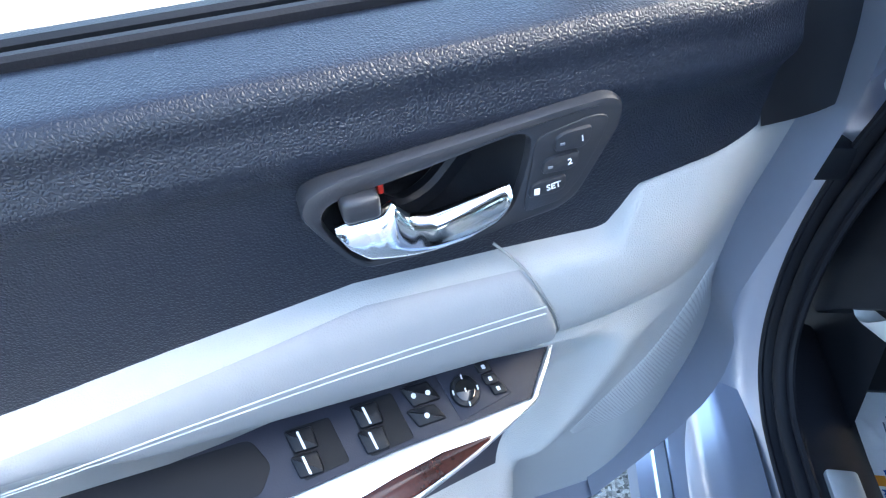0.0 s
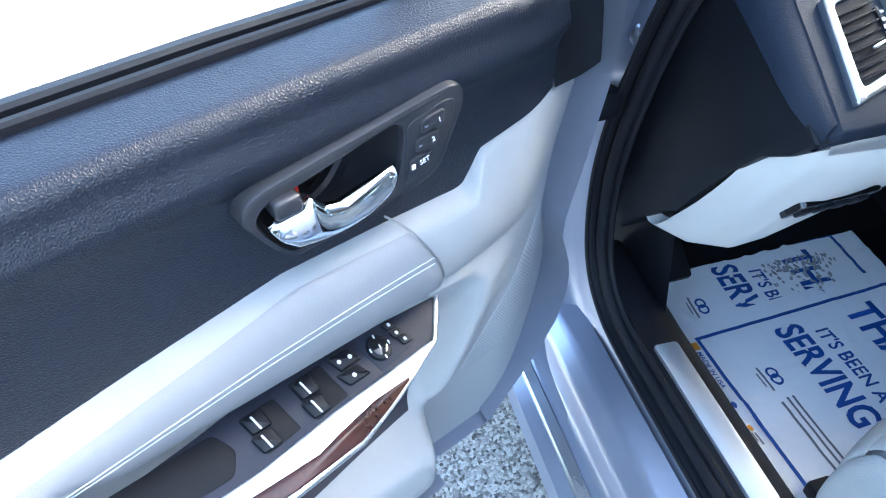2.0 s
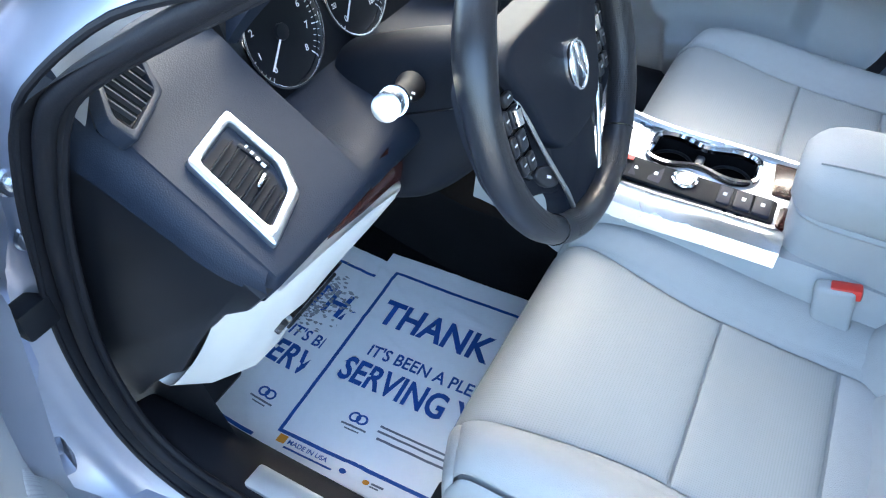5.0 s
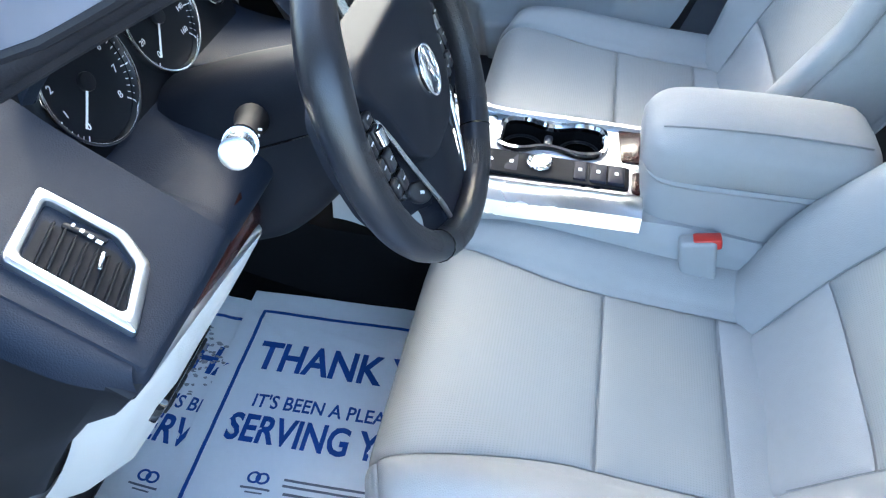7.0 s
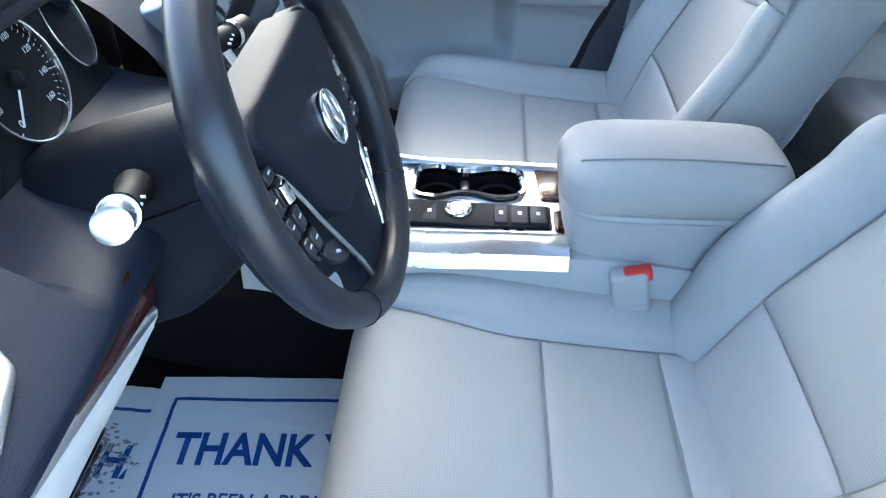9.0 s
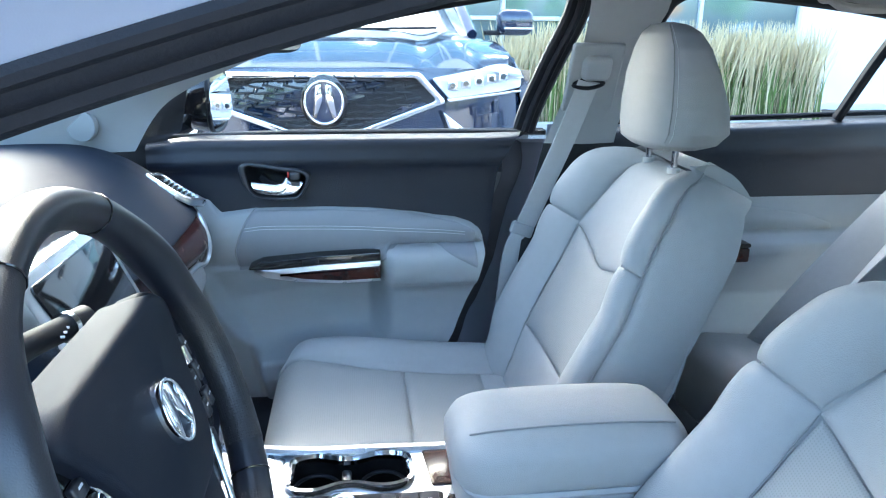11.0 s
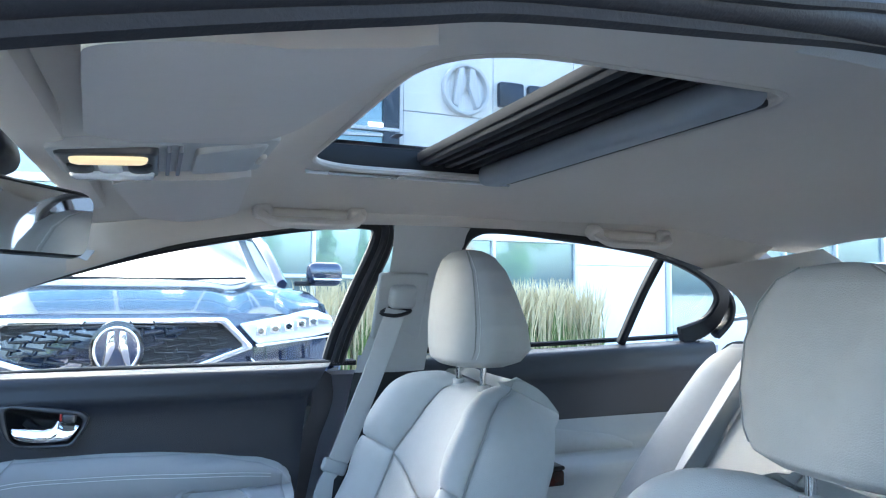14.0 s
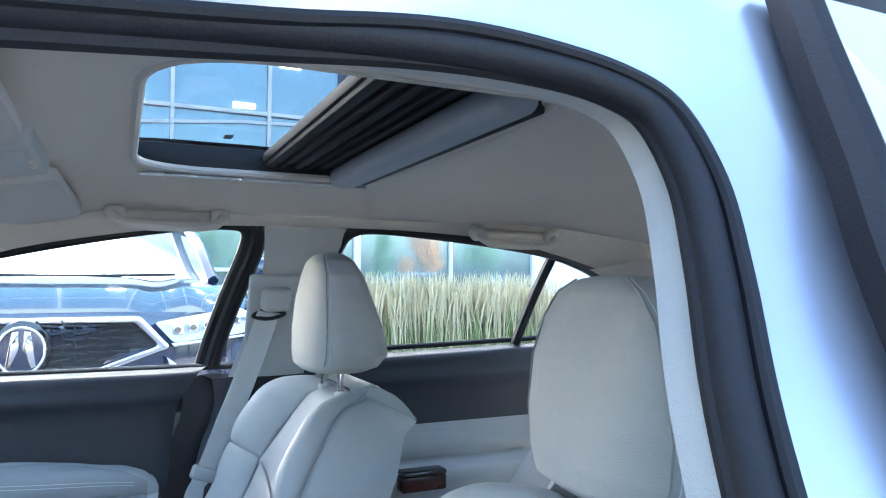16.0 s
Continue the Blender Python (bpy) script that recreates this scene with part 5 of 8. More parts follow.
    for k in (-1, 1):
        edge = lambda v: lerp_list(v, [(0, 0.47), (0.63, 0.53), (0.66, 0.54), (1.0, 0.44)])
        panel("wing_panel", back, lambda a, b: (k * (edge(0.655 + 0.335 * b) + 0.007 + (0.898 - edge(0.655 + 0.335 * b)) * a), 0.655 + 0.335 * b), LEATHER, seat, "", 22, 26, sign=-1, puff=0.009, edge=0.02)
        panel("bolster", back, lambda a, b: (k * (edge(0.77 * b - 0.12) + 0.007 + (0.90 - edge(0.77 * b - 0.12)) * a), 0.77 * b - 0.12), LEATHER, seat, "", 24, 36, sign=-1, puff=0.007, edge=0.02)
        panel("side_panel", back, lambda a, b: (k * (0.910 + 0.190 * a), -0.12 + 1.12 * b), LEATHER, seat, "", 12, 36, sign=-1)
        line = [back(k * 0.9075, t / 60) + fwd * 0.001 + Vector((k * 0.001, 0, 0)) for t in range(61)]
        part("piping", sweep(line, ring(0.0013, 6)), PIPING, seat)
        line = [back(k * (edge(t / 30 * 0.64) + 0.006), t / 30 * 0.64) + fwd * 0.0008 for t in range(31)]
        part("stitching", sweep(line, ring(0.0007, 5)), PIPING, seat)
    # base and rails
    part("seat_base", block((0.44, 0.40, 0.14), (cx, 0.40, 0.345 - drop), 0.03), BLACK, seat)
    for k in (-1, 1):
        part("seat_rail", block((0.035, 0.62, 0.035), (cx + k * 0.18, 0.38, 0.272), 0.004), BLACK, seat)
    return seat


def headrest(cx, y, z0, h, seat, size=1.0, label="padded leather headrest"):
    def body(u, v):
        # section turns round with u, v from bottom to top
        a = 2 * math.pi * u
        w = lerp_list(v, [(0, 0.080), (0.05, 0.108), (0.15, 0.122), (0.35, 0.127), (0.6, 0.118), (0.8, 0.098), (0.92, 0.072), (0.98, 0.045), (1.0, 0.012)])
        d = lerp_list(v, [(0, 0.045), (0.05, 0.062), (0.15, 0.070), (0.35, 0.064), (0.6, 0.052), (0.8, 0.042), (0.92, 0.034), (0.98, 0.022), (1.0, 0.006)])
        c, s = math.cos(a), math.sin(a)
        k = 0.62
        x = size * w * math.copysign(abs(c) ** k, c)
        yy = d * math.copysign(abs(s) ** k, s)
        front = lerp_list(v, [(0, -0.050), (0.15, -0.058), (0.6, -0.046), (1.0, -0.045)])
        bow = -0.018 * (x / 0.127) ** 2
        return Vector((cx + x, y + front + yy + bow, z0 + h * v))
    part("headrest", cap(grid(body, 64, 60, wrap_u=True)), LEATHER, seat, label, angle=80)
    for k in (-1, 1):
        line = []
        for t in range(4, 50):
            v = t / 50
            p = body(0.115 if k > 0 else 0.385, v)
            line.append(p + Vector((k * 0.0008, 0.0012, 0)))
        part("headrest_seam", sweep(line, ring(0.0010, 5)), PIPING, seat)
        line = [body(0.098 if k > 0 else 0.402, t / 50) + Vector((k * 0.0004, 0.0004, 0)) for t in range(4, 50)]
        part("headrest_stitching", sweep(line, ring(0.0007, 4)), THREAD, seat)
        part("headrest_post", sweep([(cx + k * 0.055, y - 0.055, z0 - 0.06), (cx + k * 0.055, y - 0.055, z0 + 0.03)], ring(0.006, 10)), CHROME, seat, "chrome post")
        part("post_collar", sweep([(cx + k * 0.055, y - 0.055, z0 - 0.048), (cx + k * 0.055, y - 0.055, z0 - 0.034)], ring(0.015, 14, 0.010)), GREY_PLASTIC, seat)


ds = front_seat(-0.337, 1, 0.0, "pale grey pierced leather driver seat with headrest", 35.5)
headrest(-0.315, -0.107, 0.978, 0.203, ds, 1.0)
ps = front_seat(0.395, -1, 0.004, "pale grey pierced leather passenger seat with raised headrest")
headrest(0.405, -0.026, 1.018, 0.212, ps, 1.03)


def rear_bench():
    b = thing("rear_bench", "pale grey leather rear bench seat", "car seat")
    def cush(u, v):
        y, z = lerp_list(v, [(0, -0.66, 0.50), (0.4, -0.47, 0.52), (0.75, -0.33, 0.535), (0.9, -0.285, 0.51), (1.0, -0.275, 0.36)])
        return Vector((-0.62 + 1.24 * u, y, z + 0.012 * math.sin(3 * math.pi * u) ** 2))
    part("cushion", grid(cush, 60, 24), LEATHER, b)
    def bk(u, v):
        y = -0.425 - 0.37 * v - 0.06 * smooth(1.0, 0.72, abs(2 * u - 1))
        return Vector(((-0.60 + 1.2 * u) * (1 - 0.14 * v * v), y - 0.03 * smooth(0.85, 1, v), 0.52 + 0.53 * v - 0.02 * smooth(0.9, 1, v) + 0.02 * math.sin(math.pi * u)))
    part("backrest_core", grid(bk, 40, 20), LEATHER, b)
    for u0, u1, m in ((0.0, 0.13, LEATHER), (0.135, 0.40, LEATHER_PIERCED), (0.405, 0.595, LEATHER), (0.60, 0.865, LEATHER_PIERCED), (0.87, 1.0, LEATHER)):
        panel("back_panel", bk, box_bounds(u0, u1, 0.02, 0.98), m, b, "", 16, 24, sign=-1, puff=0.012, edge=0.02)
    for x in (-0.33, 0.33):
        part("headrest", cap(grid(lambda u, v: Vector((x + 0.12 * math.cos(2 * math.pi * u) * math.sin(math.pi * (0.06 + 0.9 * v)) ** 0.5, -0.90 + 0.045 * math.sin(2 * math.pi * u) * math.sin(math.pi * (0.06 + 0.9 * v)) ** 0.5, 1.035 + 0.10 * v)), 24, 12, wrap_u=True)), LEATHER, b)


rear_bench()


# ---- belts ----
def belts():
    b = thing("seat_belt", "pale grey passenger seat belt on its pillar loop", "seat belt")
    part("adjuster_plate", block((0.016, 0.112, 0.155), pose(0.6455, -0.022, 1.12, 0, -24, 0), 0.0075, 4), GREY_PLASTIC, b, "pale grey height adjuster")
    part("adjuster_knob", block((0.036, 0.062, 0.054), pose(0.628, -0.022, 1.142, 0, -24, 0), 0.014, 4), GREY_PLASTIC, b)
    part("belt_loop", tube([(0.632, -0.042, 1.110), (0.626, -0.008, 1.100), (0.632, 0.024, 1.106), (0.634, -0.008, 1.118)], 0.0042, True, 6), BLACK, b, "black belt guide")
    part("belt_webbing", sweep(curve_through([(0.628, -0.008, 1.112), (0.648, 0.028, 0.995), (0.668, 0.068, 0.88), (0.685, 0.105, 0.775), (0.688, 0.13, 0.70), (0.68, 0.15, 0.45)], 8), bar(0.0025, 0.046, 0.3), up=(0, 1, 0)), WEBBING, b)
    part("belt_tongue", block((0.016, 0.055, 0.028), pose(0.682, 0.108, 0.782, 20, 0, 0), 0.006, 3), GREY_PLASTIC, b)
    k = thing("belt_buckle", "pale grey belt buckle with red button", "belt buckle")
    part("buckle_body", block((0.030, 0.052, 0.075), pose(-0.128, 0.262, 0.553, -12, 6, 0), 0.007, 3), GREY_PLASTIC, k)
    part("release_button", block((0.022, 0.040, 0.018), pose(-0.124, 0.256, 0.586, -12, 6, 0), 0.004, 2), RED, k, "red release button")
    part("buckle_strap", sweep(curve_through([(-0.130, 0.268, 0.53), (-0.128, 0.25, 0.49), (-0.13, 0.22, 0.44)], 4), bar(0.006, 0.035)), GREY_PLASTIC, k)
    r = thing("rear_seat_belt", "pale grey rear seat belt", "seat belt")
    part("belt_webbing", sweep(curve_through([(0.36, -0.90, 1.06), (0.40, -0.80, 1.045), (0.45, -0.655, 0.83), (0.52, -0.50, 0.56)], 8), bar(0.046, 0.003, 0.3)), WEBBING, r)


belts()


# ---- dashboard ----
dash = thing("dashboard", "slate grey soft dashboard with gauges and bright-framed vents", "dashboard")


def loft(stations, n_between=4, name="", mat=None, parent=None, label="", angle=50):
    """A skin through sections given as (x, [(y, z), ...]) with equal point counts."""
    rows = []
    for (x0, a), (x1, b) in zip(stations, stations[1:]):
        for k in range(n_between):
            t = k / n_between
            rows.append([Vector((x0 + (x1 - x0) * t, p[0] + (q[0] - p[0]) * t, p[1] + (q[1] - p[1]) * t)) for p, q in zip(a, b)])
    rows.append([Vector((stations[-1][0], *p)) for p in stations[-1][1]])
    rows = [curve_through(r, 4) for r in rows]
    m = len(rows[0])
    return part(name, grid(lambda u, v: rows[round(u * (len(rows) - 1))][round(v * (m - 1))], len(rows), m), mat, parent, label, angle=angle)


# left block with the side vents, from the windscreen down to the lip
LEFT_TOP = [(1.36, 0.985), (1.15, 1.002), (1.00, 0.998), (0.935, 0.978), (0.893, 0.945), (0.83, 0.902), (0.772, 0.861), (0.764, 0.850), (0.768, 0.838), (0.79, 0.832)]
loft([(-0.665, [(y + 0.01, z - 0.012) for y, z in LEFT_TOP]), (-0.655, LEFT_TOP), (-0.58, LEFT_TOP), (-0.505, [(y, z + 0.004) for y, z in LEFT_TOP])], 4, "left_pad", DASH, dash, "slate soft-touch pad")
# centre under the gauges: low ledge
LEDGE = [(0.93, 0.905), (0.90, 0.892), (0.87, 0.884), (0.83, 0.878), (0.79, 0.868), (0.772, 0.861), (0.764, 0.850), (0.768, 0.838), (0.79, 0.832), (0.80, 0.83)]
loft([(-0.505, [(0.90, 0.952), (0.885, 0.940), (0.865, 0.926), (0.835, 0.906), (0.80, 0.880), (0.772, 0.863), (0.764, 0.852), (0.768, 0.840), (0.79, 0.834), (0.80, 0.83)]), (-0.485, LEDGE), (-0.30, LEDGE), (-0.15, LEDGE)], 4, "gauge_ledge", DASH, dash)
# hood over the gauges
def hood(u, v):
    a = math.pi * (1.08 - 1.16 * u)
    y = 0.845 + 0.30 * v
    x = -0.335 + (0.178 - 0.02 * v) * math.copysign(abs(math.cos(a)) ** 0.75, math.cos(a))
    z = 0.915 + (0.145 - 0.075 * v) * math.sin(a) if math.sin(a) > 0 else 0.915 + 0.05 * math.sin(a)
    return Vector((x, y + 0.11 * (1 - math.sin(max(0, min(math.pi, a)))) ** 0.8 * (1 - v), z))
part("gauge_hood", thicken(grid(hood, 36, 14), 0.012), DASH, dash, "slate hood over the gauges", angle=60)
GP = axes((-0.335, 0.915, 0.950), (1, 0, 0), (0, 0.30, 0.95))
def on_gauge(bm, name, mat, parent, label=""):
    bm.transform(GP)
    return part(name, bm, mat, parent, label)
cluster = on_gauge(prism(rounded([(-0.172, -0.075), (0.172, -0.075), (0.165, 0.09), (-0.165, 0.09)], 0.03, 4), 0.0, -0.02), "gauge_panel", WELL_BLACK, dash, "black gauge panel")
for cx, words, needle in ((-0.098, ("0", "1", "2", "3", "4", "5", "6", "7", "8"), 222), (0.034, ("0", "20", "40", "60", "80", "100", "120", "140", "160"), 228)):
    on_gauge(frame_prism(ellipse(cx, 0.0, 0.060, 0.060, 40), ellipse(cx, 0.0, 0.0565, 0.0565, 40), 0.010, 0.0, 0.001), "gauge_ring", CHROME, cluster, "chrome gauge ring")
    on_gauge(prism(ellipse(cx, 0.0, 0.056, 0.056, 40), 0.001, 0.0), "gauge_face", WELL_BLACK, cluster)
    for k, w in enumerate(words):
        a = radians(228 - 276 * k / (len(words) - 1))
        lettering("gauge_number", w, 0.0105 if len(w) < 2 else 0.0085, WHITE_MARK, cluster, GP @ Matrix.Translation((cx + 0.041 * math.cos(a), 0.041 * math.sin(a) - 0.003, 0.0018)), "CENTER", lift=0.0002)
    for k in range(41):
        a = radians(228 - 276 * k / 40)
        m = Matrix.Translation((cx + 0.0525 * math.cos(a), 0.0525 * math.sin(a), 0.0015)) @ Matrix.Rotation(a, 4, "Z")
        on_gauge(block((0.006 if k % 5 == 0 else 0.0035, 0.0011 if k % 5 == 0 else 0.0006, 0.0004), m, 0), "gauge_tick", WHITE_MARK, cluster)
    m = Matrix.Rotation(radians(needle), 4, "Z")
    on_gauge(block((0.040, 0.0018, 0.0012), Matrix.Translation((cx, 0, 0.004)) @ m @ Matrix.Translation((0.024, 0, 0)), 0), "gauge_needle", WHITE_MARK, cluster, "white needle")
    on_gauge(prism(ellipse(cx, 0, 0.009, 0.009, 20), 0.006, 0.001, 0.001), "needle_hub", BLACK, cluster)
on_gauge(prism(rounded([(-0.044, 0.03), (-0.022, 0.03), (-0.022, 0.07), (-0.044, 0.07)], 0.004, 3), 0.001, 0.0), "trip_display", BLACK, cluster)
on_gauge(frame_prism(ellipse(0.140, 0.012, 0.030, 0.050, 30), ellipse(0.140, 0.012, 0.0275, 0.0475, 30), 0.008, 0.0, 0.001), "gauge_ring", CHROME, cluster)

# right of the gauges: centre and passenger side
MID = [(1.36, 0.985), (1.15, 1.005), (1.02, 1.005), (0.95, 0.99), (0.90, 0.965), (0.865, 0.93), (0.835, 0.895), (0.815, 0.87), (0.81, 0.858), (0.83, 0.85)]
PASS = [(1.36, 0.985), (1.15, 1.00), (1.02, 0.998), (0.95, 0.982), (0.90, 0.957), (0.86, 0.925), (0.822, 0.888), (0.80, 0.865), (0.796, 0.853), (0.82, 0.845)]
loft([(-0.16, MID), (0.0, MID), (0.15, MID), (0.30, PASS), (0.55, PASS), (0.63, [(y + 0.01, z - 0.004) for y, z in PASS]), (0.655, [(y + 0.03, z - 0.016) for y, z in PASS])], 4, "passenger_pad", DASH, dash, "slate soft-touch pad")
part("dash_top_fill", grid(lambda u, v: Vector((-0.66 + 1.32 * u, 1.02 + 0.36 * v, 0.992 - 0.008 * v)), 8, 6), DASH, dash)
# wood band and bright lower edge, passenger side
loft([(0.14, [(0.815, 0.856), (0.806, 0.835), (0.803, 0.81), (0.812, 0.788)]), (0.50, [(0.80, 0.850), (0.79, 0.83), (0.787, 0.80), (0.80, 0.775)]), (0.60, [(0.80, 0.850), (0.785, 0.82), (0.785, 0.785), (0.81, 0.75)]), (0.645, [(0.83, 0.845), (0.82, 0.815), (0.825, 0.775), (0.85, 0.74)])], 4, "wood_band", WOOD, dash, "dark red wood band")
part("bright_edge", sweep(curve_through([(0.12, 0.812, 0.786), (0.35, 0.802, 0.778), (0.52, 0.795, 0.768), (0.60, 0.792, 0.752), (0.632, 0.788, 0.78), (0.645, 0.80, 0.83), (0.655, 0.82, 0.86)], 6), bar(0.012, 0.010, 0.4)), SATIN, dash, "satin bright edge")
loft([(0.12, [(0.81, 0.785), (0.80, 0.74), (0.83, 0.66), (0.92, 0.55), (1.05, 0.46)]), (0.58, [(0.80, 0.765), (0.79, 0.72), (0.83, 0.64), (0.93, 0.53), (1.05, 0.46)]), (0.66, [(0.84, 0.75), (0.84, 0.70), (0.86, 0.63), (0.95, 0.53), (1.05, 0.46)])], 4, "glovebox", GREY_PLASTIC, dash, "pale grey glovebox")
part("end_cover", prism([(0.97, 0.94), (0.82, 0.865), (0.80, 0.78), (0.84, 0.66), (0.95, 0.52), (1.15, 0.50), (1.15, 0.94)], 0.660, 0.648, 0.004), BLACK, dash).matrix_world = Matrix(((0, 0, 1, 0), (1, 0, 0, 0), (0, 1, 0, 0), (0, 0, 0, 1)))

# driver's end cover: large dark panel with a raised shoulder
END = [(0.985, 0.935), (0.93, 0.915), (0.85, 0.885), (0.785, 0.855), (0.768, 0.842), (0.792, 0.812), (0.828, 0.786), (0.86, 0.745), (0.90, 0.685), (0.938, 0.622), (0.965, 0.60), (1.02, 0.54), (1.06, 0.49), (1.16, 0.50), (1.16, 0.80), (1.08, 0.93)]
e = part("end_cover", prism(END, 0.676, 0.62, 0.006), BLACK, dash, "large charcoal end panel")
e.matrix_world = Matrix(((0, 0, -1, 0), (1, 0, 0, 0), (0, 1, 0, 0), (0, 0, 0, 1)))
part("end_shoulder", strip_surface([(-0.652, 1.02, 0.992), (-0.655, 0.935, 0.974), (-0.656, 0.893, 0.943), (-0.655, 0.83, 0.900), (-0.652, 0.774, 0.860)], [(-0.682, 1.02, 0.940), (-0.684, 0.935, 0.920), (-0.684, 0.87, 0.892), (-0.682, 0.81, 0.862), (-0.668, 0.768, 0.840)], 6, 0.007, Vector((-0.7, -0.2, 0.7))), DASH, dash, "rolled slate shoulder")

# ivory knee panel with a fuse cover
knee = [(-0.672, [(0.84, 0.80), (0.85, 0.765), (0.885, 0.70), (0.93, 0.63), (0.985, 0.56), (1.02, 0.57)]), (-0.64, [(0.80, 0.825), (0.80, 0.79), (0.84, 0.715), (0.895, 0.625), (0.945, 0.553), (0.985, 0.560)]), (-0.60, [(0.79, 0.826), (0.787, 0.79), (0.822, 0.715), (0.87, 0.63), (0.910, 0.562), (0.95, 0.575)]), (-0.575, [(0.788, 0.826), (0.783, 0.79), (0.807, 0.735), (0.852, 0.655), (0.892, 0.588), (0.935, 0.600)]), (-0.51, [(0.784, 0.812), (0.778, 0.785), (0.792, 0.757), (0.822, 0.716), (0.855, 0.668), (0.905, 0.68)]), (-0.47, [(0.783, 0.805), (0.777, 0.787), (0.785, 0.768), (0.80, 0.748), (0.815, 0.730), (0.87, 0.735)]), (-0.432, [(0.782, 0.798), (0.776, 0.789), (0.778, 0.783), (0.782, 0.777), (0.788, 0.770), (0.83, 0.77)])]
loft(knee, 4, "knee_panel", WHITE_PLASTIC, dash, "ivory knee panel")
loft([(-0.64, [(0.792, 0.832), (0.784, 0.822), (0.783, 0.812)]), (-0.57, [(0.783, 0.835), (0.775, 0.826), (0.776, 0.812)]), (-0.50, [(0.778, 0.838), (0.769, 0.822), (0.773, 0.806)]), (-0.437, [(0.778, 0.815), (0.771, 0.80), (0.775, 0.79)])], 4, "bright_edge", SATIN, dash, "satin bright edge")
loft([(-0.575, [(0.777, 0.840), (0.770, 0.836), (0.771, 0.830)]), (-0.52, [(0.772, 0.851), (0.764, 0.838), (0.767, 0.824)]), (-0.46, [(0.772, 0.864), (0.763, 0.840), (0.767, 0.818)]), (-0.437, [(0.776, 0.858), (0.767, 0.832), (0.771, 0.808)])], 4, "wood_band", WOOD, dash, "dark red wood band")
fm = axes((-0.553, 0.832, 0.694), (1, 0, 0.02), (0, -0.54, 0.84))
bm = prism(rounded([(-0.055, -0.022), (0.05, -0.022), (0.055, 0.02), (-0.05, 0.02)], 0.008, 3), 0.004, -0.01, 0.002)
bm.transform(fm)
fuse = part("fuse_recess", bm, GLOSS_BLACK, dash, "black switch recess in the knee panel")
for k in range(4):
    bm = block((0.016, 0.022, 0.006), fm @ Matrix.Translation((-0.036 + 0.023 * k, 0, 0.005)), 0.002)
    part("small_switch", bm, BLACK, fuse)

# framed side vent: bright frame, slats, thumb tab and wheel
VP = axes((-0.600, 0.830, 0.904), (1, 0, 0.0855), (0, 0.8175, 0.5716))
V_OUT = rounded([(0.036, 0.057), (-0.033, 0.046), (-0.041, -0.062), (0.020, -0.044), (0.036, -0.014)], 0.006, 4)
V_IN = rounded([(0.027, 0.046), (-0.023, 0.037), (-0.028, -0.046), (0.012, -0.034), (0.026, -0.010)], 0.005, 4)
def on_vent(bm, name, mat, parent, label="", m=VP):
    bm.transform(m)
    bmesh.ops.recalc_face_normals(bm, faces=bm.faces)
    return part(name, bm, mat, parent, label)
vent = on_vent(frame_prism(V_OUT, V_IN, 0.009, -0.004, 0.0035), "vent", SATIN, dash, "bright chrome vent frame")
on_vent(prism(V_IN, 0.0015, -0.02), "vent_face", DASH, vent)
on_vent(prism(rounded([(0.014, 0.040), (-0.0225, 0.035), (-0.0275, -0.045), (0.010, -0.034), (0.017, -0.016)], 0.004, 3), 0.0022, 0.0), "vent_mouth", WELL_BLACK, vent)
for k in range(8):
    y = 0.029 - 0.0092 * k
    on_vent(block((0.038 - 0.0004 * k, 0.0016, 0.0065), Matrix.Translation((-0.0045 - 0.0007 * k, y, 0.005)) @ pose(0, 0, 0, 15, 0, 10), 0.0005), "vent_slat", BLACK, vent)
on_vent(block((0.016, 0.004, 0.006), Matrix.Translation((0.000, -0.012, 0.010)) @ pose(0, 0, 0, 0, 0, 14), 0.0015), "vent_tab", CHROME, vent, "chrome thumb tab")
on_vent(block((0.0055, 0.034, 0.005), Matrix.Translation((0.019, 0.010, 0.003)) @ pose(0, 0, 0, 0, 0, 8), 0.002), "vent_wheel", BLACK, vent)
for k in range(4):
    on_vent(block((0.003, 0.0022 + 0.001 * k, 0.001), Matrix.Translation((0.0195 - 0.001 * k, 0.020 - 0.0075 * k, 0.006)), 0), "wheel_mark", WHITE_MARK, vent)
# the same frame on the passenger's end, seen edge-on
PV = Matrix.Diagonal((-1, 1, 1, 1)) @ Matrix.Translation((-0.012, 0.012, -0.002)) @ VP
vent2 = on_vent(frame_prism(V_OUT, V_IN, 0.010, -0.004, 0.0035), "vent", SATIN, dash, "bright chrome vent frame", PV)
on_vent(prism(V_IN, 0.003, -0.02), "vent_mouth", GLOSS_BLACK, vent2, "", PV)
for k in range(8):
    on_vent(block((0.045, 0.0016, 0.009), Matrix.Translation((0.0, 0.030 - 0.0095 * k, 0.005)), 0.0005), "vent_slat", BLACK, vent2, "", PV)
# upper side demister vent by the pillar
EP = axes((-0.628, 0.918, 0.985), (0.86, 0.45, 0.12), (-0.1, 0.62, 0.78))
E_OUT = rounded([(-0.052, -0.022), (0.018, -0.026), (0.044, 0.006), (0.026, 0.030), (-0.014, 0.030), (-0.050, 0.004)], 0.006, 3)
E_IN = rounded([(-0.042, -0.016), (0.012, -0.019), (0.035, 0.005), (0.020, 0.024), (-0.012, 0.024), (-0.042, 0.002)], 0.005, 3)
dv = on_vent(frame_prism(E_OUT, E_IN, 0.008, -0.01, 0.002), "demister_vent", DASH, dash, "small side vent", EP)
on_vent(prism(E_IN, 0.001, -0.02), "vent_mouth", GLOSS_BLACK, dv, "", EP)
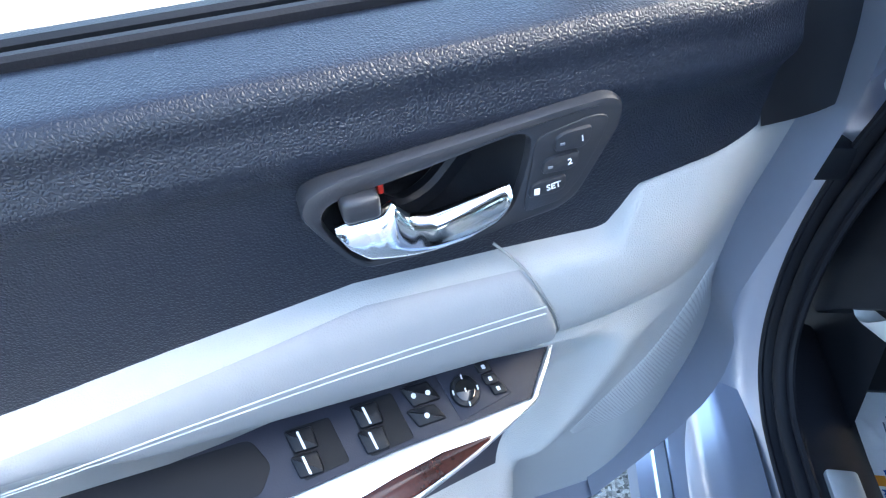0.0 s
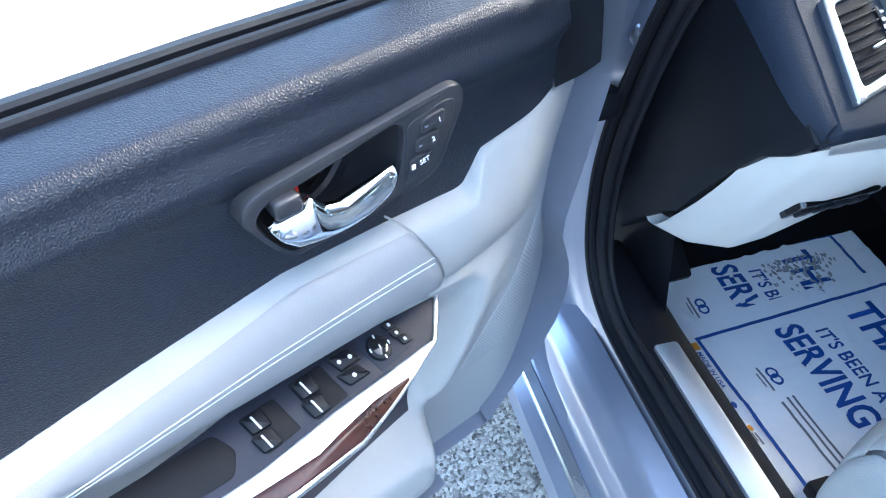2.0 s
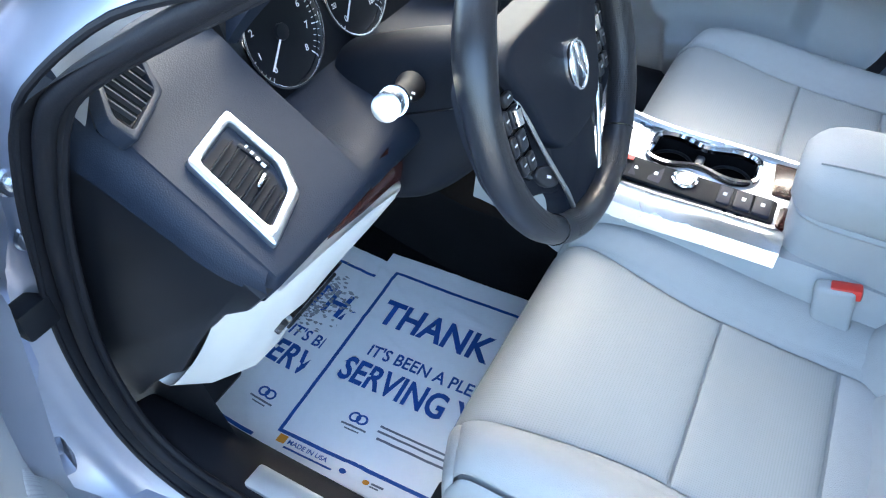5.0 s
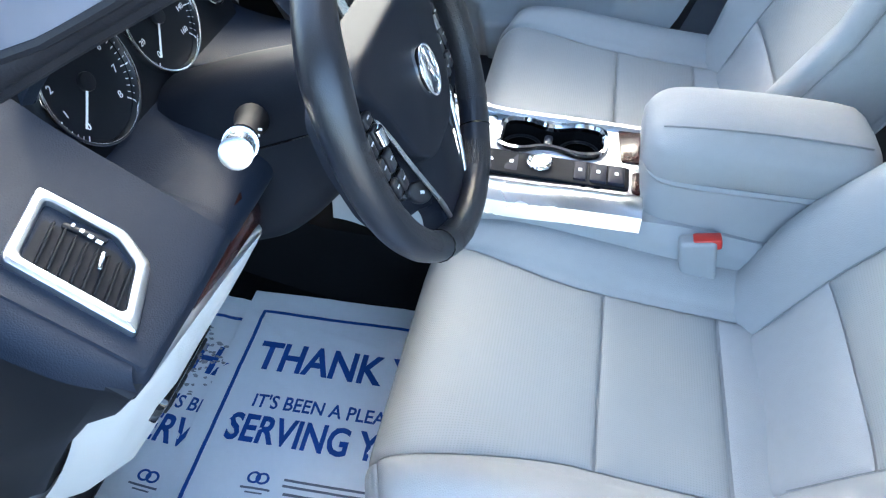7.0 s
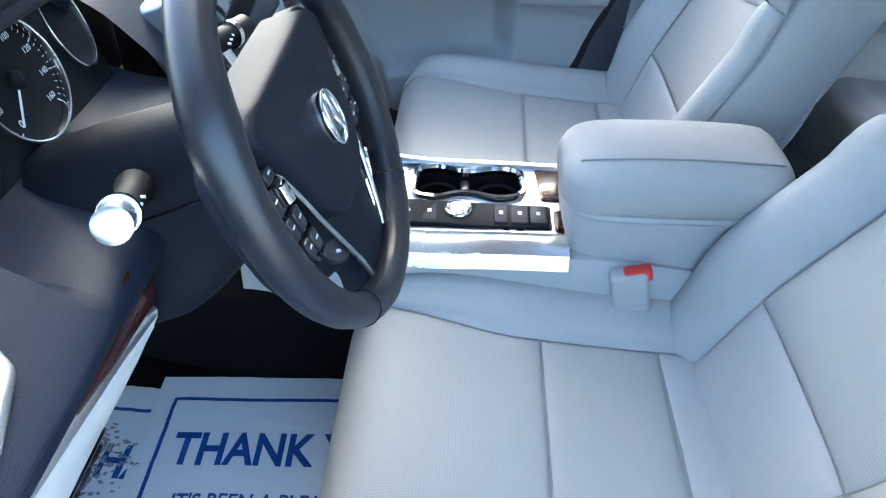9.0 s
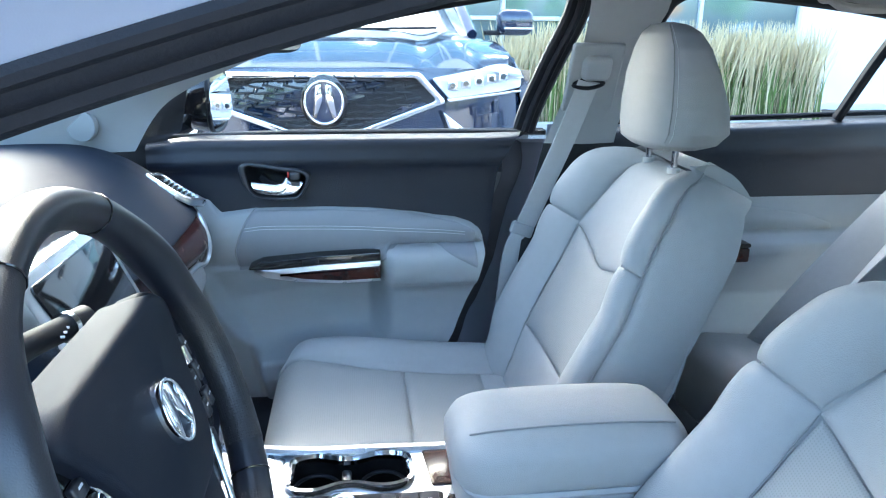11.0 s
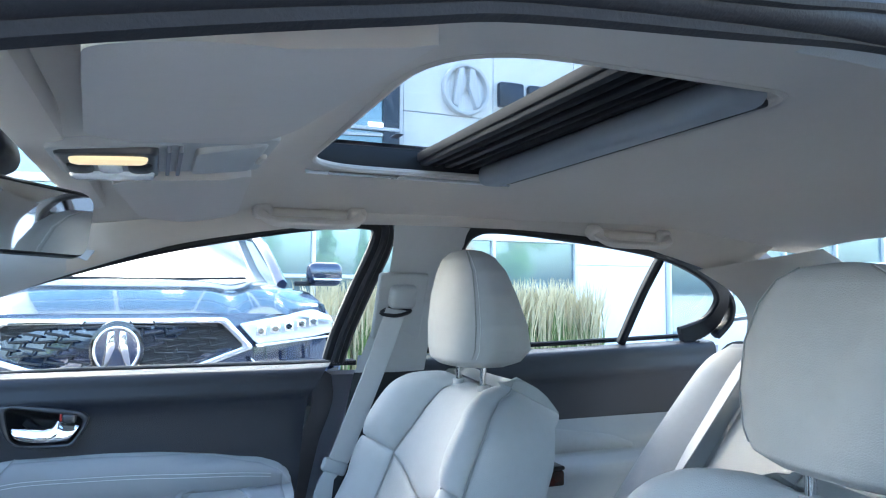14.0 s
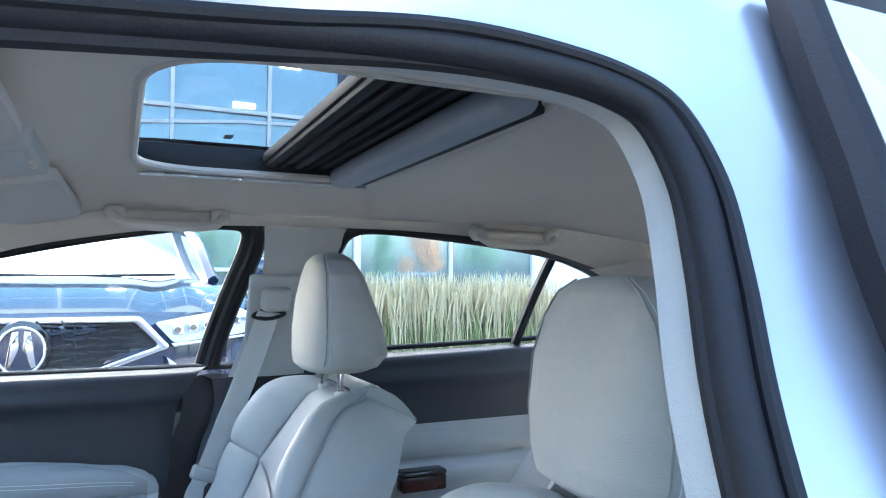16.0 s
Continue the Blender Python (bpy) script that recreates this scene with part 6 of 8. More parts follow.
for k in range(6):
    on_vent(block((0.0016, 0.042 - 0.003 * abs(k - 3), 0.007), Matrix.Translation((-0.028 + 0.0105 * k, 0.002, 0.003)), 0), "vent_slat", BEZEL_BLACK, dv, "", EP)

# centre stack with screen and keys
stack = thing("centre_stack", "satin silver centre stack with screen and keys", "centre stack")
SP = axes((0.01, 0.775, 0.865), (1, 0, 0), (0, 0.42, 0.90))
def on_stack(bm, name, mat, parent, label=""):
    bm.transform(SP)
    return part(name, bm, mat, parent, label)
on_stack(prism(rounded([(-0.125, 0.115), (0.125, 0.115), (0.105, -0.24), (-0.105, -0.24)], 0.02, 4), 0.0, -0.08, 0.006), "stack_panel", SATIN, stack)
on_stack(prism(rounded([(-0.105, 0.10), (0.105, 0.10), (0.098, 0.005), (-0.098, 0.005)], 0.008, 3), 0.003, -0.004, 0.001), "screen", GLOSS_BLACK, stack, "dark touch screen")
on_stack(prism(rounded([(-0.095, -0.015), (0.095, -0.015), (0.088, -0.12), (-0.088, -0.12)], 0.01, 3), 0.003, -0.004, 0.001), "key_field", BLACK, stack)
for r in range(3):
    for c in range(5):
        on_stack(block((0.028, 0.018, 0.006), (-0.066 + 0.033 * c, -0.034 - 0.030 * r, 0.005), 0.002), "stack_key", SATIN if r == 0 else BEZEL_BLACK, stack)
on_stack(prism(ellipse(0.0, -0.165, 0.022, 0.022, 28), 0.02, 0.0, 0.003), "stack_knob", CHROME, stack, "chrome dial")
on_stack(prism(rounded([(-0.08, -0.19), (0.08, -0.19), (0.075, -0.23), (-0.075, -0.23)], 0.006, 3), 0.002, -0.004, 0.001), "stack_tray", GLOSS_BLACK, stack)

# ---- steering ----
column = thing("steering_column", "dark grey steering column shroud with stalks", "steering column")
def shroud(u, v):
    a = 2 * math.pi * u
    c = Vector((-0.342, 0.665, 0.915)).lerp(Vector((-0.342, 0.87, 0.835)), v)
    w, h = 0.050 + (0.008 if math.sin(a) > 0 else 0.008 - 0.045 * math.sin(a)) * smooth(0.1, 0.8, v) - 0.012 * math.sin(a), 0.058 + (0.008 if math.sin(a) > 0 else 0.052) * smooth(0.0, 0.7, v)
    k = 0.7
    return c + Vector((w * math.copysign(abs(math.cos(a)) ** k, math.cos(a)), 0.37 * h * math.copysign(abs(math.sin(a)) ** k, math.sin(a)), h * math.copysign(abs(math.sin(a)) ** k, math.sin(a))))
part("shroud", cap(grid(shroud, 40, 18, wrap_u=True)), COLUMN_BLACK, column, angle=60)
part("shroud_seam", sweep([shroud(0.5, v / 12) + Vector((-0.001, 0, 0)) for v in range(13)], ring(0.0012, 5)), GLOSS_BLACK, column)
def stalk(p, q, s):
    p, q = Vector(p), Vector(q)
    st = part("stalk", sweep([p.lerp(q, t) for t in (0, 0.15, 0.3, 0.6, 0.78)], ring(0.0115, 18), scale=lambda t: 1.45 - 0.45 * smooth(0, 0.35, t)), WELL_BLACK, column)
    part("stalk_ring", sweep([p.lerp(q, 0.70), p.lerp(q, 0.76)], ring(0.0145, 20)), CHROME, st, "chrome ring")
    part("stalk_cap", sweep([p.lerp(q, t) for t in (0.76, 0.97, 0.99, 1.0)], ring(0.0128, 20), scale=lambda t: 1.0 if t < 0.7 else (0.9 if t < 0.99 else 0.72)), SATIN if s < 0 else BLACK, st, "bright end cap" if s < 0 else "")
    for k in range(3):
        part("stalk_mark", block((0.0012, 0.0035, 0.002), p.lerp(q, 0.52) + Vector((0.006 * (k - 1), -0.0125, 0.002 * k)), 0), WHITE_MARK, st)
stalk((-0.400, 0.776, 0.906), (-0.538, 0.716, 0.977), -1)
stalk((-0.262, 0.765, 0.958), (-0.165, 0.738, 0.950), 1)

wheel = thing("steering_wheel", "black leather-wrapped steering wheel with bright trim", "steering wheel")
TILT_W = radians(20.97)
WP = axes((-0.3416, 0.6313, 0.9398), (1, 0, 0), (0, math.sin(TILT_W), math.cos(TILT_W)))   # its z points at the driver
R_RIM = 0.1655
rim_pts = [Vector((R_RIM * math.cos(2 * math.pi * k / 90), R_RIM * math.sin(2 * math.pi * k / 90), 0)) for k in range(90)]
def rim_scale(t):
    a = 360 * t
    grip = math.exp(-((a - 150) / 14) ** 2) + math.exp(-((a - 30) / 14) ** 2)
    return 1.0 + 0.14 * grip
def on_wheel(bm, name, mat, parent, label="", angle=50):
    bm.transform(WP)
    bmesh.ops.recalc_face_normals(bm, faces=bm.faces)
    return part(name, bm, mat, parent, label, angle=angle)
SOFT_BLACK = material("soft_black_moulding", (0.007, 0.0095, 0.017), 0.58, spec=0.22, grain=0.15, grain_scale=700, cells=True, vary=0.1)
LEATHER_BLACK = material("black_wheel_leather", (0.010, 0.0115, 0.017), 0.34, grain=0.08, grain_scale=520, cells=True, vary=0.15, spec=0.6)
LEATHER_BLACK_PIERCED = dotted("pierced_black_leather", (0.020, 0.020, 0.024), 0.0030, 0.42, 0.8, 0.3)
bm = bmesh.new()
rings = []
for i, p in enumerate(rim_pts):
    out = p.normalized()
    s = rim_scale(i / 90)
    rings.append([bm.verts.new(p + out * 0.0155 * s * math.cos(2 * math.pi * j / 16) + Vector((0, 0, 0.0175 * s * math.sin(2 * math.pi * j / 16)))) for j in range(16)])
for i in range(90):
    for j in range(16):
        bm.faces.new([rings[i][j], rings[i][(j + 1) % 16], rings[(i + 1) % 90][(j + 1) % 16], rings[(i + 1) % 90][j]])
rim_ob = on_wheel(bm, "rim", LEATHER_BLACK, wheel, "smooth black leather rim", 70)
for a in (62, 118, 232, 308):
    c = Vector((R_RIM * math.cos(radians(a)), R_RIM * math.sin(radians(a)), 0))
    o = c.normalized()
    loop_pts = [c + o * 0.0158 * math.cos(2 * math.pi * j / 16) + Vector((0, 0, 0.0178 * math.sin(2 * math.pi * j / 16))) for j in range(16)]
    on_wheel(sweep(loop_pts, ring(0.0009, 5), True, up=(o.y, -o.x, 0)), "rim_seam", GLOSS_BLACK, rim_ob)
for a0, a1 in ((318, 372), (168, 222), (240, 252), (288, 300)):
    bm = grid(lambda u, v: (lambda a, b: Vector(((R_RIM + 0.0159 * math.cos(b)) * math.cos(a), (R_RIM + 0.0159 * math.cos(b)) * math.sin(a), 0.0179 * math.sin(b))))(radians(a0 + (a1 - a0) * u), math.pi * (0.35 + 0.95 * v)), 24, 14, uv=(0.16, 0.06))
    on_wheel(bm, "rim_grip", LEATHER_BLACK_PIERCED, rim_ob, "pierced leather grip")
# hub pad: rounded shield with a crowned face
HUB = rounded([(-0.100, 0.070), (0.100, 0.070), (0.125, 0.055), (0.092, 0.004), (0.078, -0.045), (0.045, -0.076), (-0.045, -0.076), (-0.078, -0.045), (-0.092, 0.004), (-0.125, 0.055)], 0.022, 5)
def hub(u, v):
    k = u * len(HUB)
    i = int(k) % len(HUB)
    p, q = Vector(HUB[i]), Vector(HUB[(i + 1) % len(HUB)])
    e = p.lerp(q, k - int(k))
    w = min(1, v * 3.2)
    k = smooth(0.2, 0.55, v)
    e = e * (1 - k) + e.normalized() * 0.085 * k
    r = 1 - 0.06 * w - 0.94 * smooth(0.25, 1, v) if v > 0.25 else 1 - 0.06 * w
    return Vector((e.x * r, e.y * r, -0.040 + 0.046 * (1 - (1 - w) ** 2) + 0.010 * smooth(0.25, 1, v)))
on_wheel(grid(hub, len(HUB), 26, wrap_u=True), "hub_pad", SOFT_BLACK, wheel, "soft black hub pad", 60)
# side spokes with their switches, and the broad lower spoke
for s in (-1, 1):
    pod = [(0.070, 0.062), (0.120, 0.066), (0.148, 0.050), (0.155, 0.010), (0.150, -0.045), (0.134, -0.082), (0.108, -0.088), (0.078, -0.102), (0.055, -0.118), (0.038, -0.112), (0.050, -0.060), (0.070, 0.0)]
    sp = on_wheel(prism(rounded([(s * x, y) for x, y in pod], 0.010, 4), -0.010, -0.034, 0.006), "spoke", SOFT_BLACK, wheel)
    face = [(0.100, 0.040), (0.128, 0.038), (0.134, 0.0), (0.128, -0.045), (0.104, -0.072), (0.084, -0.066), (0.088, -0.02)]
    on_wheel(prism(rounded([(s * x, y) for x, y in face], 0.008, 3), -0.007, -0.02, 0.002), "switch_field", GLOSS_BLACK, sp)
    for bx, by, w, h in ((0.109, 0.022, 0.016, 0.012), (0.122, 0.004, 0.009, 0.022), (0.105, 0.002, 0.015, 0.020), (0.121, -0.022, 0.010, 0.020), (0.104, -0.024, 0.014, 0.020), (0.115, -0.047, 0.012, 0.018), (0.099, -0.050, 0.012, 0.018)):
        on_wheel(block((w, h, 0.006), (s * bx, by, -0.005), 0.002), "spoke_button", BEZEL_BLACK, sp)
        if (bx, by) != (0.105, 0.002):
            on_wheel(block((0.0055, 0.0016, 0.0006), (s * bx, by + 0.002, -0.0018), 0), "button_mark", WHITE_MARK, sp)
    on_wheel(sweep([(s * 0.105, -0.006, -0.003), (s * 0.105, 0.010, -0.003)], ring(0.0065, 12)), "spoke_roller", CHROME, sp, "chrome roller")
    on_wheel(prism([(s * (0.075 + 0.026 * math.cos(t) * 0.78 + 0.011 * math.sin(t) * 0.62), -0.084 + 0.026 * math.cos(t) * 0.62 - 0.011 * math.sin(t) * 0.78) for t in (2 * math.pi * k / 24 for k in range(24))], -0.005, -0.02, 0.002), "lower_button", BEZEL_BLACK, sp)
    on_wheel(block((0.009, 0.003, 0.0006), Matrix.Translation((s * 0.075, -0.084, -0.0046)) @ pose(0, 0, 0, 0, 0, s * 38), 0), "button_mark", WHITE_MARK, sp)
    on_wheel(sweep(curve_through([(s * 0.094, 0.016, -0.006), (s * 0.085, -0.018, -0.003), (s * 0.077, -0.050, -0.002), (s * 0.064, -0.085, -0.002), (s * 0.050, -0.120, -0.003), (s * 0.040, -0.150, -0.006)], 7), bar(0.0065, 0.005, 0.4), up=(0, 0, 1)), "spoke_trim", SATIN, wheel, "satin bright strip")
on_wheel(prism(rounded([(-0.058, -0.050), (0.058, -0.050), (0.056, -0.105), (0.044, -0.134), (0.058, -0.158), (-0.058, -0.158), (-0.044, -0.134), (-0.056, -0.105)], 0.008, 3), -0.006, -0.034, 0.005), "lower_spoke", SOFT_BLACK, wheel)
on_wheel(frame_prism(ellipse(0, 0, 0.0215, 0.026, 30), ellipse(0, 0, 0.0185, 0.023, 30), 0.0200, 0.010, 0.001), "badge_ring", CHROME, wheel, "chrome badge ring")
for s in (-1, 1):
    on_wheel(prism([(s * 0.004, 0.021), (s * 0.009, 0.020), (s * 0.0145, -0.016), (s * 0.011, -0.018), (s * 0.002, 0.002)], 0.0195, 0.010, 0.001), "badge_bar", CHROME, wheel)

# ---- centre console ----
console = thing("centre_console", "pale grey centre console with cup holders and bright rails", "centre console")
bm = grid(lambda u, v: (lambda a: Vector((a[0], 0.10 + 0.72 * v, a[1] - (0.02 * smooth(0.3, 0.0, v) if a[1] > 0.5 else 0) + (0.05 if a[1] > 0.55 else 0.085) * smooth(0.65, 1.0, v))))(lerp_list(u * 7, [(0, -0.142, 0.46), (1, -0.13, 0.52), (2, -0.118, 0.565), (3, -0.104, 0.590), (4, 0.118, 0.590), (5, 0.132, 0.565), (6, 0.142, 0.52), (7, 0.15, 0.46)])), 64, 60)
bmesh.ops.delete(bm, geom=[f for f in bm.faces if 0.012 < f.calc_center_median().x < 0.108 and 0.405 < f.calc_center_median().y < 0.595], context="FACES")
part("console_body", bm, GREY_PLASTIC, console, angle=60)
part("tunnel_carpet", grid(lambda u, v: Vector((lerp_list(u * 3, [(0, -0.072), (1, -0.088), (2, 0.100), (3, 0.086)]), -0.3 + 1.6 * v, lerp_list(u * 3, [(0, 0.25), (1, 0.46), (2, 0.46), (3, 0.25)]) + 0.1 * smooth(0.8, 1.3, -0.3 + 1.6 * v))), 13, 12), CARPET, console, "black carpet on the tunnel")
CZ = 0.597
def top_plate(outline, z1, z0, name, mat, label="", bevel=0.001, parent=None):
    bm = prism(outline, z1, z0, bevel)
    for v in bm.verts:
        v.co.z += 0.05 * smooth(0.57, 0.82, v.co.y)
    return part(name, bm, mat, parent or console, label)
for nm, o in (("console_top", [(-0.100, 0.355), (0.004, 0.355), (0.004, 0.60), (-0.105, 0.60)]), ("console_top", [(-0.105, 0.60), (0.120, 0.60), (0.110, 0.78), (-0.100, 0.78)]), ("console_top", [(0.004, 0.353), (0.116, 0.352), (0.117, 0.398), (0.004, 0.398)])):
    top_plate(o, CZ + 0.003, CZ - 0.01, nm, PLATE_METAL, "satin metal console plate", 0.0)
rail = part("left_rail", sweep(curve_through([(-0.086, 0.352, 0.602), (-0.088, 0.45, 0.604), (-0.092, 0.60, 0.608), (-0.092, 0.78, 0.65)], 6), [(0.020, -0.024), (0.022, 0.002), (0.012, 0.008), (-0.010, 0.006), (-0.024, -0.002), (-0.032, -0.024)]), SATIN, console, "satin metal rail")
part("right_rail", sweep(curve_through([(0.112, 0.350, 0.601), (0.114, 0.45, 0.603), (0.116, 0.60, 0.608), (0.108, 0.78, 0.65)], 6), bar(0.018, 0.012, 0.4)), SATIN, console)
cup = [(x, y) for x, y in rounded([(0.022, 0.585), (0.098, 0.585), (0.106, 0.545), (0.088, 0.505), (0.104, 0.45), (0.094, 0.412), (0.028, 0.412), (0.016, 0.45), (0.034, 0.505), (0.014, 0.55)], 0.028, 5)]
def to_box(x, y):
    """The point of the plate's edge beyond (x, y), seen from the middle of the wells."""
    dx, dy = x - 0.06, y - 0.499
    k = min((0.058 if dx > 0 else 0.056) / max(abs(dx), 1e-6), 0.101 / max(abs(dy), 1e-6))
    return 0.06 + dx * k, 0.499 + dy * k
part("cup_plate", frame_prism([to_box(x, y) for x, y in cup], cup, CZ + 0.003, CZ - 0.01), PLATE_METAL, console)
part("cup_holder_rim", sweep([(x, y, CZ + 0.006) for x, y in cup], [(0.005, -0.006), (0.006, 0.002), (0.002, 0.007), (-0.003, 0.006), (-0.006, -0.004)], True), CHROME, console, "chrome cup holder rim")
part("cup_holder_well", grid(lambda u, v: Vector((0.06 + (cup[round(u * len(cup)) % len(cup)][0] - 0.06) * (1 - 0.12 * v if v < 0.95 else 0.02), 0.499 + (cup[round(u * len(cup)) % len(cup)][1] - 0.499) * (1 - 0.06 * v if v < 0.95 else 0.02), CZ + 0.004 - 0.075 * min(v, 0.95))), len(cup) + 1, 12), CARPET, console, "deep black cup wells")
for cy in (0.452, 0.548):
    part("cup_ring", sweep([(0.06 + 0.034 * math.cos(2 * math.pi * k / 24), cy + 0.034 * math.sin(2 * math.pi * k / 24), CZ - 0.02) for k in range(24)], ring(0.003, 6), True), BLACK, console)
part("cup_bridge", block((0.05, 0.014, 0.012), (0.061, 0.505, CZ - 0.012), 0.004), BEZEL_BLACK, console)
top_plate(rounded([(-0.052, 0.372), (0.004, 0.372), (0.004, 0.64), (-0.052, 0.64)], 0.006, 3), CZ + 0.006, CZ, "key_strip", WELL_BLACK)
for y, w in ((0.392, 0.026), (0.420, 0.026), (0.448, 0.020), (0.556, 0.022), (0.588, 0.018), (0.612, 0.020)):
    k = top_plate(rounded([(-0.046, y - w / 2), (-0.002, y - w / 2), (-0.002, y + w / 2), (-0.046, y + w / 2)], 0.003, 2), CZ + 0.012, CZ + 0.002, "console_key", PANEL_SLATE, "", 0.002)
    top_plate(rounded([(-0.027, y - 0.003), (-0.019, y - 0.003), (-0.019, y + 0.003), (-0.027, y + 0.003)], 0.001, 2), CZ + 0.0124, CZ + 0.011, "key_mark", WHITE_MARK, "", 0.0, k)
part("start_ring", sweep([(-0.018 + 0.018 * math.cos(2 * math.pi * k / 28), 0.512 + 0.018 * math.sin(2 * math.pi * k / 28), CZ + 0.013) for k in range(28)], ring(0.0035, 8), True), CHROME, console, "chrome ring round the drive key")
part("drive_key", prism(ellipse(-0.018, 0.512, 0.014, 0.014, 24), CZ + 0.016, CZ + 0.004, 0.003), SATIN, console)
part("red_mark", block((0.010, 0.012, 0.002), (-0.010, 0.603, CZ + 0.0185), 0), RED, console)
top_plate(rounded([(0.020, 0.352), (0.104, 0.352), (0.104, 0.392), (0.020, 0.385)], 0.004, 2), CZ + 0.006, CZ, "wood_inlay", WOOD, "dark wood inlay")
top_plate(rounded([(-0.060, 0.352), (-0.006, 0.352), (-0.010, 0.368), (-0.056, 0.368)], 0.006, 2), CZ + 0.008, CZ, "wood_inlay", WOOD, "dark wood inlay")
# shift of the seam between rail and body, then the padded lid
def lid(u, v):
    a = 2 * math.pi * u
    c, s = math.cos(a), math.sin(a)
    x = -0.006 + 0.090 * math.copysign(abs(c) ** 0.45, c) * (1 - 0.22 * max(0, s) ** 1.5)
    z = 0.683 + 0.044 * math.copysign(abs(s) ** 0.5, s)
    e = lerp_list(v, [(0, 0.55), (0.05, 0.85), (0.12, 0.97), (0.2, 1.0), (0.85, 1.0), (0.95, 0.95), (1, 0.6)])
    y = 0.366 - 0.315 * v
    return Vector((-0.006 + (x + 0.006) * e, y, 0.683 + (z - 0.683) * e + 0.006 * math.sin(math.pi * v)))
part("armrest_lid", cap(grid(lid, 44, 30, wrap_u=True)), LEATHER, console, "padded pale grey armrest lid", angle=70)
part("lid_seam", sweep([lid(0.315, t / 30) + Vector((-0.001, 0, 0.001)) for t in range(2, 29)], ring(0.0014, 5)), PIPING, console)
def bin_(u, v):
    a = 2 * math.pi * u
    c, s = math.cos(a), math.sin(a)
    k = 0.35
    return Vector((0.006 + (0.098 + 0.03 * (1 - v)) * math.copysign(abs(c) ** k, c), 0.205 + (0.150 + 0.015 * (1 - v)) * math.copysign(abs(s) ** k, s), 0.26 + 0.395 * v))
part("armrest_bin", cap(grid(bin_, 44, 14, wrap_u=True)), GREY_PLASTIC, console, angle=60)
part("bin_lip", sweep([bin_(t / 44, 1.0) + Vector((0, 0, 0.001)) for t in range(44)], ring(0.006, 6), True), GREY_PLASTIC, console)


# ---- paper mats on the floor ----
def paper_mat(m, label, seed, wide=0.60):
    """A printed paper mat: its x runs along the words, its y up the page."""
    ob = thing("paper_floor_mat", label, "floor mat", group="paper floor mats")
    h = 0.495
    rnd = random.Random(seed)
    folds = [(rnd.uniform(0, wide), rnd.uniform(0, h), rnd.uniform(0, 3.1), rnd.uniform(0.003, 0.009)) for _ in range(34)]

    def lift(x, y):
        z = 0.002 * noise.noise((x * 9 + seed, y * 9, 0)) + 0.0012 * noise.noise((x * 30, y * 30, seed))
        for fx, fy, a, k in folds:
            d = (x - fx) * math.cos(a) + (y - fy) * math.sin(a)
            l = -(x - fx) * math.sin(a) + (y - fy) * math.cos(a)
            z += 0.35 * k * math.exp(-(d / 0.006) ** 2) * math.exp(-(l / 0.07) ** 2)
        z += 0.010 * smooth(0.03, 0.0, y) * (0.5 + 0.5 * math.sin(x * 9))
        return z + 0.004

    def draped(bm, z=0.0007, name="", mat=None, label=""):
        for v in bm.verts:
            v.co.z += lift(v.co.x, v.co.y) + z
        bm.transform(m)
        return part(name, bm, mat, ob, label)

    draped(thicken(grid(lambda u, v: Vector((wide * u, h * v, 0)), 90, 80), 0.0008), 0.0, "sheet", PAPER, "white crumpled paper")

    def stripe(x0, y0, x1, y1, w, name="printed_line", mat=INK):
        n = max(2, int(max(abs(x1 - x0), abs(y1 - y0)) / 0.008))
        a, b = Vector((x0, y0, 0)), Vector((x1, y1, 0))
        d = (b - a).normalized()
        s = Vector((-d.y, d.x, 0)) * w / 2
        draped(grid(lambda u, v: a.lerp(b, u) + s * (2 * v - 1), n, 2), 0.0013, name, mat)

    for q in ((0.036, 0.445, wide, 0.445), (0.036, 0.041, 0.036, 0.448), (0.033, 0.041, wide, 0.041)):
        stripe(*q, 0.0065)

    def words(text, x, y, size, squeeze=0.9, mat=INK, bold=0.0):
        t = lettering("printed_line", text, size, mat, ob, Matrix.Translation((x, y, 0)), squeeze=squeeze, lift=0.0, bold=bold)
        for v in t.data.vertices:
            v.co.z = lift(v.co.x, v.co.y) + 0.0016
        t.data.transform(m)

    words("THANK YOU", 0.060, 0.318, 0.083, 0.80, bold=0.0022)
    words("IT'S BEEN A PLEASURE", 0.084, 0.241, 0.036, 0.86, bold=0.0006)
    words("SERVING YOU", 0.060, 0.176, 0.070, 0.76, bold=0.0018)
    words("MADE IN USA", 0.062, 0.0235, 0.0125, 1.0, bold=0.0002)
    stripe(0.062, 0.015, 0.155, 0.015, 0.004, "printed_bar")
    stripe(0.042, 0.028, 0.058, 0.028, 0.016, "printed_patch", ORANGE)
    for k in range(4):
        stripe(0.042, 0.0215 + 0.0042 * k, 0.058, 0.0215 + 0.0042 * k, 0.0014, "printed_bar", WHITE_MARK)
    for y, x0, x1, w in ((0.121, 0.185, 0.33, 0.004), (0.111, 0.185, 0.335, 0.004), (0.098, 0.19, 0.33, 0.0045)):
        stripe(x0, y, x1, y, w, "printed_bar", GREY_INK)
    for cx in (0.137, 0.151):
        draped(frame_prism(ellipse(cx, 0.117, 0.011, 0.010, 24), ellipse(cx, 0.117, 0.007, 0.0065, 24), 0.0003, 0.0), 0.0012, "printed_ring", INK)
    stripe(0.120, 0.100, 0.168, 0.100, 0.0035, "printed_bar", GREY_INK)
    stripe(0.130, 0.093, 0.158, 0.093, 0.0025, "printed_bar", GREY_INK)
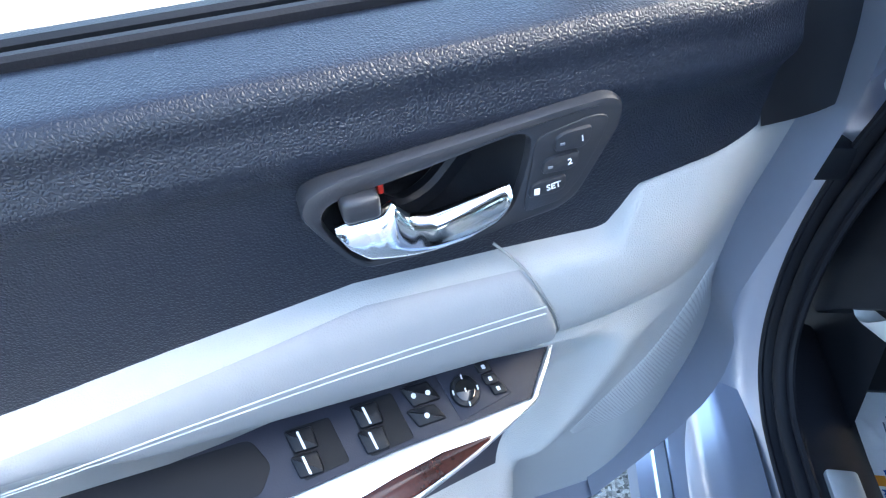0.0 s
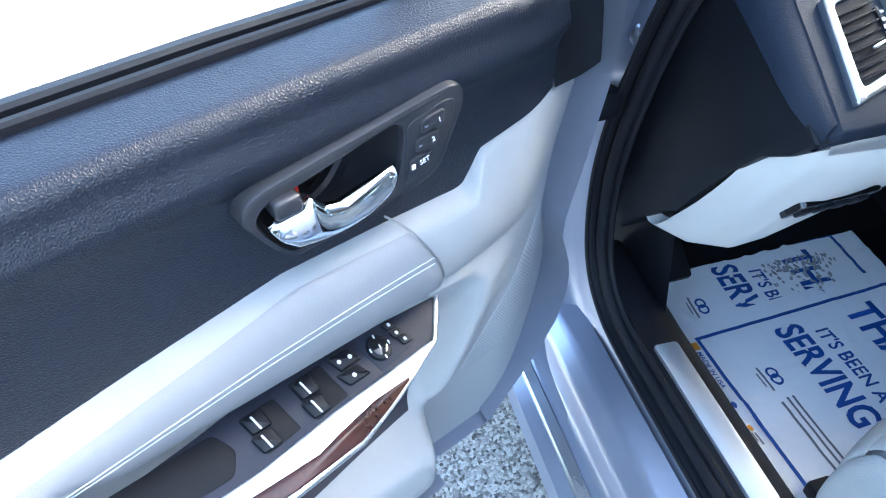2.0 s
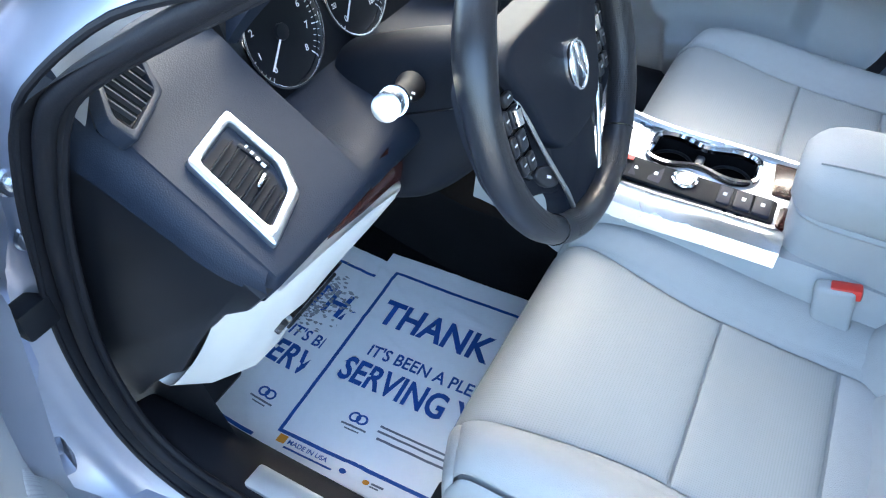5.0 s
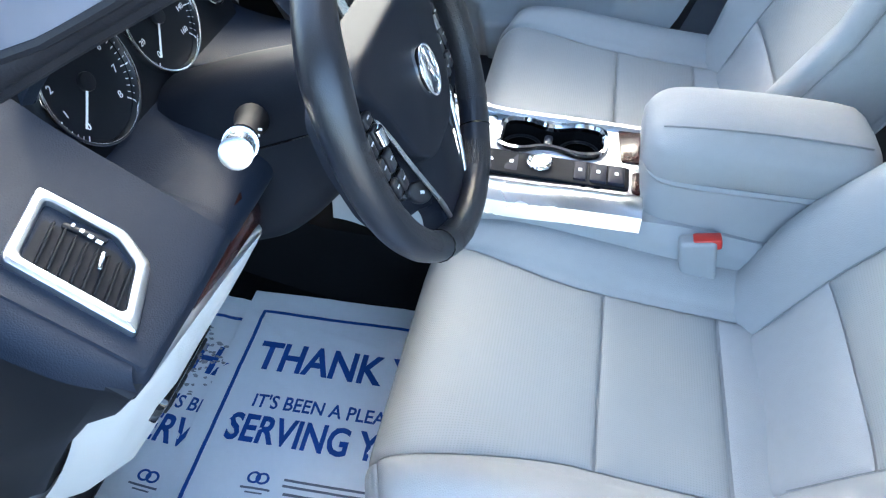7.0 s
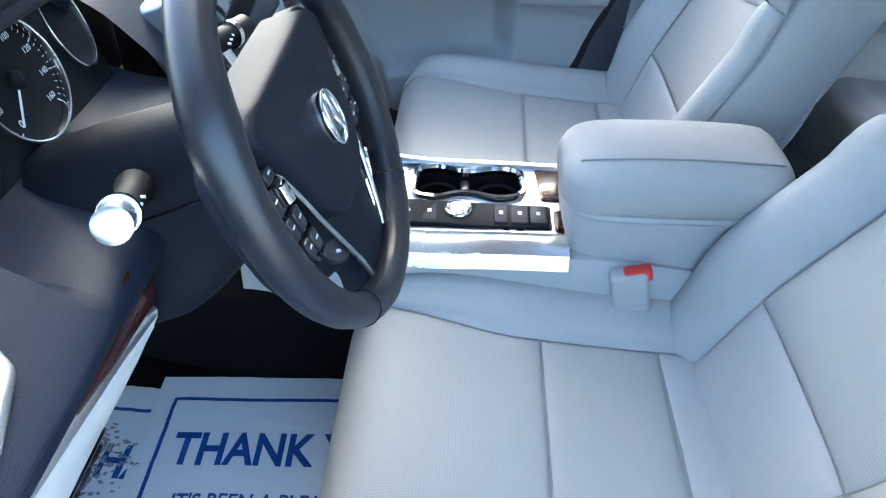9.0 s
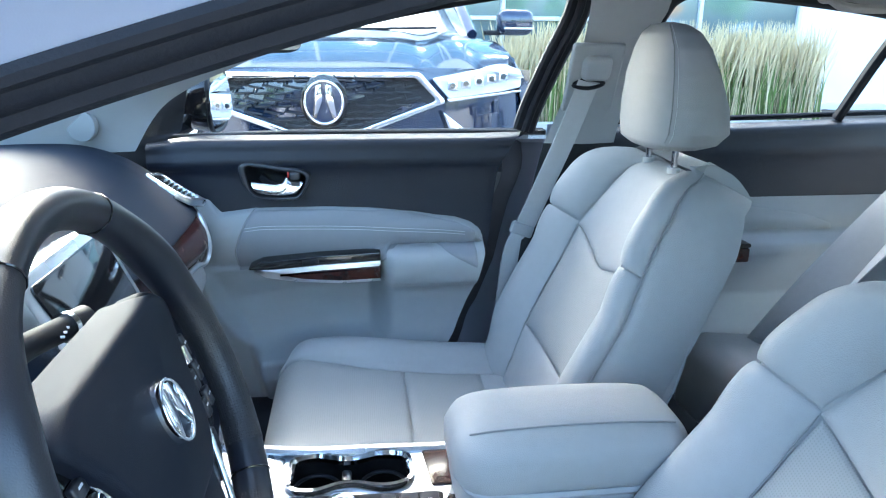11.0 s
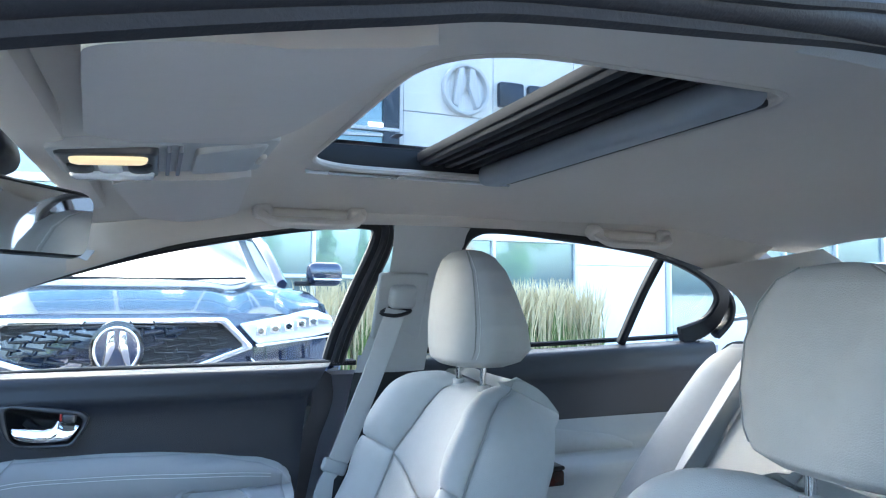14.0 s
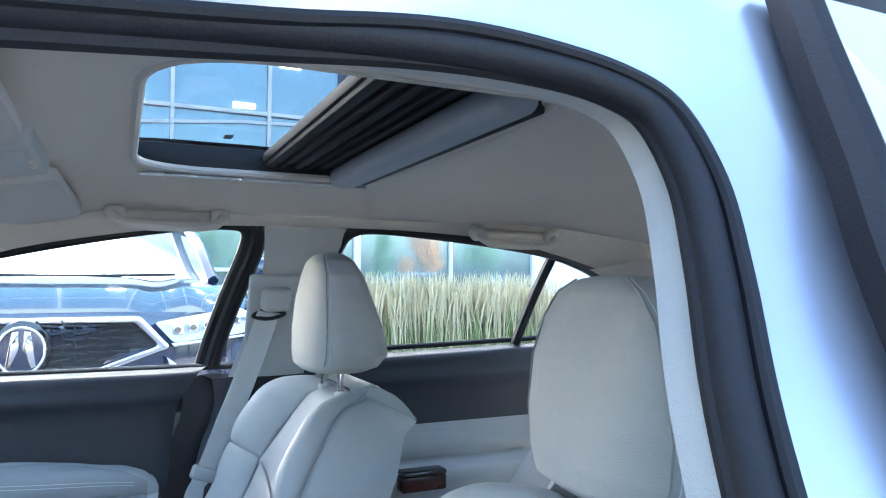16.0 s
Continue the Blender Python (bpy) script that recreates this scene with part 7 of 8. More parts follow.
    for x in (0.172, 0.215):
        draped(prism(ellipse(x, 0.022, 0.006, 0.005, 10), 0.0003), 0.0012, "printed_spot", INK if x < 0.2 else ORANGE)
    stripe(0.224, 0.024, 0.246, 0.024, 0.004, "printed_bar", GREY_INK)
    stripe(0.224, 0.018, 0.240, 0.018, 0.003, "printed_bar", GREY_INK)
    return ob, draped


# the page's left edge lies towards the front, its head towards the middle of the car
_, near_drape = paper_mat(axes((-0.578, 1.012, 0.258), (0.035, -1, 0), (1, 0.035, 0)), "white printed paper floor mat, creased, on the carpet", 3)
_, far_drape = paper_mat(axes((-0.595, 1.195, 0.2535), (-0.05, -1, 0), (1, -0.10, 0)), "white printed paper floor mat, dirty and half covered", 8, 0.42)
rnd = random.Random(4)
for k in range(150):
    x, y = 0.075 + abs(rnd.gauss(0, 0.040)), 0.335 + rnd.gauss(0, 0.032)
    far_drape(prism([(x + rnd.uniform(0.001, 0.007) * math.cos(a), y + rnd.uniform(0.001, 0.004) * math.sin(a)) for a in (0, 1, 2, 3, 4, 5)], 0.0003), 0.0022, "dirt_smear", SOOT)
paper_mat(axes((0.19, 1.05, 0.258), (0.0, -1, 0), (1, 0.0, 0)), "white printed paper floor mat on the passenger side", 12)


# ---- pedals ----
for nm, x, w, h, z in (("brake_pedal", -0.34, 0.085, 0.05, 0.42), ("accelerator_pedal", -0.20, 0.05, 0.12, 0.38)):
    p = thing(nm, "black rubber-faced pedal on a steel arm", "pedal")
    part("pad", block((w, 0.012, h), pose(x, 1.20, z, -25, 0, 0), 0.006), RUBBER, p)
    part("arm", sweep([(x, 1.21, z), (x, 1.27, z + 0.15), (x, 1.30, z + 0.30)], bar(0.012, 0.02)), BLACK, p)


# ---- overhead ----
def sun_visor(s):
    v = thing("sun_visor", "warm grey fabric sun visor folded up", "sun visor", group="sun visors")
    def at(x, y, z):
        return Vector((s * x, y, z))
    out = [(0.49, 0.335), (0.17, 0.350), (0.143, 0.375), (0.15, 0.500), (0.18, 0.522), (0.46, 0.498), (0.50, 0.44)]
    bm = prism(rounded(out, 0.025, 5), 0.0, -0.019, 0.008)
    for q in bm.verts:
        q.co = at(q.co.x, q.co.y, roof_z(q.co.x, q.co.y) + 0.002 + q.co.z - (0.018 + 0.02 * (q.co.x - 0.15) if s < 0 else 0.008))
    bmesh.ops.recalc_face_normals(bm, faces=bm.faces)
    part("visor_panel", bm, VISOR, v)
    part("visor_clip", block((0.03, 0.016, 0.02), at(0.135, 0.515, 1.294), 0.006, 3), GREY_PLASTIC, v)


sun_visor(-1)
sun_visor(1)

lamp = thing("overhead_lamp", "grey overhead console with a lit warm map lamp", "map lamp")
def lz(x, y):
    return lerp_list(y, [(0.30, 1.318), (0.36, 1.316), (0.44, 1.302), (0.58, 1.294)])
def over(outline, t, name, mat, label="", bevel=0.004, up=0.0, parent=None, top=0.0):
    bm = prism(rounded(outline, 0.012, 4), top, -t, 0.0)
    rim = [e for e in bm.edges if all(abs(q.co.z + t) < 1e-6 for q in e.verts)]
    bmesh.ops.bevel(bm, geom=rim, offset=min(bevel, t * 0.6), segments=2, affect="EDGES", profile=0.5)
    for q in bm.verts:
        q.co.z += lz(q.co.x, q.co.y) + up
    bmesh.ops.recalc_face_normals(bm, faces=bm.faces)
    return part(name, bm, mat, parent or lamp, label)
over([(-0.092, 0.352), (0.092, 0.352), (0.075, 0.565), (-0.075, 0.565)], 0.016, "housing", GREY_PLASTIC, top=0.05)
over([(-0.080, 0.362), (0.080, 0.362), (0.064, 0.432), (-0.064, 0.432)], 0.019, "glasses_door", GREY_PLASTIC, "sunglasses door")
over([(-0.018, 0.356), (0.018, 0.356), (0.018, 0.366), (-0.018, 0.366)], 0.022, "door_catch", HEADLINER)
for y in (0.444, 0.455):
    over([(-0.074, y), (0.074, y), (0.074, y + 0.004), (-0.074, y + 0.004)], 0.0175, "groove", GREY_INK, "", 0.0)
over([(-0.072, 0.466), (0.072, 0.466), (0.070, 0.558), (-0.070, 0.558)], 0.020, "lamp_unit", BEZEL_BLACK)
over([(-0.064, 0.476), (-0.036, 0.476), (-0.036, 0.546), (-0.062, 0.546)], 0.025, "lit_lens", LAMP_GLOW, "warm lit lamp lens")
over([(0.030, 0.470), (0.068, 0.470), (0.066, 0.554), (0.030, 0.554)], 0.025, "unlit_lens", LENS)
for k in range(3):
    over([(-0.024, 0.472 + 0.028 * k), (0.024, 0.472 + 0.028 * k), (0.024, 0.496 + 0.028 * k), (-0.024, 0.496 + 0.028 * k)], 0.024, "lamp_switch", LENS if k == 1 else BLACK)


def grab_handle(x, y0, y1, z, label):
    g = thing("grab_handle", label, "grab handle", group="grab handles")
    part("grip", sweep(curve_through([(x + 0.004, y0, z + 0.026), (x - 0.022, y0 + 0.004, z + 0.008), (x - 0.034, y0 + 0.020, z - 0.004), (x - 0.036, y0 + 0.06, z - 0.008), (x - 0.036, y1 - 0.06, z - 0.008), (x - 0.034, y1 - 0.020, z - 0.004), (x - 0.022, y1 - 0.004, z + 0.008), (x + 0.004, y1, z + 0.026)], 6), bar(0.020, 0.017, 0.4)), VISOR, g, "warm grey handle")
    for y in (y0 + 0.004, y1 - 0.004):
        part("handle_foot", block((0.036, 0.036, 0.030), pose(x - 0.002, y, z + 0.020, 0, -35, 0), 0.010, 3), VISOR, g)
    part("handle_recess", block((0.020, y1 - y0 - 0.04, 0.016), pose(x + 0.006, (y0 + y1) / 2, z + 0.020, 0, -35, 0), 0.007, 3), HEADLINER, g)


grab_handle(0.545, 0.10, 0.29, 1.284, "warm grey grab handle folded flat to the roof edge")
grab_handle(0.548, -0.65, -0.45, 1.268, "warm grey rear grab handle with a coat hook")
grab_handle(-0.548, -0.65, -0.45, 1.281, "warm grey rear grab handle")

mirror = thing("rear_view_mirror", "black rear-view mirror on the windscreen", "rear-view mirror")
MM = look((0.0, 0.610, 1.224), (-0.40, -0.10, 1.14)) @ pose(0, 0, 0, 0, 0, 0)
bm = prism(rounded([(-0.125, -0.038), (0.125, -0.038), (0.128, 0.038), (-0.128, 0.038)], 0.018, 5), 0.014, -0.016, 0.008)
bm.transform(MM @ Matrix.Rotation(math.pi, 4, "Y"))
part("housing", bm, BLACK, mirror)
bm = prism(rounded([(-0.119, -0.033), (0.119, -0.033), (0.122, 0.033), (-0.122, 0.033)], 0.015, 5), 0.0165, 0.010)
bm.transform(MM @ Matrix.Rotation(math.pi, 4, "Y"))
part("glass", bm, MIRROR, mirror, "mirror glass")
part("stem", sweep(curve_through([(0.0, 0.622, 1.228), (0.0, 0.635, 1.25), (0.0, 0.65, 1.275)], 5), ring(0.012, 10)), BLACK, mirror)
part("sensor_box", block((0.11, 0.11, 0.055), pose(0.0, 0.655, 1.283, -18, 0, 0), 0.018, 4), BLACK, mirror, "black sensor housing behind the mirror")

for s in (-1, 1):
    t = part("tweeter_cover", prism(ellipse(0, 0, 0.030, 0.030, 26), 0.010, -0.004, 0.003), GRILLE, car, "round tweeter grille")
    t.matrix_world = axes((s * 0.622, 1.00, 1.030), (-0.25, -s, 0.0), (0, -0.3, 1)) if s > 0 else axes((s * 0.622, 1.00, 1.030), (-0.25, 1, 0.0), (0, -0.3, 1))
part("airbag_mark", block((0.004, 0.06, 0.026), pose(0.585, 0.60, 1.222, 28, 35, 0), 0.006, 3), GREY_PLASTIC, car)


# ---- outside mirrors ----
def door_mirror(s, label):
    d = thing("door_mirror", label, "door mirror", group="door mirrors")
    c = Vector((s * 0.93, 0.80, 1.055))
    def shell(u, v):
        a = 2 * math.pi * u
        k = 0.6
        w, h = 0.115 * (1 - v ** 3) + 0.002, 0.072 * (1 - v ** 3) + 0.002
        return c + Vector((s * w * math.copysign(abs(math.cos(a)) ** k, math.cos(a)), 0.115 * v, h * math.copysign(abs(math.sin(a)) ** k, math.sin(a))))
    part("housing", grid(shell, 32, 12, wrap_u=True), GLOSS_BLACK, d)
    gl = [(0.104 * math.copysign(abs(math.cos(a)) ** 0.6, math.cos(a)), 0.062 * math.copysign(abs(math.sin(a)) ** 0.6, math.sin(a))) for a in (2 * math.pi * k / 32 for k in range(32))]
    bm = prism(gl, 0.004, 0.0)
    bm.transform(axes(c + Vector((0, 0.008, 0)), (1, -0.18 * s, 0), (0, 0.10, 1)))
    part("mirror_glass", bm, MIRROR, d, "mirror glass")
    part("housing_rim", sweep([shell(k / 32, 0.0) for k in range(32)], ring(0.006, 6), True), BLACK, d)
    part("mirror_arm", sweep(curve_through([(s * 0.79, 0.93, 0.985), (s * 0.84, 0.89, 0.985), (s * 0.90, 0.86, 1.005)], 5), bar(0.05, 0.03, 0.4)), BLACK, d)
    return d


door_mirror(1, "black door mirror outside the passenger window")
lm = door_mirror(-1, "black door mirror on the open door")
lm.matrix_world = driver_door.matrix_world.copy()


# ---- the sport utility car parked nose-on beside the passenger side ----
MESH_BLACK = material("grille_black", (0.010, 0.011, 0.014), 0.6, vary=0.1)
DARK_GLASS = material("dark_car_glass", (0.02, 0.03, 0.035), 0.04, vary=0.1, coat=1.0, rough_vary=0.02)
SCREEN_GLASS = material("pale_sky_glass", (0.30, 0.36, 0.38), 0.06, metal=0.6, vary=0.25, vary_scale=2, coat=1.0, rough_vary=0.03)
TYRE = material("tyre", (0.015, 0.015, 0.016), 0.85, grain=0.3, grain_scale=200)


def big_car():
    c = thing("parked_car", "dark blue sport utility car parked nose-on, bright grille", "car")
    X0, CY = 2.18, 0.60      # nose plane and middle
    W = 0.97
    P = lambda d, a, z: Vector((X0 + d, CY + a, z))     # d: back from the nose, a: across, z: up

    # bonnet: crowned, falling to the nose
    def bonnet(u, v):
        a = (2 * u - 1)
        d = 0.04 + 1.15 * v + 0.20 * abs(a) ** 2.5 * (1 - v)
        z = 1.060 + 0.155 * (1 - (1 - v) ** 2.2) - 0.055 * abs(a) ** 2.6 - 0.02 * math.exp(-((abs(a) - 0.55) / 0.08) ** 2) * (1 - 0.5 * v)
        z += 0.016 * math.exp(-((abs(a) - 0.72) / 0.12) ** 2)
        return P(d, a * W * 0.93, z)
    part("bonnet", grid(bonnet, 61, 24), NAVY, c, "dark blue bonnet", angle=70)
    # nose skin round the grille and bumper
    def nose(u, v):
        a = 2 * u - 1
        z = lerp_list(v, [(0, 0.22), (0.2, 0.30), (0.45, 0.55), (0.7, 0.80), (0.9, 1.00), (1.0, 1.063)])
        d = 0.36 * abs(a) ** 3.2 + 0.05 * (1 - v) + lerp_list(v, [(0, 0.10), (0.3, 0.0), (0.6, 0.0), (0.8, 0.02), (1.0, 0.05)])
        return P(d, a * W, z - 0.03 * abs(a) ** 2.5 * v)
    part("bumper", grid(nose, 61, 30), NAVY, c, "dark blue front bumper", angle=60)
    # grille: bright pentagon frame, black recess and diamond mesh
    G = [(-0.40, 1.045), (0.40, 1.045), (0.52, 0.915), (0.06, 0.755), (-0.06, 0.755), (-0.52, 0.915)]
    Gi = [(-0.378, 1.020), (0.378, 1.020), (0.470, 0.925), (0.055, 0.782), (-0.055, 0.782), (-0.470, 0.925)]
    def on_nose(bm, name, mat, parent, label="", d=0.0):
        # local x across, y up, z towards our car
        for v in bm.verts:
            a, z, k = v.co
            v.co = P(-k + d + 0.10 * (a / 0.55) ** 2 * 0.9, a, z)
        bmesh.ops.recalc_face_normals(bm, faces=bm.faces)
        return part(name, bm, mat, parent, label)
    gr = on_nose(frame_prism(rounded(G, 0.02, 3), rounded(Gi, 0.015, 3), 0.045, -0.03, 0.008), "grille", CHROME, c, "bright grille surround")
    on_nose(prism(rounded(Gi, 0.015, 3), 0.0, -0.02), "grille_recess", MESH_BLACK, gr)
    # woven mesh of short bars, flaring out from the badge
    rows = 9
    for r in range(rows):
        z = 0.800 + 0.0265 * r
        half = 0.47 if z > 0.925 else 0.055 + (z - 0.782) / (0.925 - 0.782) * 0.415
        half = min(half, 0.378 + (1.020 - z) / 0.095 * 0.092 if z > 0.925 else half)
        n = int(half / 0.042)
        for k in range(-n, n + 1):
            a = k * 0.083 + (0.0415 if r % 2 else 0.0)
            if abs(a) > half - 0.03 or math.hypot(a, z - 0.925) < 0.105:
                continue
            on_nose(block((0.070, 0.008, 0.014), Matrix.Translation((a, z, 0.014)) @ pose(0, 0, 0, 0, 0, 10 * (1 if a > 0 else -1) * (1 if r % 2 else -0.4)), 0.002, 1), "mesh_bar", MESH_BAR, gr)
            on_nose(block((0.006, 0.026, 0.010), Matrix.Translation((a + 0.035, z + 0.012, 0.010)) @ pose(0, 0, 0, 0, 0, 25 if a > 0 else -25), 0.0015, 1), "mesh_link", MESH_BLACK, gr)
    b = on_nose(prism(ellipse(0, 0.925, 0.098, 0.112, 30), 0.030, -0.01, 0.006), "badge_plate", GLOSS_BLACK, gr)
    on_nose(frame_prism(ellipse(0, 0.925, 0.083, 0.092, 36), ellipse(0, 0.925, 0.072, 0.081, 36), 0.048, 0.02, 0.003), "badge_ring", CHROME, b, "chrome badge ring")
    on_nose(prism(ellipse(0, 0.925, 0.072, 0.081, 30), 0.034, 0.02), "badge_field", NAVY, b)
    for s in (-1, 1):
        on_nose(prism([(s * 0.010, 0.998), (s * 0.030, 0.994), (s * 0.050, 0.868), (s * 0.034, 0.862), (s * 0.006, 0.935)], 0.046, 0.03, 0.002), "badge_bar", CHROME, b)
    on_nose(prism(ellipse(0, 0.80, 0.020, 0.012, 16), 0.035, 0.0, 0.003), "nose_camera", BLACK, gr)
    # headlights with five bright jewels each
    for s in (-1, 1):
        H = [(s * 0.455, 1.015), (s * 0.80, 1.070), (s * 0.90, 1.035), (s * 0.90, 0.962), (s * 0.80, 0.950), (s * 0.530, 0.930)]
        def bend(bm, name, mat, parent, label="", d=0.0):
            for v in bm.verts:
                a, z, k = v.co
                dd = 0.36 * (abs(a) / W) ** 3.2 + 0.03
                v.co = P(-k + dd + d, a, z)
            bmesh.ops.recalc_face_normals(bm, faces=bm.faces)
            return part(name, bm, mat, parent, label)
        hl = bend(prism(rounded(H, 0.015, 3), 0.035, -0.05, 0.008), "headlight", LENS, c, "clear headlight with bright jewels")
        for k in range(5):
            a = s * (0.545 + 0.062 * k)
            bend(prism(rounded([(a - 0.024, 0.962 + 0.008 * k), (a + 0.024, 0.966 + 0.008 * k), (a + 0.024, 1.006 + 0.008 * k), (a - 0.024, 1.002 + 0.008 * k)], 0.008, 3), 0.044, 0.03, 0.005), "jewel", CHROME, hl, "bright lamp jewel")
            bend(prism(ellipse(a, 0.985 + 0.008 * k, 0.013, 0.013, 14), 0.047, 0.04), "jewel_eye", DARK_GLASS, hl)
        bend(prism([(s * 0.52, 0.930), (s * 0.90, 0.950), (s * 0.90, 0.940), (s * 0.53, 0.916)], 0.040, 0.0, 0.002), "lamp_underline", CHROME, hl)
        # bumper details
        bend(frame_prism([(s * 0.66, 0.90), (s * 0.78, 0.92), (s * 0.78, 0.855), (s * 0.66, 0.85)], [(s * 0.664, 0.896), (s * 0.776, 0.915), (s * 0.776, 0.859), (s * 0.664, 0.854)], 0.032, 0.02), "washer_cover", NAVY, c)
        bend(prism([(s * 0.50, 0.88), (s * 0.60, 0.80), (s * 0.82, 0.70), (s * 0.84, 0.66), (s * 0.56, 0.72)], 0.034, -0.02, 0.004), "bright_strake", CHROME, c)
        bend(prism(rounded([(s * 0.55, 0.55), (s * 0.82, 0.60), (s * 0.82, 0.45), (s * 0.58, 0.42)], 0.02, 3), 0.04, -0.02, 0.006), "fog_lamp", BLACK, c)
        # wings, sides
        part("wing", grid(lambda u, v: P(0.30 + 1.4 * u, s * (W * (0.955 + 0.045 * math.sin(math.pi * 0.5 * min(1, u * 2)))) - s * 0.06 * (v ** 3), 0.45 + 0.64 * v + 0.05 * u), 14, 10), NAVY, c)
        part("side", grid(lambda u, v: P(1.6 + 3.2 * u, s * (W - 0.05 * v ** 3), 0.35 + 0.80 * v), 8, 8), NAVY, c)
        w = part("wheel", sweep([P(0.95, s * (W - 0.26), 0.37), P(0.95, s * (W + 0.005), 0.37)], ring(0.37, 32)), TYRE, c)
        part("rim", sweep([P(0.95, s * (W - 0.02), 0.37), P(0.95, s * (W + 0.012), 0.37)], ring(0.25, 28)), SATIN, w)
        # mirrors
        m = part("mirror", block((0.13, 0.22, 0.15), P(1.32, s * (W + 0.12), 1.26), 0.05, 4), NAVY, c, "dark blue door mirror")
        part("turn_lamp", block((0.012, 0.17, 0.012), P(1.255, s * (W + 0.13), 1.225), 0.003), CHROME, m)
        part("mirror_foot", block((0.06, 0.12, 0.03), P(1.34, s * (W - 0.0), 1.20), 0.01), BLACK, m)
        part("windscreen_pillar", sweep(curve_through([P(1.12, s * 0.80, 1.19), P(1.45, s * 0.74, 1.42), P(1.95, s * 0.66, 1.64)], 6), bar(0.06, 0.07, 0.4)), NAVY, c)
    # cabin
    part("windscreen", grid(lambda u, v: P(1.13 + 0.82 * v + 0.10 * abs(2 * u - 1) ** 2, (2 * u - 1) * (0.80 - 0.14 * v), 1.205 + 0.44 * v - 0.02 * abs(2 * u - 1) ** 2), 21, 12), SCREEN_GLASS, c, "windscreen reflecting a pale sky")
    part("wiper", sweep(curve_through([P(1.14, -0.60, 1.225), P(1.10, -0.1, 1.215), P(1.10, 0.35, 1.218)], 5), bar(0.02, 0.015)), BLACK, c)
    part("roof", grid(lambda u, v: P(1.93 + 2.6 * v, (2 * u - 1) * 0.68, 1.655 + 0.05 * math.sin(math.pi * u) - 0.05 * v), 11, 8), NAVY, c)
    for s in (-1, 1):
        part("side_glass", grid(lambda u, v: P(1.5 + 2.9 * u + 0.4 * v * (1 - u), s * (0.90 - 0.20 * v), 1.16 + 0.46 * v), 6, 5), DARK_GLASS, c)
    part("plate_bar", block((0.02, 0.34, 0.12), P(-0.02, 0, 0.52), 0.006), LENS, c, "blank number plate")


MESH_BAR = material("grille_bar", (0.022, 0.023, 0.026), 0.38, metal=0.3, vary=0.1)
big_car()


# ---- showroom building ----
PANEL_WHITE = material("white_wall_panel", (0.80, 0.81, 0.81), 0.5, vary=0.04, vary_scale=1.5)
SHOP_GLASS = material("showroom_glass", (0.18, 0.27, 0.31), 0.03, metal=0.55, vary=0.2, vary_scale=0.6, coat=1.0, rough_vary=0.02)
MULLION = material("white_mullion", (0.62, 0.64, 0.66), 0.4, vary=0.05)
SIGN_GREY = material("sign_letter", (0.045, 0.055, 0.075), 0.35, metal=0.4, vary=0.05)
BX = 9.0


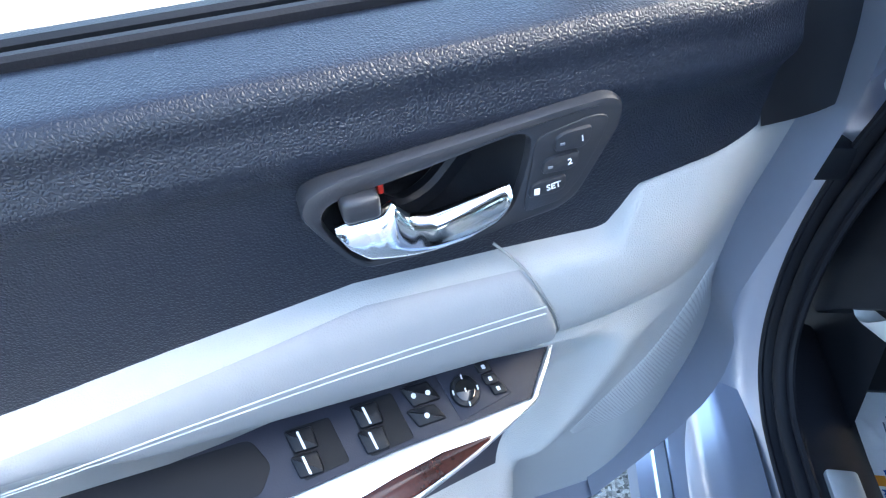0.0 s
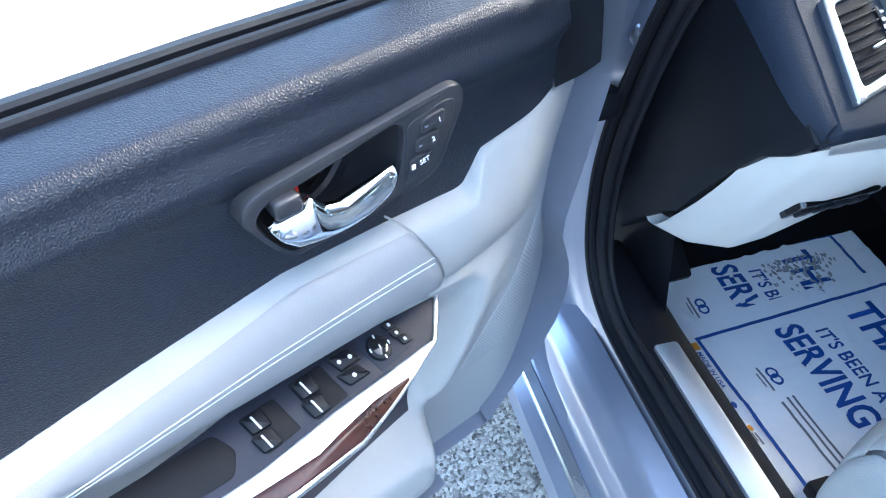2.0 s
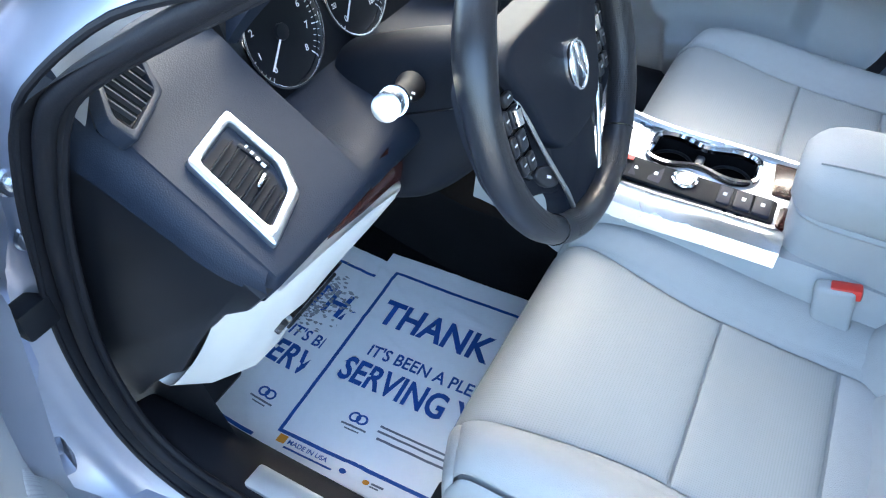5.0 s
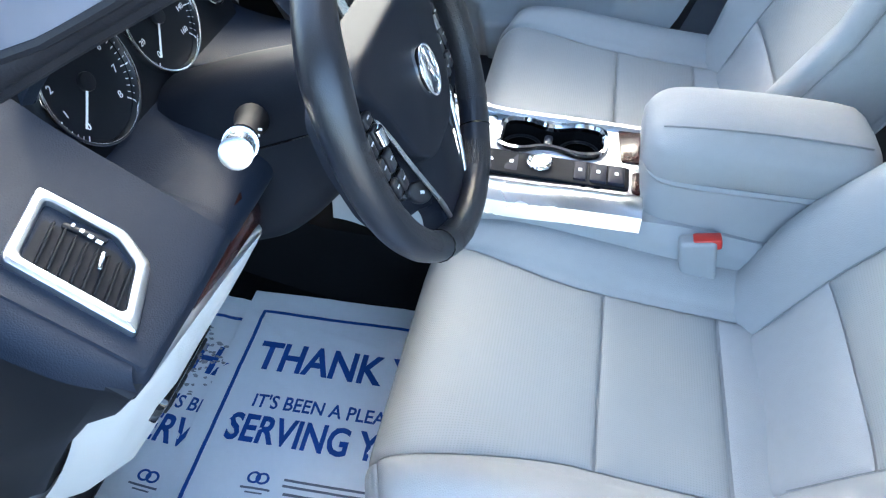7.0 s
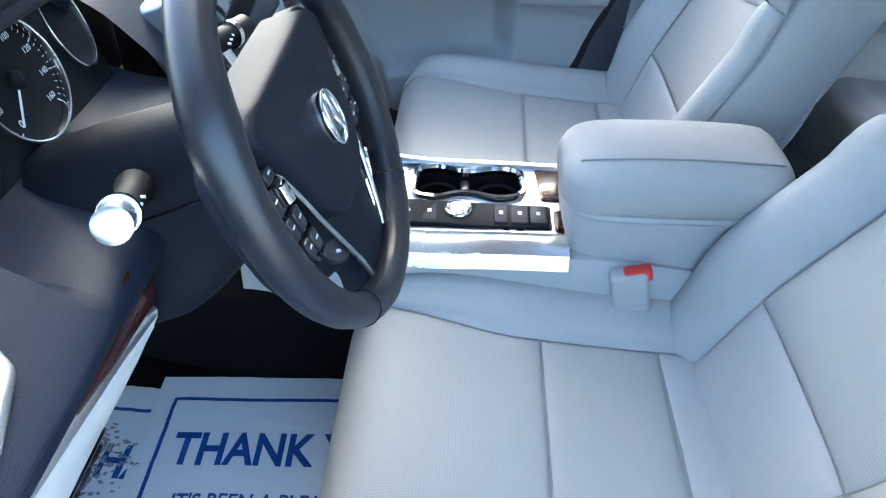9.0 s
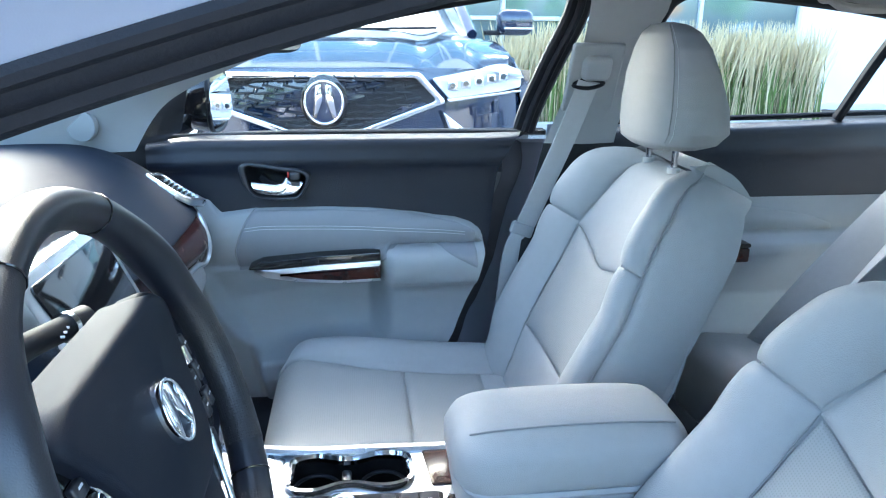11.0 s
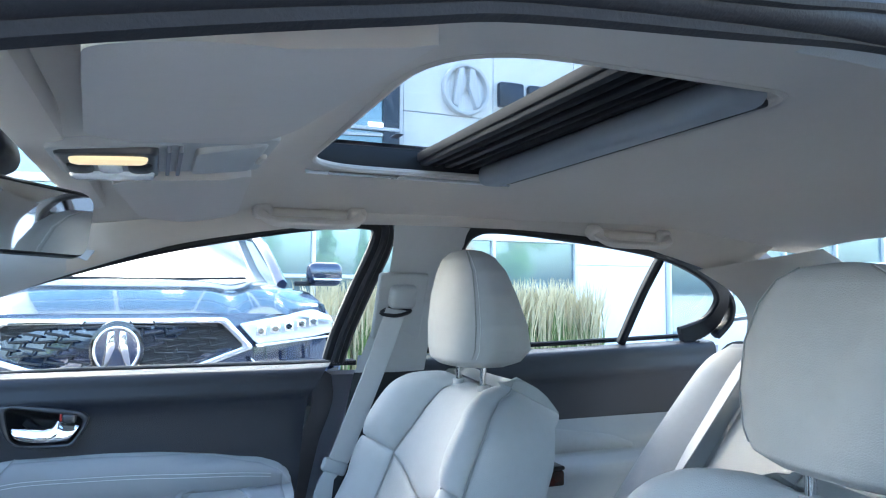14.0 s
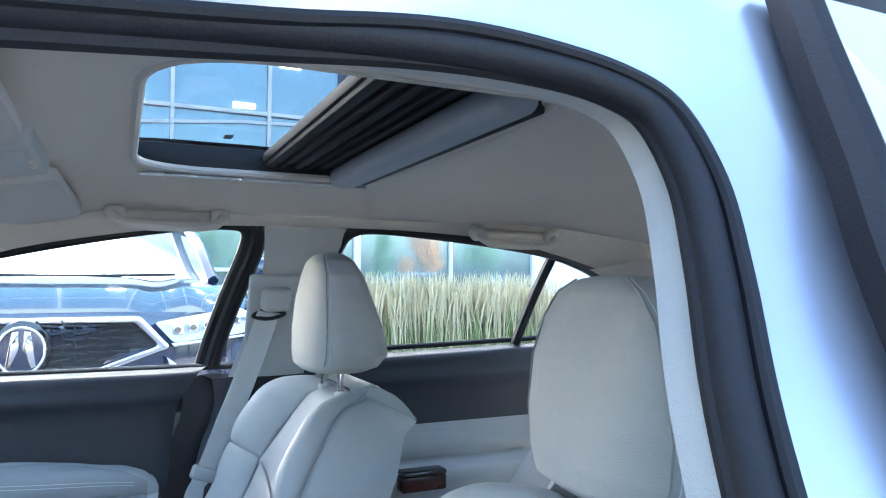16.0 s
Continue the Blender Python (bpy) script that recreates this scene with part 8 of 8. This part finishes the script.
def building():
    b = thing("showroom_building", "white-panelled showroom with tall glass front and sign", "building")
    part("main_wall", block((0.3, 17.4, 8.1), (BX + 0.45, -5.5, 4.3), 0.0), PANEL_WHITE, b, smooth_faces=False)
    part("side_wall", block((6.0, 0.3, 8.1), (BX + 3.5, 3.05, 4.3), 0.0), PANEL_WHITE, b, smooth_faces=False)
    # white piers and panels
    for y0, y1, z0, z1 in ((-7.9, -6.02, 0.0, 8.1), (-6.02, -2.95, 2.55, 8.1), (2.3, 3.2, 0, 8.1)):
        n = max(1, round((y1 - y0) / 1.6))
        m = max(1, round((z1 - z0) / 1.5))
        for i in range(n):
            for j in range(m):
                dy, dz = (y1 - y0) / n, (z1 - z0) / m
                part("wall_panel", block((0.06, dy - 0.012, dz - 0.012), (BX + 0.27, y0 + dy * (i + 0.5), z0 + dz * (j + 0.5)), 0.004, 1), PANEL_WHITE, b)
    # glass fields with their mullions
    def field(y0, y1, z0, z1, cols, rows):
        dy, dz = (y1 - y0) / cols, (z1 - z0) / rows
        for i in range(cols):
            for j in range(rows):
                part("pane", block((0.03, dy - 0.06, dz - 0.06), (BX + 0.24, y0 + dy * (i + 0.5), z0 + dz * (j + 0.5)), 0.0), SHOP_GLASS, b, smooth_faces=False)
        for i in range(cols + 1):
            part("mullion", block((0.12, 0.055, z1 - z0), (BX + 0.22, y0 + dy * i, (z0 + z1) / 2), 0.006, 1), MULLION, b)
        for j in range(rows + 1):
            part("transom", block((0.10, y1 - y0, 0.055), (BX + 0.215, (y0 + y1) / 2, z0 + dz * j), 0.006, 1), MULLION, b)
    field(-6.0, -2.95, 0.2, 2.0, 2, 2)
    field(-2.9, 2.3, 0.2, 2.55, 4, 2)
    field(-2.9, 2.3, 2.6, 5.6, 4, 3)
    field(-13.5, -7.95, 0.2, 3.2, 4, 2)
    part("base_course", block((0.25, 17.4, 0.2), (BX + 0.2, -5.5, 0.1), 0.01), MULLION, b)
    part("parapet", block((0.5, 17.6, 0.3), (BX + 0.35, -5.5, 8.1), 0.02), MULLION, b)
    # ceiling lamps showing behind the upper glass
    for y, z in ((-2.55, 3.66), (-1.25, 3.70), (0.2, 3.72), (-1.9, 4.35)):
        part("ceiling_lamp", block((0.02, 0.30, 0.07), (BX + 0.21, y, z), 0.0), SHOP_LAMP, b, "lit ceiling lamp")
    part("stair_rail", sweep([(BX + 0.20, -2.8, 3.52), (BX + 0.20, -1.2, 3.46), (BX + 0.20, 0.6, 3.30)], bar(0.02, 0.05)), MULLION, b)
    part("dark_pier", block((0.04, 0.32, 3.0), (BX + 0.20, -2.78, 4.1), 0.0), SIGN_GREY, b)
    # sign: ring with two bars, then plain blocks in place of the letters
    SY = -3.98
    def sign(bm, name, mat, label=""):
        # local x to the reader's right (towards -y), y up, z out of the wall
        bm.transform(axes((BX + 0.24, SY, 4.36), (0, -1, 0), (0, 0, 1)))
        return part(name, bm, mat, b, label)
    sign(frame_prism(ellipse(0, 0, 0.40, 0.42, 40), ellipse(0, 0, 0.34, 0.36, 40), 0.12, 0.0, 0.02), "sign_ring", MULLION, "satin metal sign ring")
    for s in (-1, 1):
        sign(prism([(s * 0.05, 0.34), (s * 0.14, 0.32), (s * 0.24, -0.26), (s * 0.16, -0.29), (s * 0.03, 0.05)], 0.12, 0.0, 0.01), "sign_bar", MULLION)
    for x, w in ((0.80, 0.44), (1.34, 0.44), (1.88, 0.44), (2.40, 0.44)):
        sign(prism(rounded([(x - w / 2, -0.20), (x + w / 2, -0.20), (x + w / 2, 0.20), (x - w / 2, 0.20)], 0.04, 3), 0.10, 0.0, 0.01), "sign_block", SIGN_GREY, "plain dark sign block")
    # white canopy edge
    part("blue_bin", block((0.3, 0.45, 0.35), (BX + 0.02, -5.75, 0.36), 0.03), BLUE_PLASTIC, b)


SHOP_LAMP = glow("showroom_lamp", (1.0, 0.95, 0.85), 3.0)
BLUE_PLASTIC = material("blue_plastic", (0.02, 0.10, 0.42), 0.4)
building()


# ---- kerb bed with tall grasses ----
def kerb_bed():
    k = thing("planting_bed", "kerbed planting bed by the showroom", "planting bed")
    part("kerb", block((0.15, 9.5, 0.15), (7.55, -5.0, 0.075), 0.02), material("kerb_concrete", (0.42, 0.42, 0.41), 0.85, grain=0.4, grain_scale=60, vary=0.1), k)
    part("soil", grid(lambda u, v: Vector((7.62 + 1.5 * u, -9.7 + 9.4 * v, 0.11 + 0.03 * noise.noise((u * 4, v * 20, 1)))), 10, 40), material("bark_soil", (0.07, 0.05, 0.035), 0.95, grain=0.8, grain_scale=50, vary=0.4), k)


kerb_bed()
STRAW = material("dry_grass", (0.60, 0.50, 0.30), 0.8, vary=0.35, vary_scale=3)
GREEN = material("green_grass", (0.13, 0.19, 0.045), 0.75, vary=0.4, vary_scale=3)


def grasses():
    rnd = random.Random(11)
    for mat, name, label, count in ((GREEN, "green_grass", "green lower blades of ornamental grass", 3200), (STRAW, "tall_grass", "straw-coloured plumes of ornamental grass", 3600)):
        vs, fs = [], []
        for _ in range(count):
            clump = rnd.randrange(15)
            cy = -5.3 + clump * 0.27
            cx = 7.95 + 0.5 * (clump % 2) + rnd.uniform(-0.1, 0.1)
            tall = (0.90 + 0.40 * rnd.random()) if mat is STRAW else (0.40 + 0.50 * rnd.random())
            a, lean = rnd.uniform(0, 6.283), rnd.uniform(0.03, 0.34)
            bx, by = cx + rnd.gauss(0, 0.13), cy + rnd.gauss(0, 0.16)
            w = 0.006 if mat is STRAW else 0.010
            px, py = -math.sin(a) * w, math.cos(a) * w
            i = len(vs)
            for t, k in ((0, 1.0), (0.4, 0.9), (0.75, 1.9 if mat is STRAW else 0.7), (1.0, 0.1)):
                x, y, z = bx + math.cos(a) * lean * t * t * tall, by + math.sin(a) * lean * t * t * tall, 0.1 + tall * t * (1 - 0.12 * lean * t)
                vs += [(x - px * k, y - py * k, z), (x + px * k, y + py * k, z)]
            for q in range(3):
                fs.append((i + 2 * q, i + 2 * q + 1, i + 2 * q + 3, i + 2 * q + 2))
        me = bpy.data.meshes.new(name)
        me.from_pydata(vs, [], fs)
        me.materials.append(mat)
        tagged(new(name, me), label, "grass", kind="stuff")


grasses()

# ---- trees across the car park, which the showroom glass mirrors, and behind the building's end ----
LEAF = material("tree_leaf", (0.05, 0.10, 0.03), 0.7, vary=0.5, vary_scale=1.2)
AUTUMN = material("autumn_leaf", (0.30, 0.13, 0.03), 0.7, vary=0.5, vary_scale=1.2)
BARK = material("bark", (0.09, 0.07, 0.05), 0.9, grain=0.8, grain_scale=20, vary=0.3)


def tree(x, y, h, fir, mat, seed, label):
    rnd = random.Random(seed)
    t = thing("tree", label, "tree", (0, 0, 0), group="trees by the car park")
    part("trunk", sweep(curve_through([(x, y, 0), (x + 0.1 * rnd.uniform(-1, 1), y, h * 0.4), (x + 0.15 * rnd.uniform(-1, 1), y + 0.1, h * 0.95)], 5), ring(0.035 * h ** 0.7, 8), scale=lambda q: 1 - 0.85 * q), BARK, t)
    vs, fs = [], []
    for _ in range(1500):
        if fir:
            q = rnd.random() ** 0.7
            z = h * (0.12 + 0.88 * q)
            r = (1 - q) * h * 0.20 * (0.75 + 0.25 * math.sin(q * 38)) * rnd.random() ** 0.4 + 0.03
            a = rnd.uniform(0, 6.283)
            c = Vector((x + r * math.cos(a), y + r * math.sin(a), z - 0.25 * r))
            s = 0.10 + 0.10 * rnd.random()
        else:
            k = rnd.randrange(9)
            r2 = random.Random(seed * 31 + k)
            cc = Vector((x + r2.gauss(0, 0.13) * h, y + r2.gauss(0, 0.13) * h, h * (0.62 + r2.uniform(-0.2, 0.22))))
            d = Vector((rnd.gauss(0, 1), rnd.gauss(0, 1), rnd.gauss(0, 1))).normalized() * h * 0.15 * rnd.random() ** 0.35
            c = cc + d
            s = 0.09 + 0.08 * rnd.random()
        e = Euler((rnd.uniform(0, 6), rnd.uniform(0, 6), rnd.uniform(0, 6))).to_matrix()
        i = len(vs)
        vs += [tuple(c + e @ Vector(v) * s) for v in ((-1, 0, 0), (0, -0.5, 0.1), (1, 0, 0), (0, 0.5, 0.1))]
        fs.append((i, i + 1, i + 2, i + 3))
    me = bpy.data.meshes.new("crown")
    me.from_pydata(vs, [], fs)
    me.materials.append(mat)
    ob = new("crown", me)
    ob.parent = t
    return t


for n, (x, y, h, fir, m) in enumerate(((-26, -16, 7.0, True, LEAF), (-27, -12.5, 6.0, True, LEAF), (-25, -9.5, 7.5, True, LEAF), (-28, -20, 5.5, False, AUTUMN), (-26, -24, 6.2, False, LEAF), (-27, -5, 5.5, False, LEAF), (-29, 0, 6.5, True, LEAF), (-26, 6, 6.0, False, LEAF), (-25, 13, 6.5, True, LEAF), (24, -27, 6.0, False, LEAF), (30, -36, 7.0, False, LEAF), (-14, -38, 7.0, True, LEAF), (-2, -42, 6.0, False, LEAF), (-24, -30, 6.0, True, LEAF), (6, -45, 7.0, False, AUTUMN), (-10, 34, 7.0, False, LEAF), (-20, 28, 6.0, True, LEAF), (4, 38, 7.5, False, LEAF))):
    tree(x, y, h, fir, m, n + 1, "dark green fir across the car park" if fir else ("autumn-coloured broad tree by the car park" if m is AUTUMN else "green broad tree by the car park"))


# ---- parked cars farther off ----
CAR_WHITE = material("white_car_paint", (0.72, 0.73, 0.74), 0.2, vary=0.04, coat=1.0)
TAIL = material("tail_lamp", (0.45, 0.02, 0.02), 0.2, vary=0.1, coat=0.6)


def far_car(m, paint, label, tall=1.0):
    c = thing("far_car", label, "car", group="cars parked farther off")
    body = [(-2.25, 0.35), (-2.3, 0.62), (-2.15, 0.95), (-1.75, 1.02), (-1.05, 1.42), (0.35, 1.46), (1.15, 1.02), (2.05, 0.88), (2.3, 0.62), (2.25, 0.35)]
    def sh(u, v):
        a = 2 * v - 1
        x, z = lerp_list(u * 9, [(k, p[0], p[1]) for k, p in enumerate(body)])
        k = 1 - 0.12 * smooth(0.9, 1.45, z)
        return m @ Vector((x * (1 - 0.04 * abs(a) ** 4), a * 0.90 * k, (0.35 + (z - 0.35) * (1 - 0.10 * abs(a) ** 6)) * tall))
    part("body", grid(sh, 46, 17), paint, c, angle=35)
    for s in (-1, 1):
        part("side_panel", grid(lambda u, v: m @ Vector((lerp_list(u * 9, [(k, p[0], p[1]) for k, p in enumerate(body)])[0] * 0.96, s * 0.90 * (1 - 0.12 * smooth(0.9, 1.45, (lerp_list(u * 9, [(k, p[0], p[1]) for k, p in enumerate(body)])[1]) * v)), 0.30 + (lerp_list(u * 9, [(k, p[0], p[1]) for k, p in enumerate(body)])[1] * 0.9 * tall - 0.30) * v)), 46, 6), paint, c)
        part("side_window", grid(lambda u, v: m @ Vector((-1.35 + 2.2 * u + 0.25 * (0.5 - u) * v, s * (0.905 - 0.09 * v), (1.02 + 0.30 * v) * tall)), 5, 4), DARK_GLASS, c)
        for x in (-1.4, 1.4):
            w = part("wheel", sweep([m @ Vector((x, s * 0.70, 0.33)), m @ Vector((x, s * 0.93, 0.33))], ring(0.33, 24), up=(0, 0, 1)), TYRE, c)
            part("rim", sweep([m @ Vector((x, s * 0.90, 0.33)), m @ Vector((x, s * 0.935, 0.33))], ring(0.22, 20), up=(0, 0, 1)), SATIN, w)
        part("tail_lamp", block((0.10, 0.42, 0.16), m @ Matrix.Translation((-2.20, s * 0.62, 0.84 * tall)), 0.03), TAIL, c, "red tail lamp")
        part("head_lamp", block((0.12, 0.40, 0.12), m @ Matrix.Translation((2.16, s * 0.60, 0.74 * tall)), 0.03), LENS, c)
    part("rear_window", grid(lambda u, v: m @ Vector((-1.78 + 0.66 * v, (2 * u - 1) * (0.72 - 0.08 * v), (1.05 + 0.34 * v) * tall)), 5, 4), DARK_GLASS, c)
    part("windscreen", grid(lambda u, v: m @ Vector((1.12 - 0.70 * v, (2 * u - 1) * (0.74 - 0.08 * v), (1.06 + 0.36 * v) * tall)), 5, 4), DARK_GLASS, c)


far_car(pose(11.2, -15.5, 0, 0, 0, 200), CAR_WHITE, "white car seen from behind, red tail lamps", 1.1)
far_car(pose(12.0, -20.0, 0, 0, 0, 188), CAR_WHITE, "white car in the far row")
far_car(pose(16.5, -24.0, 0, 0, 0, 190), CAR_WHITE, "white car in the far row", 1.1)
far_car(pose(3.5, -6.2, 0, 0, 0, 4), CAR_WHITE, "white car parked nose-on behind", 1.0)
far_car(pose(-2.0, -12.0, 0, 0, 0, 95), NAVY, "dark blue car behind across the aisle", 1.0)
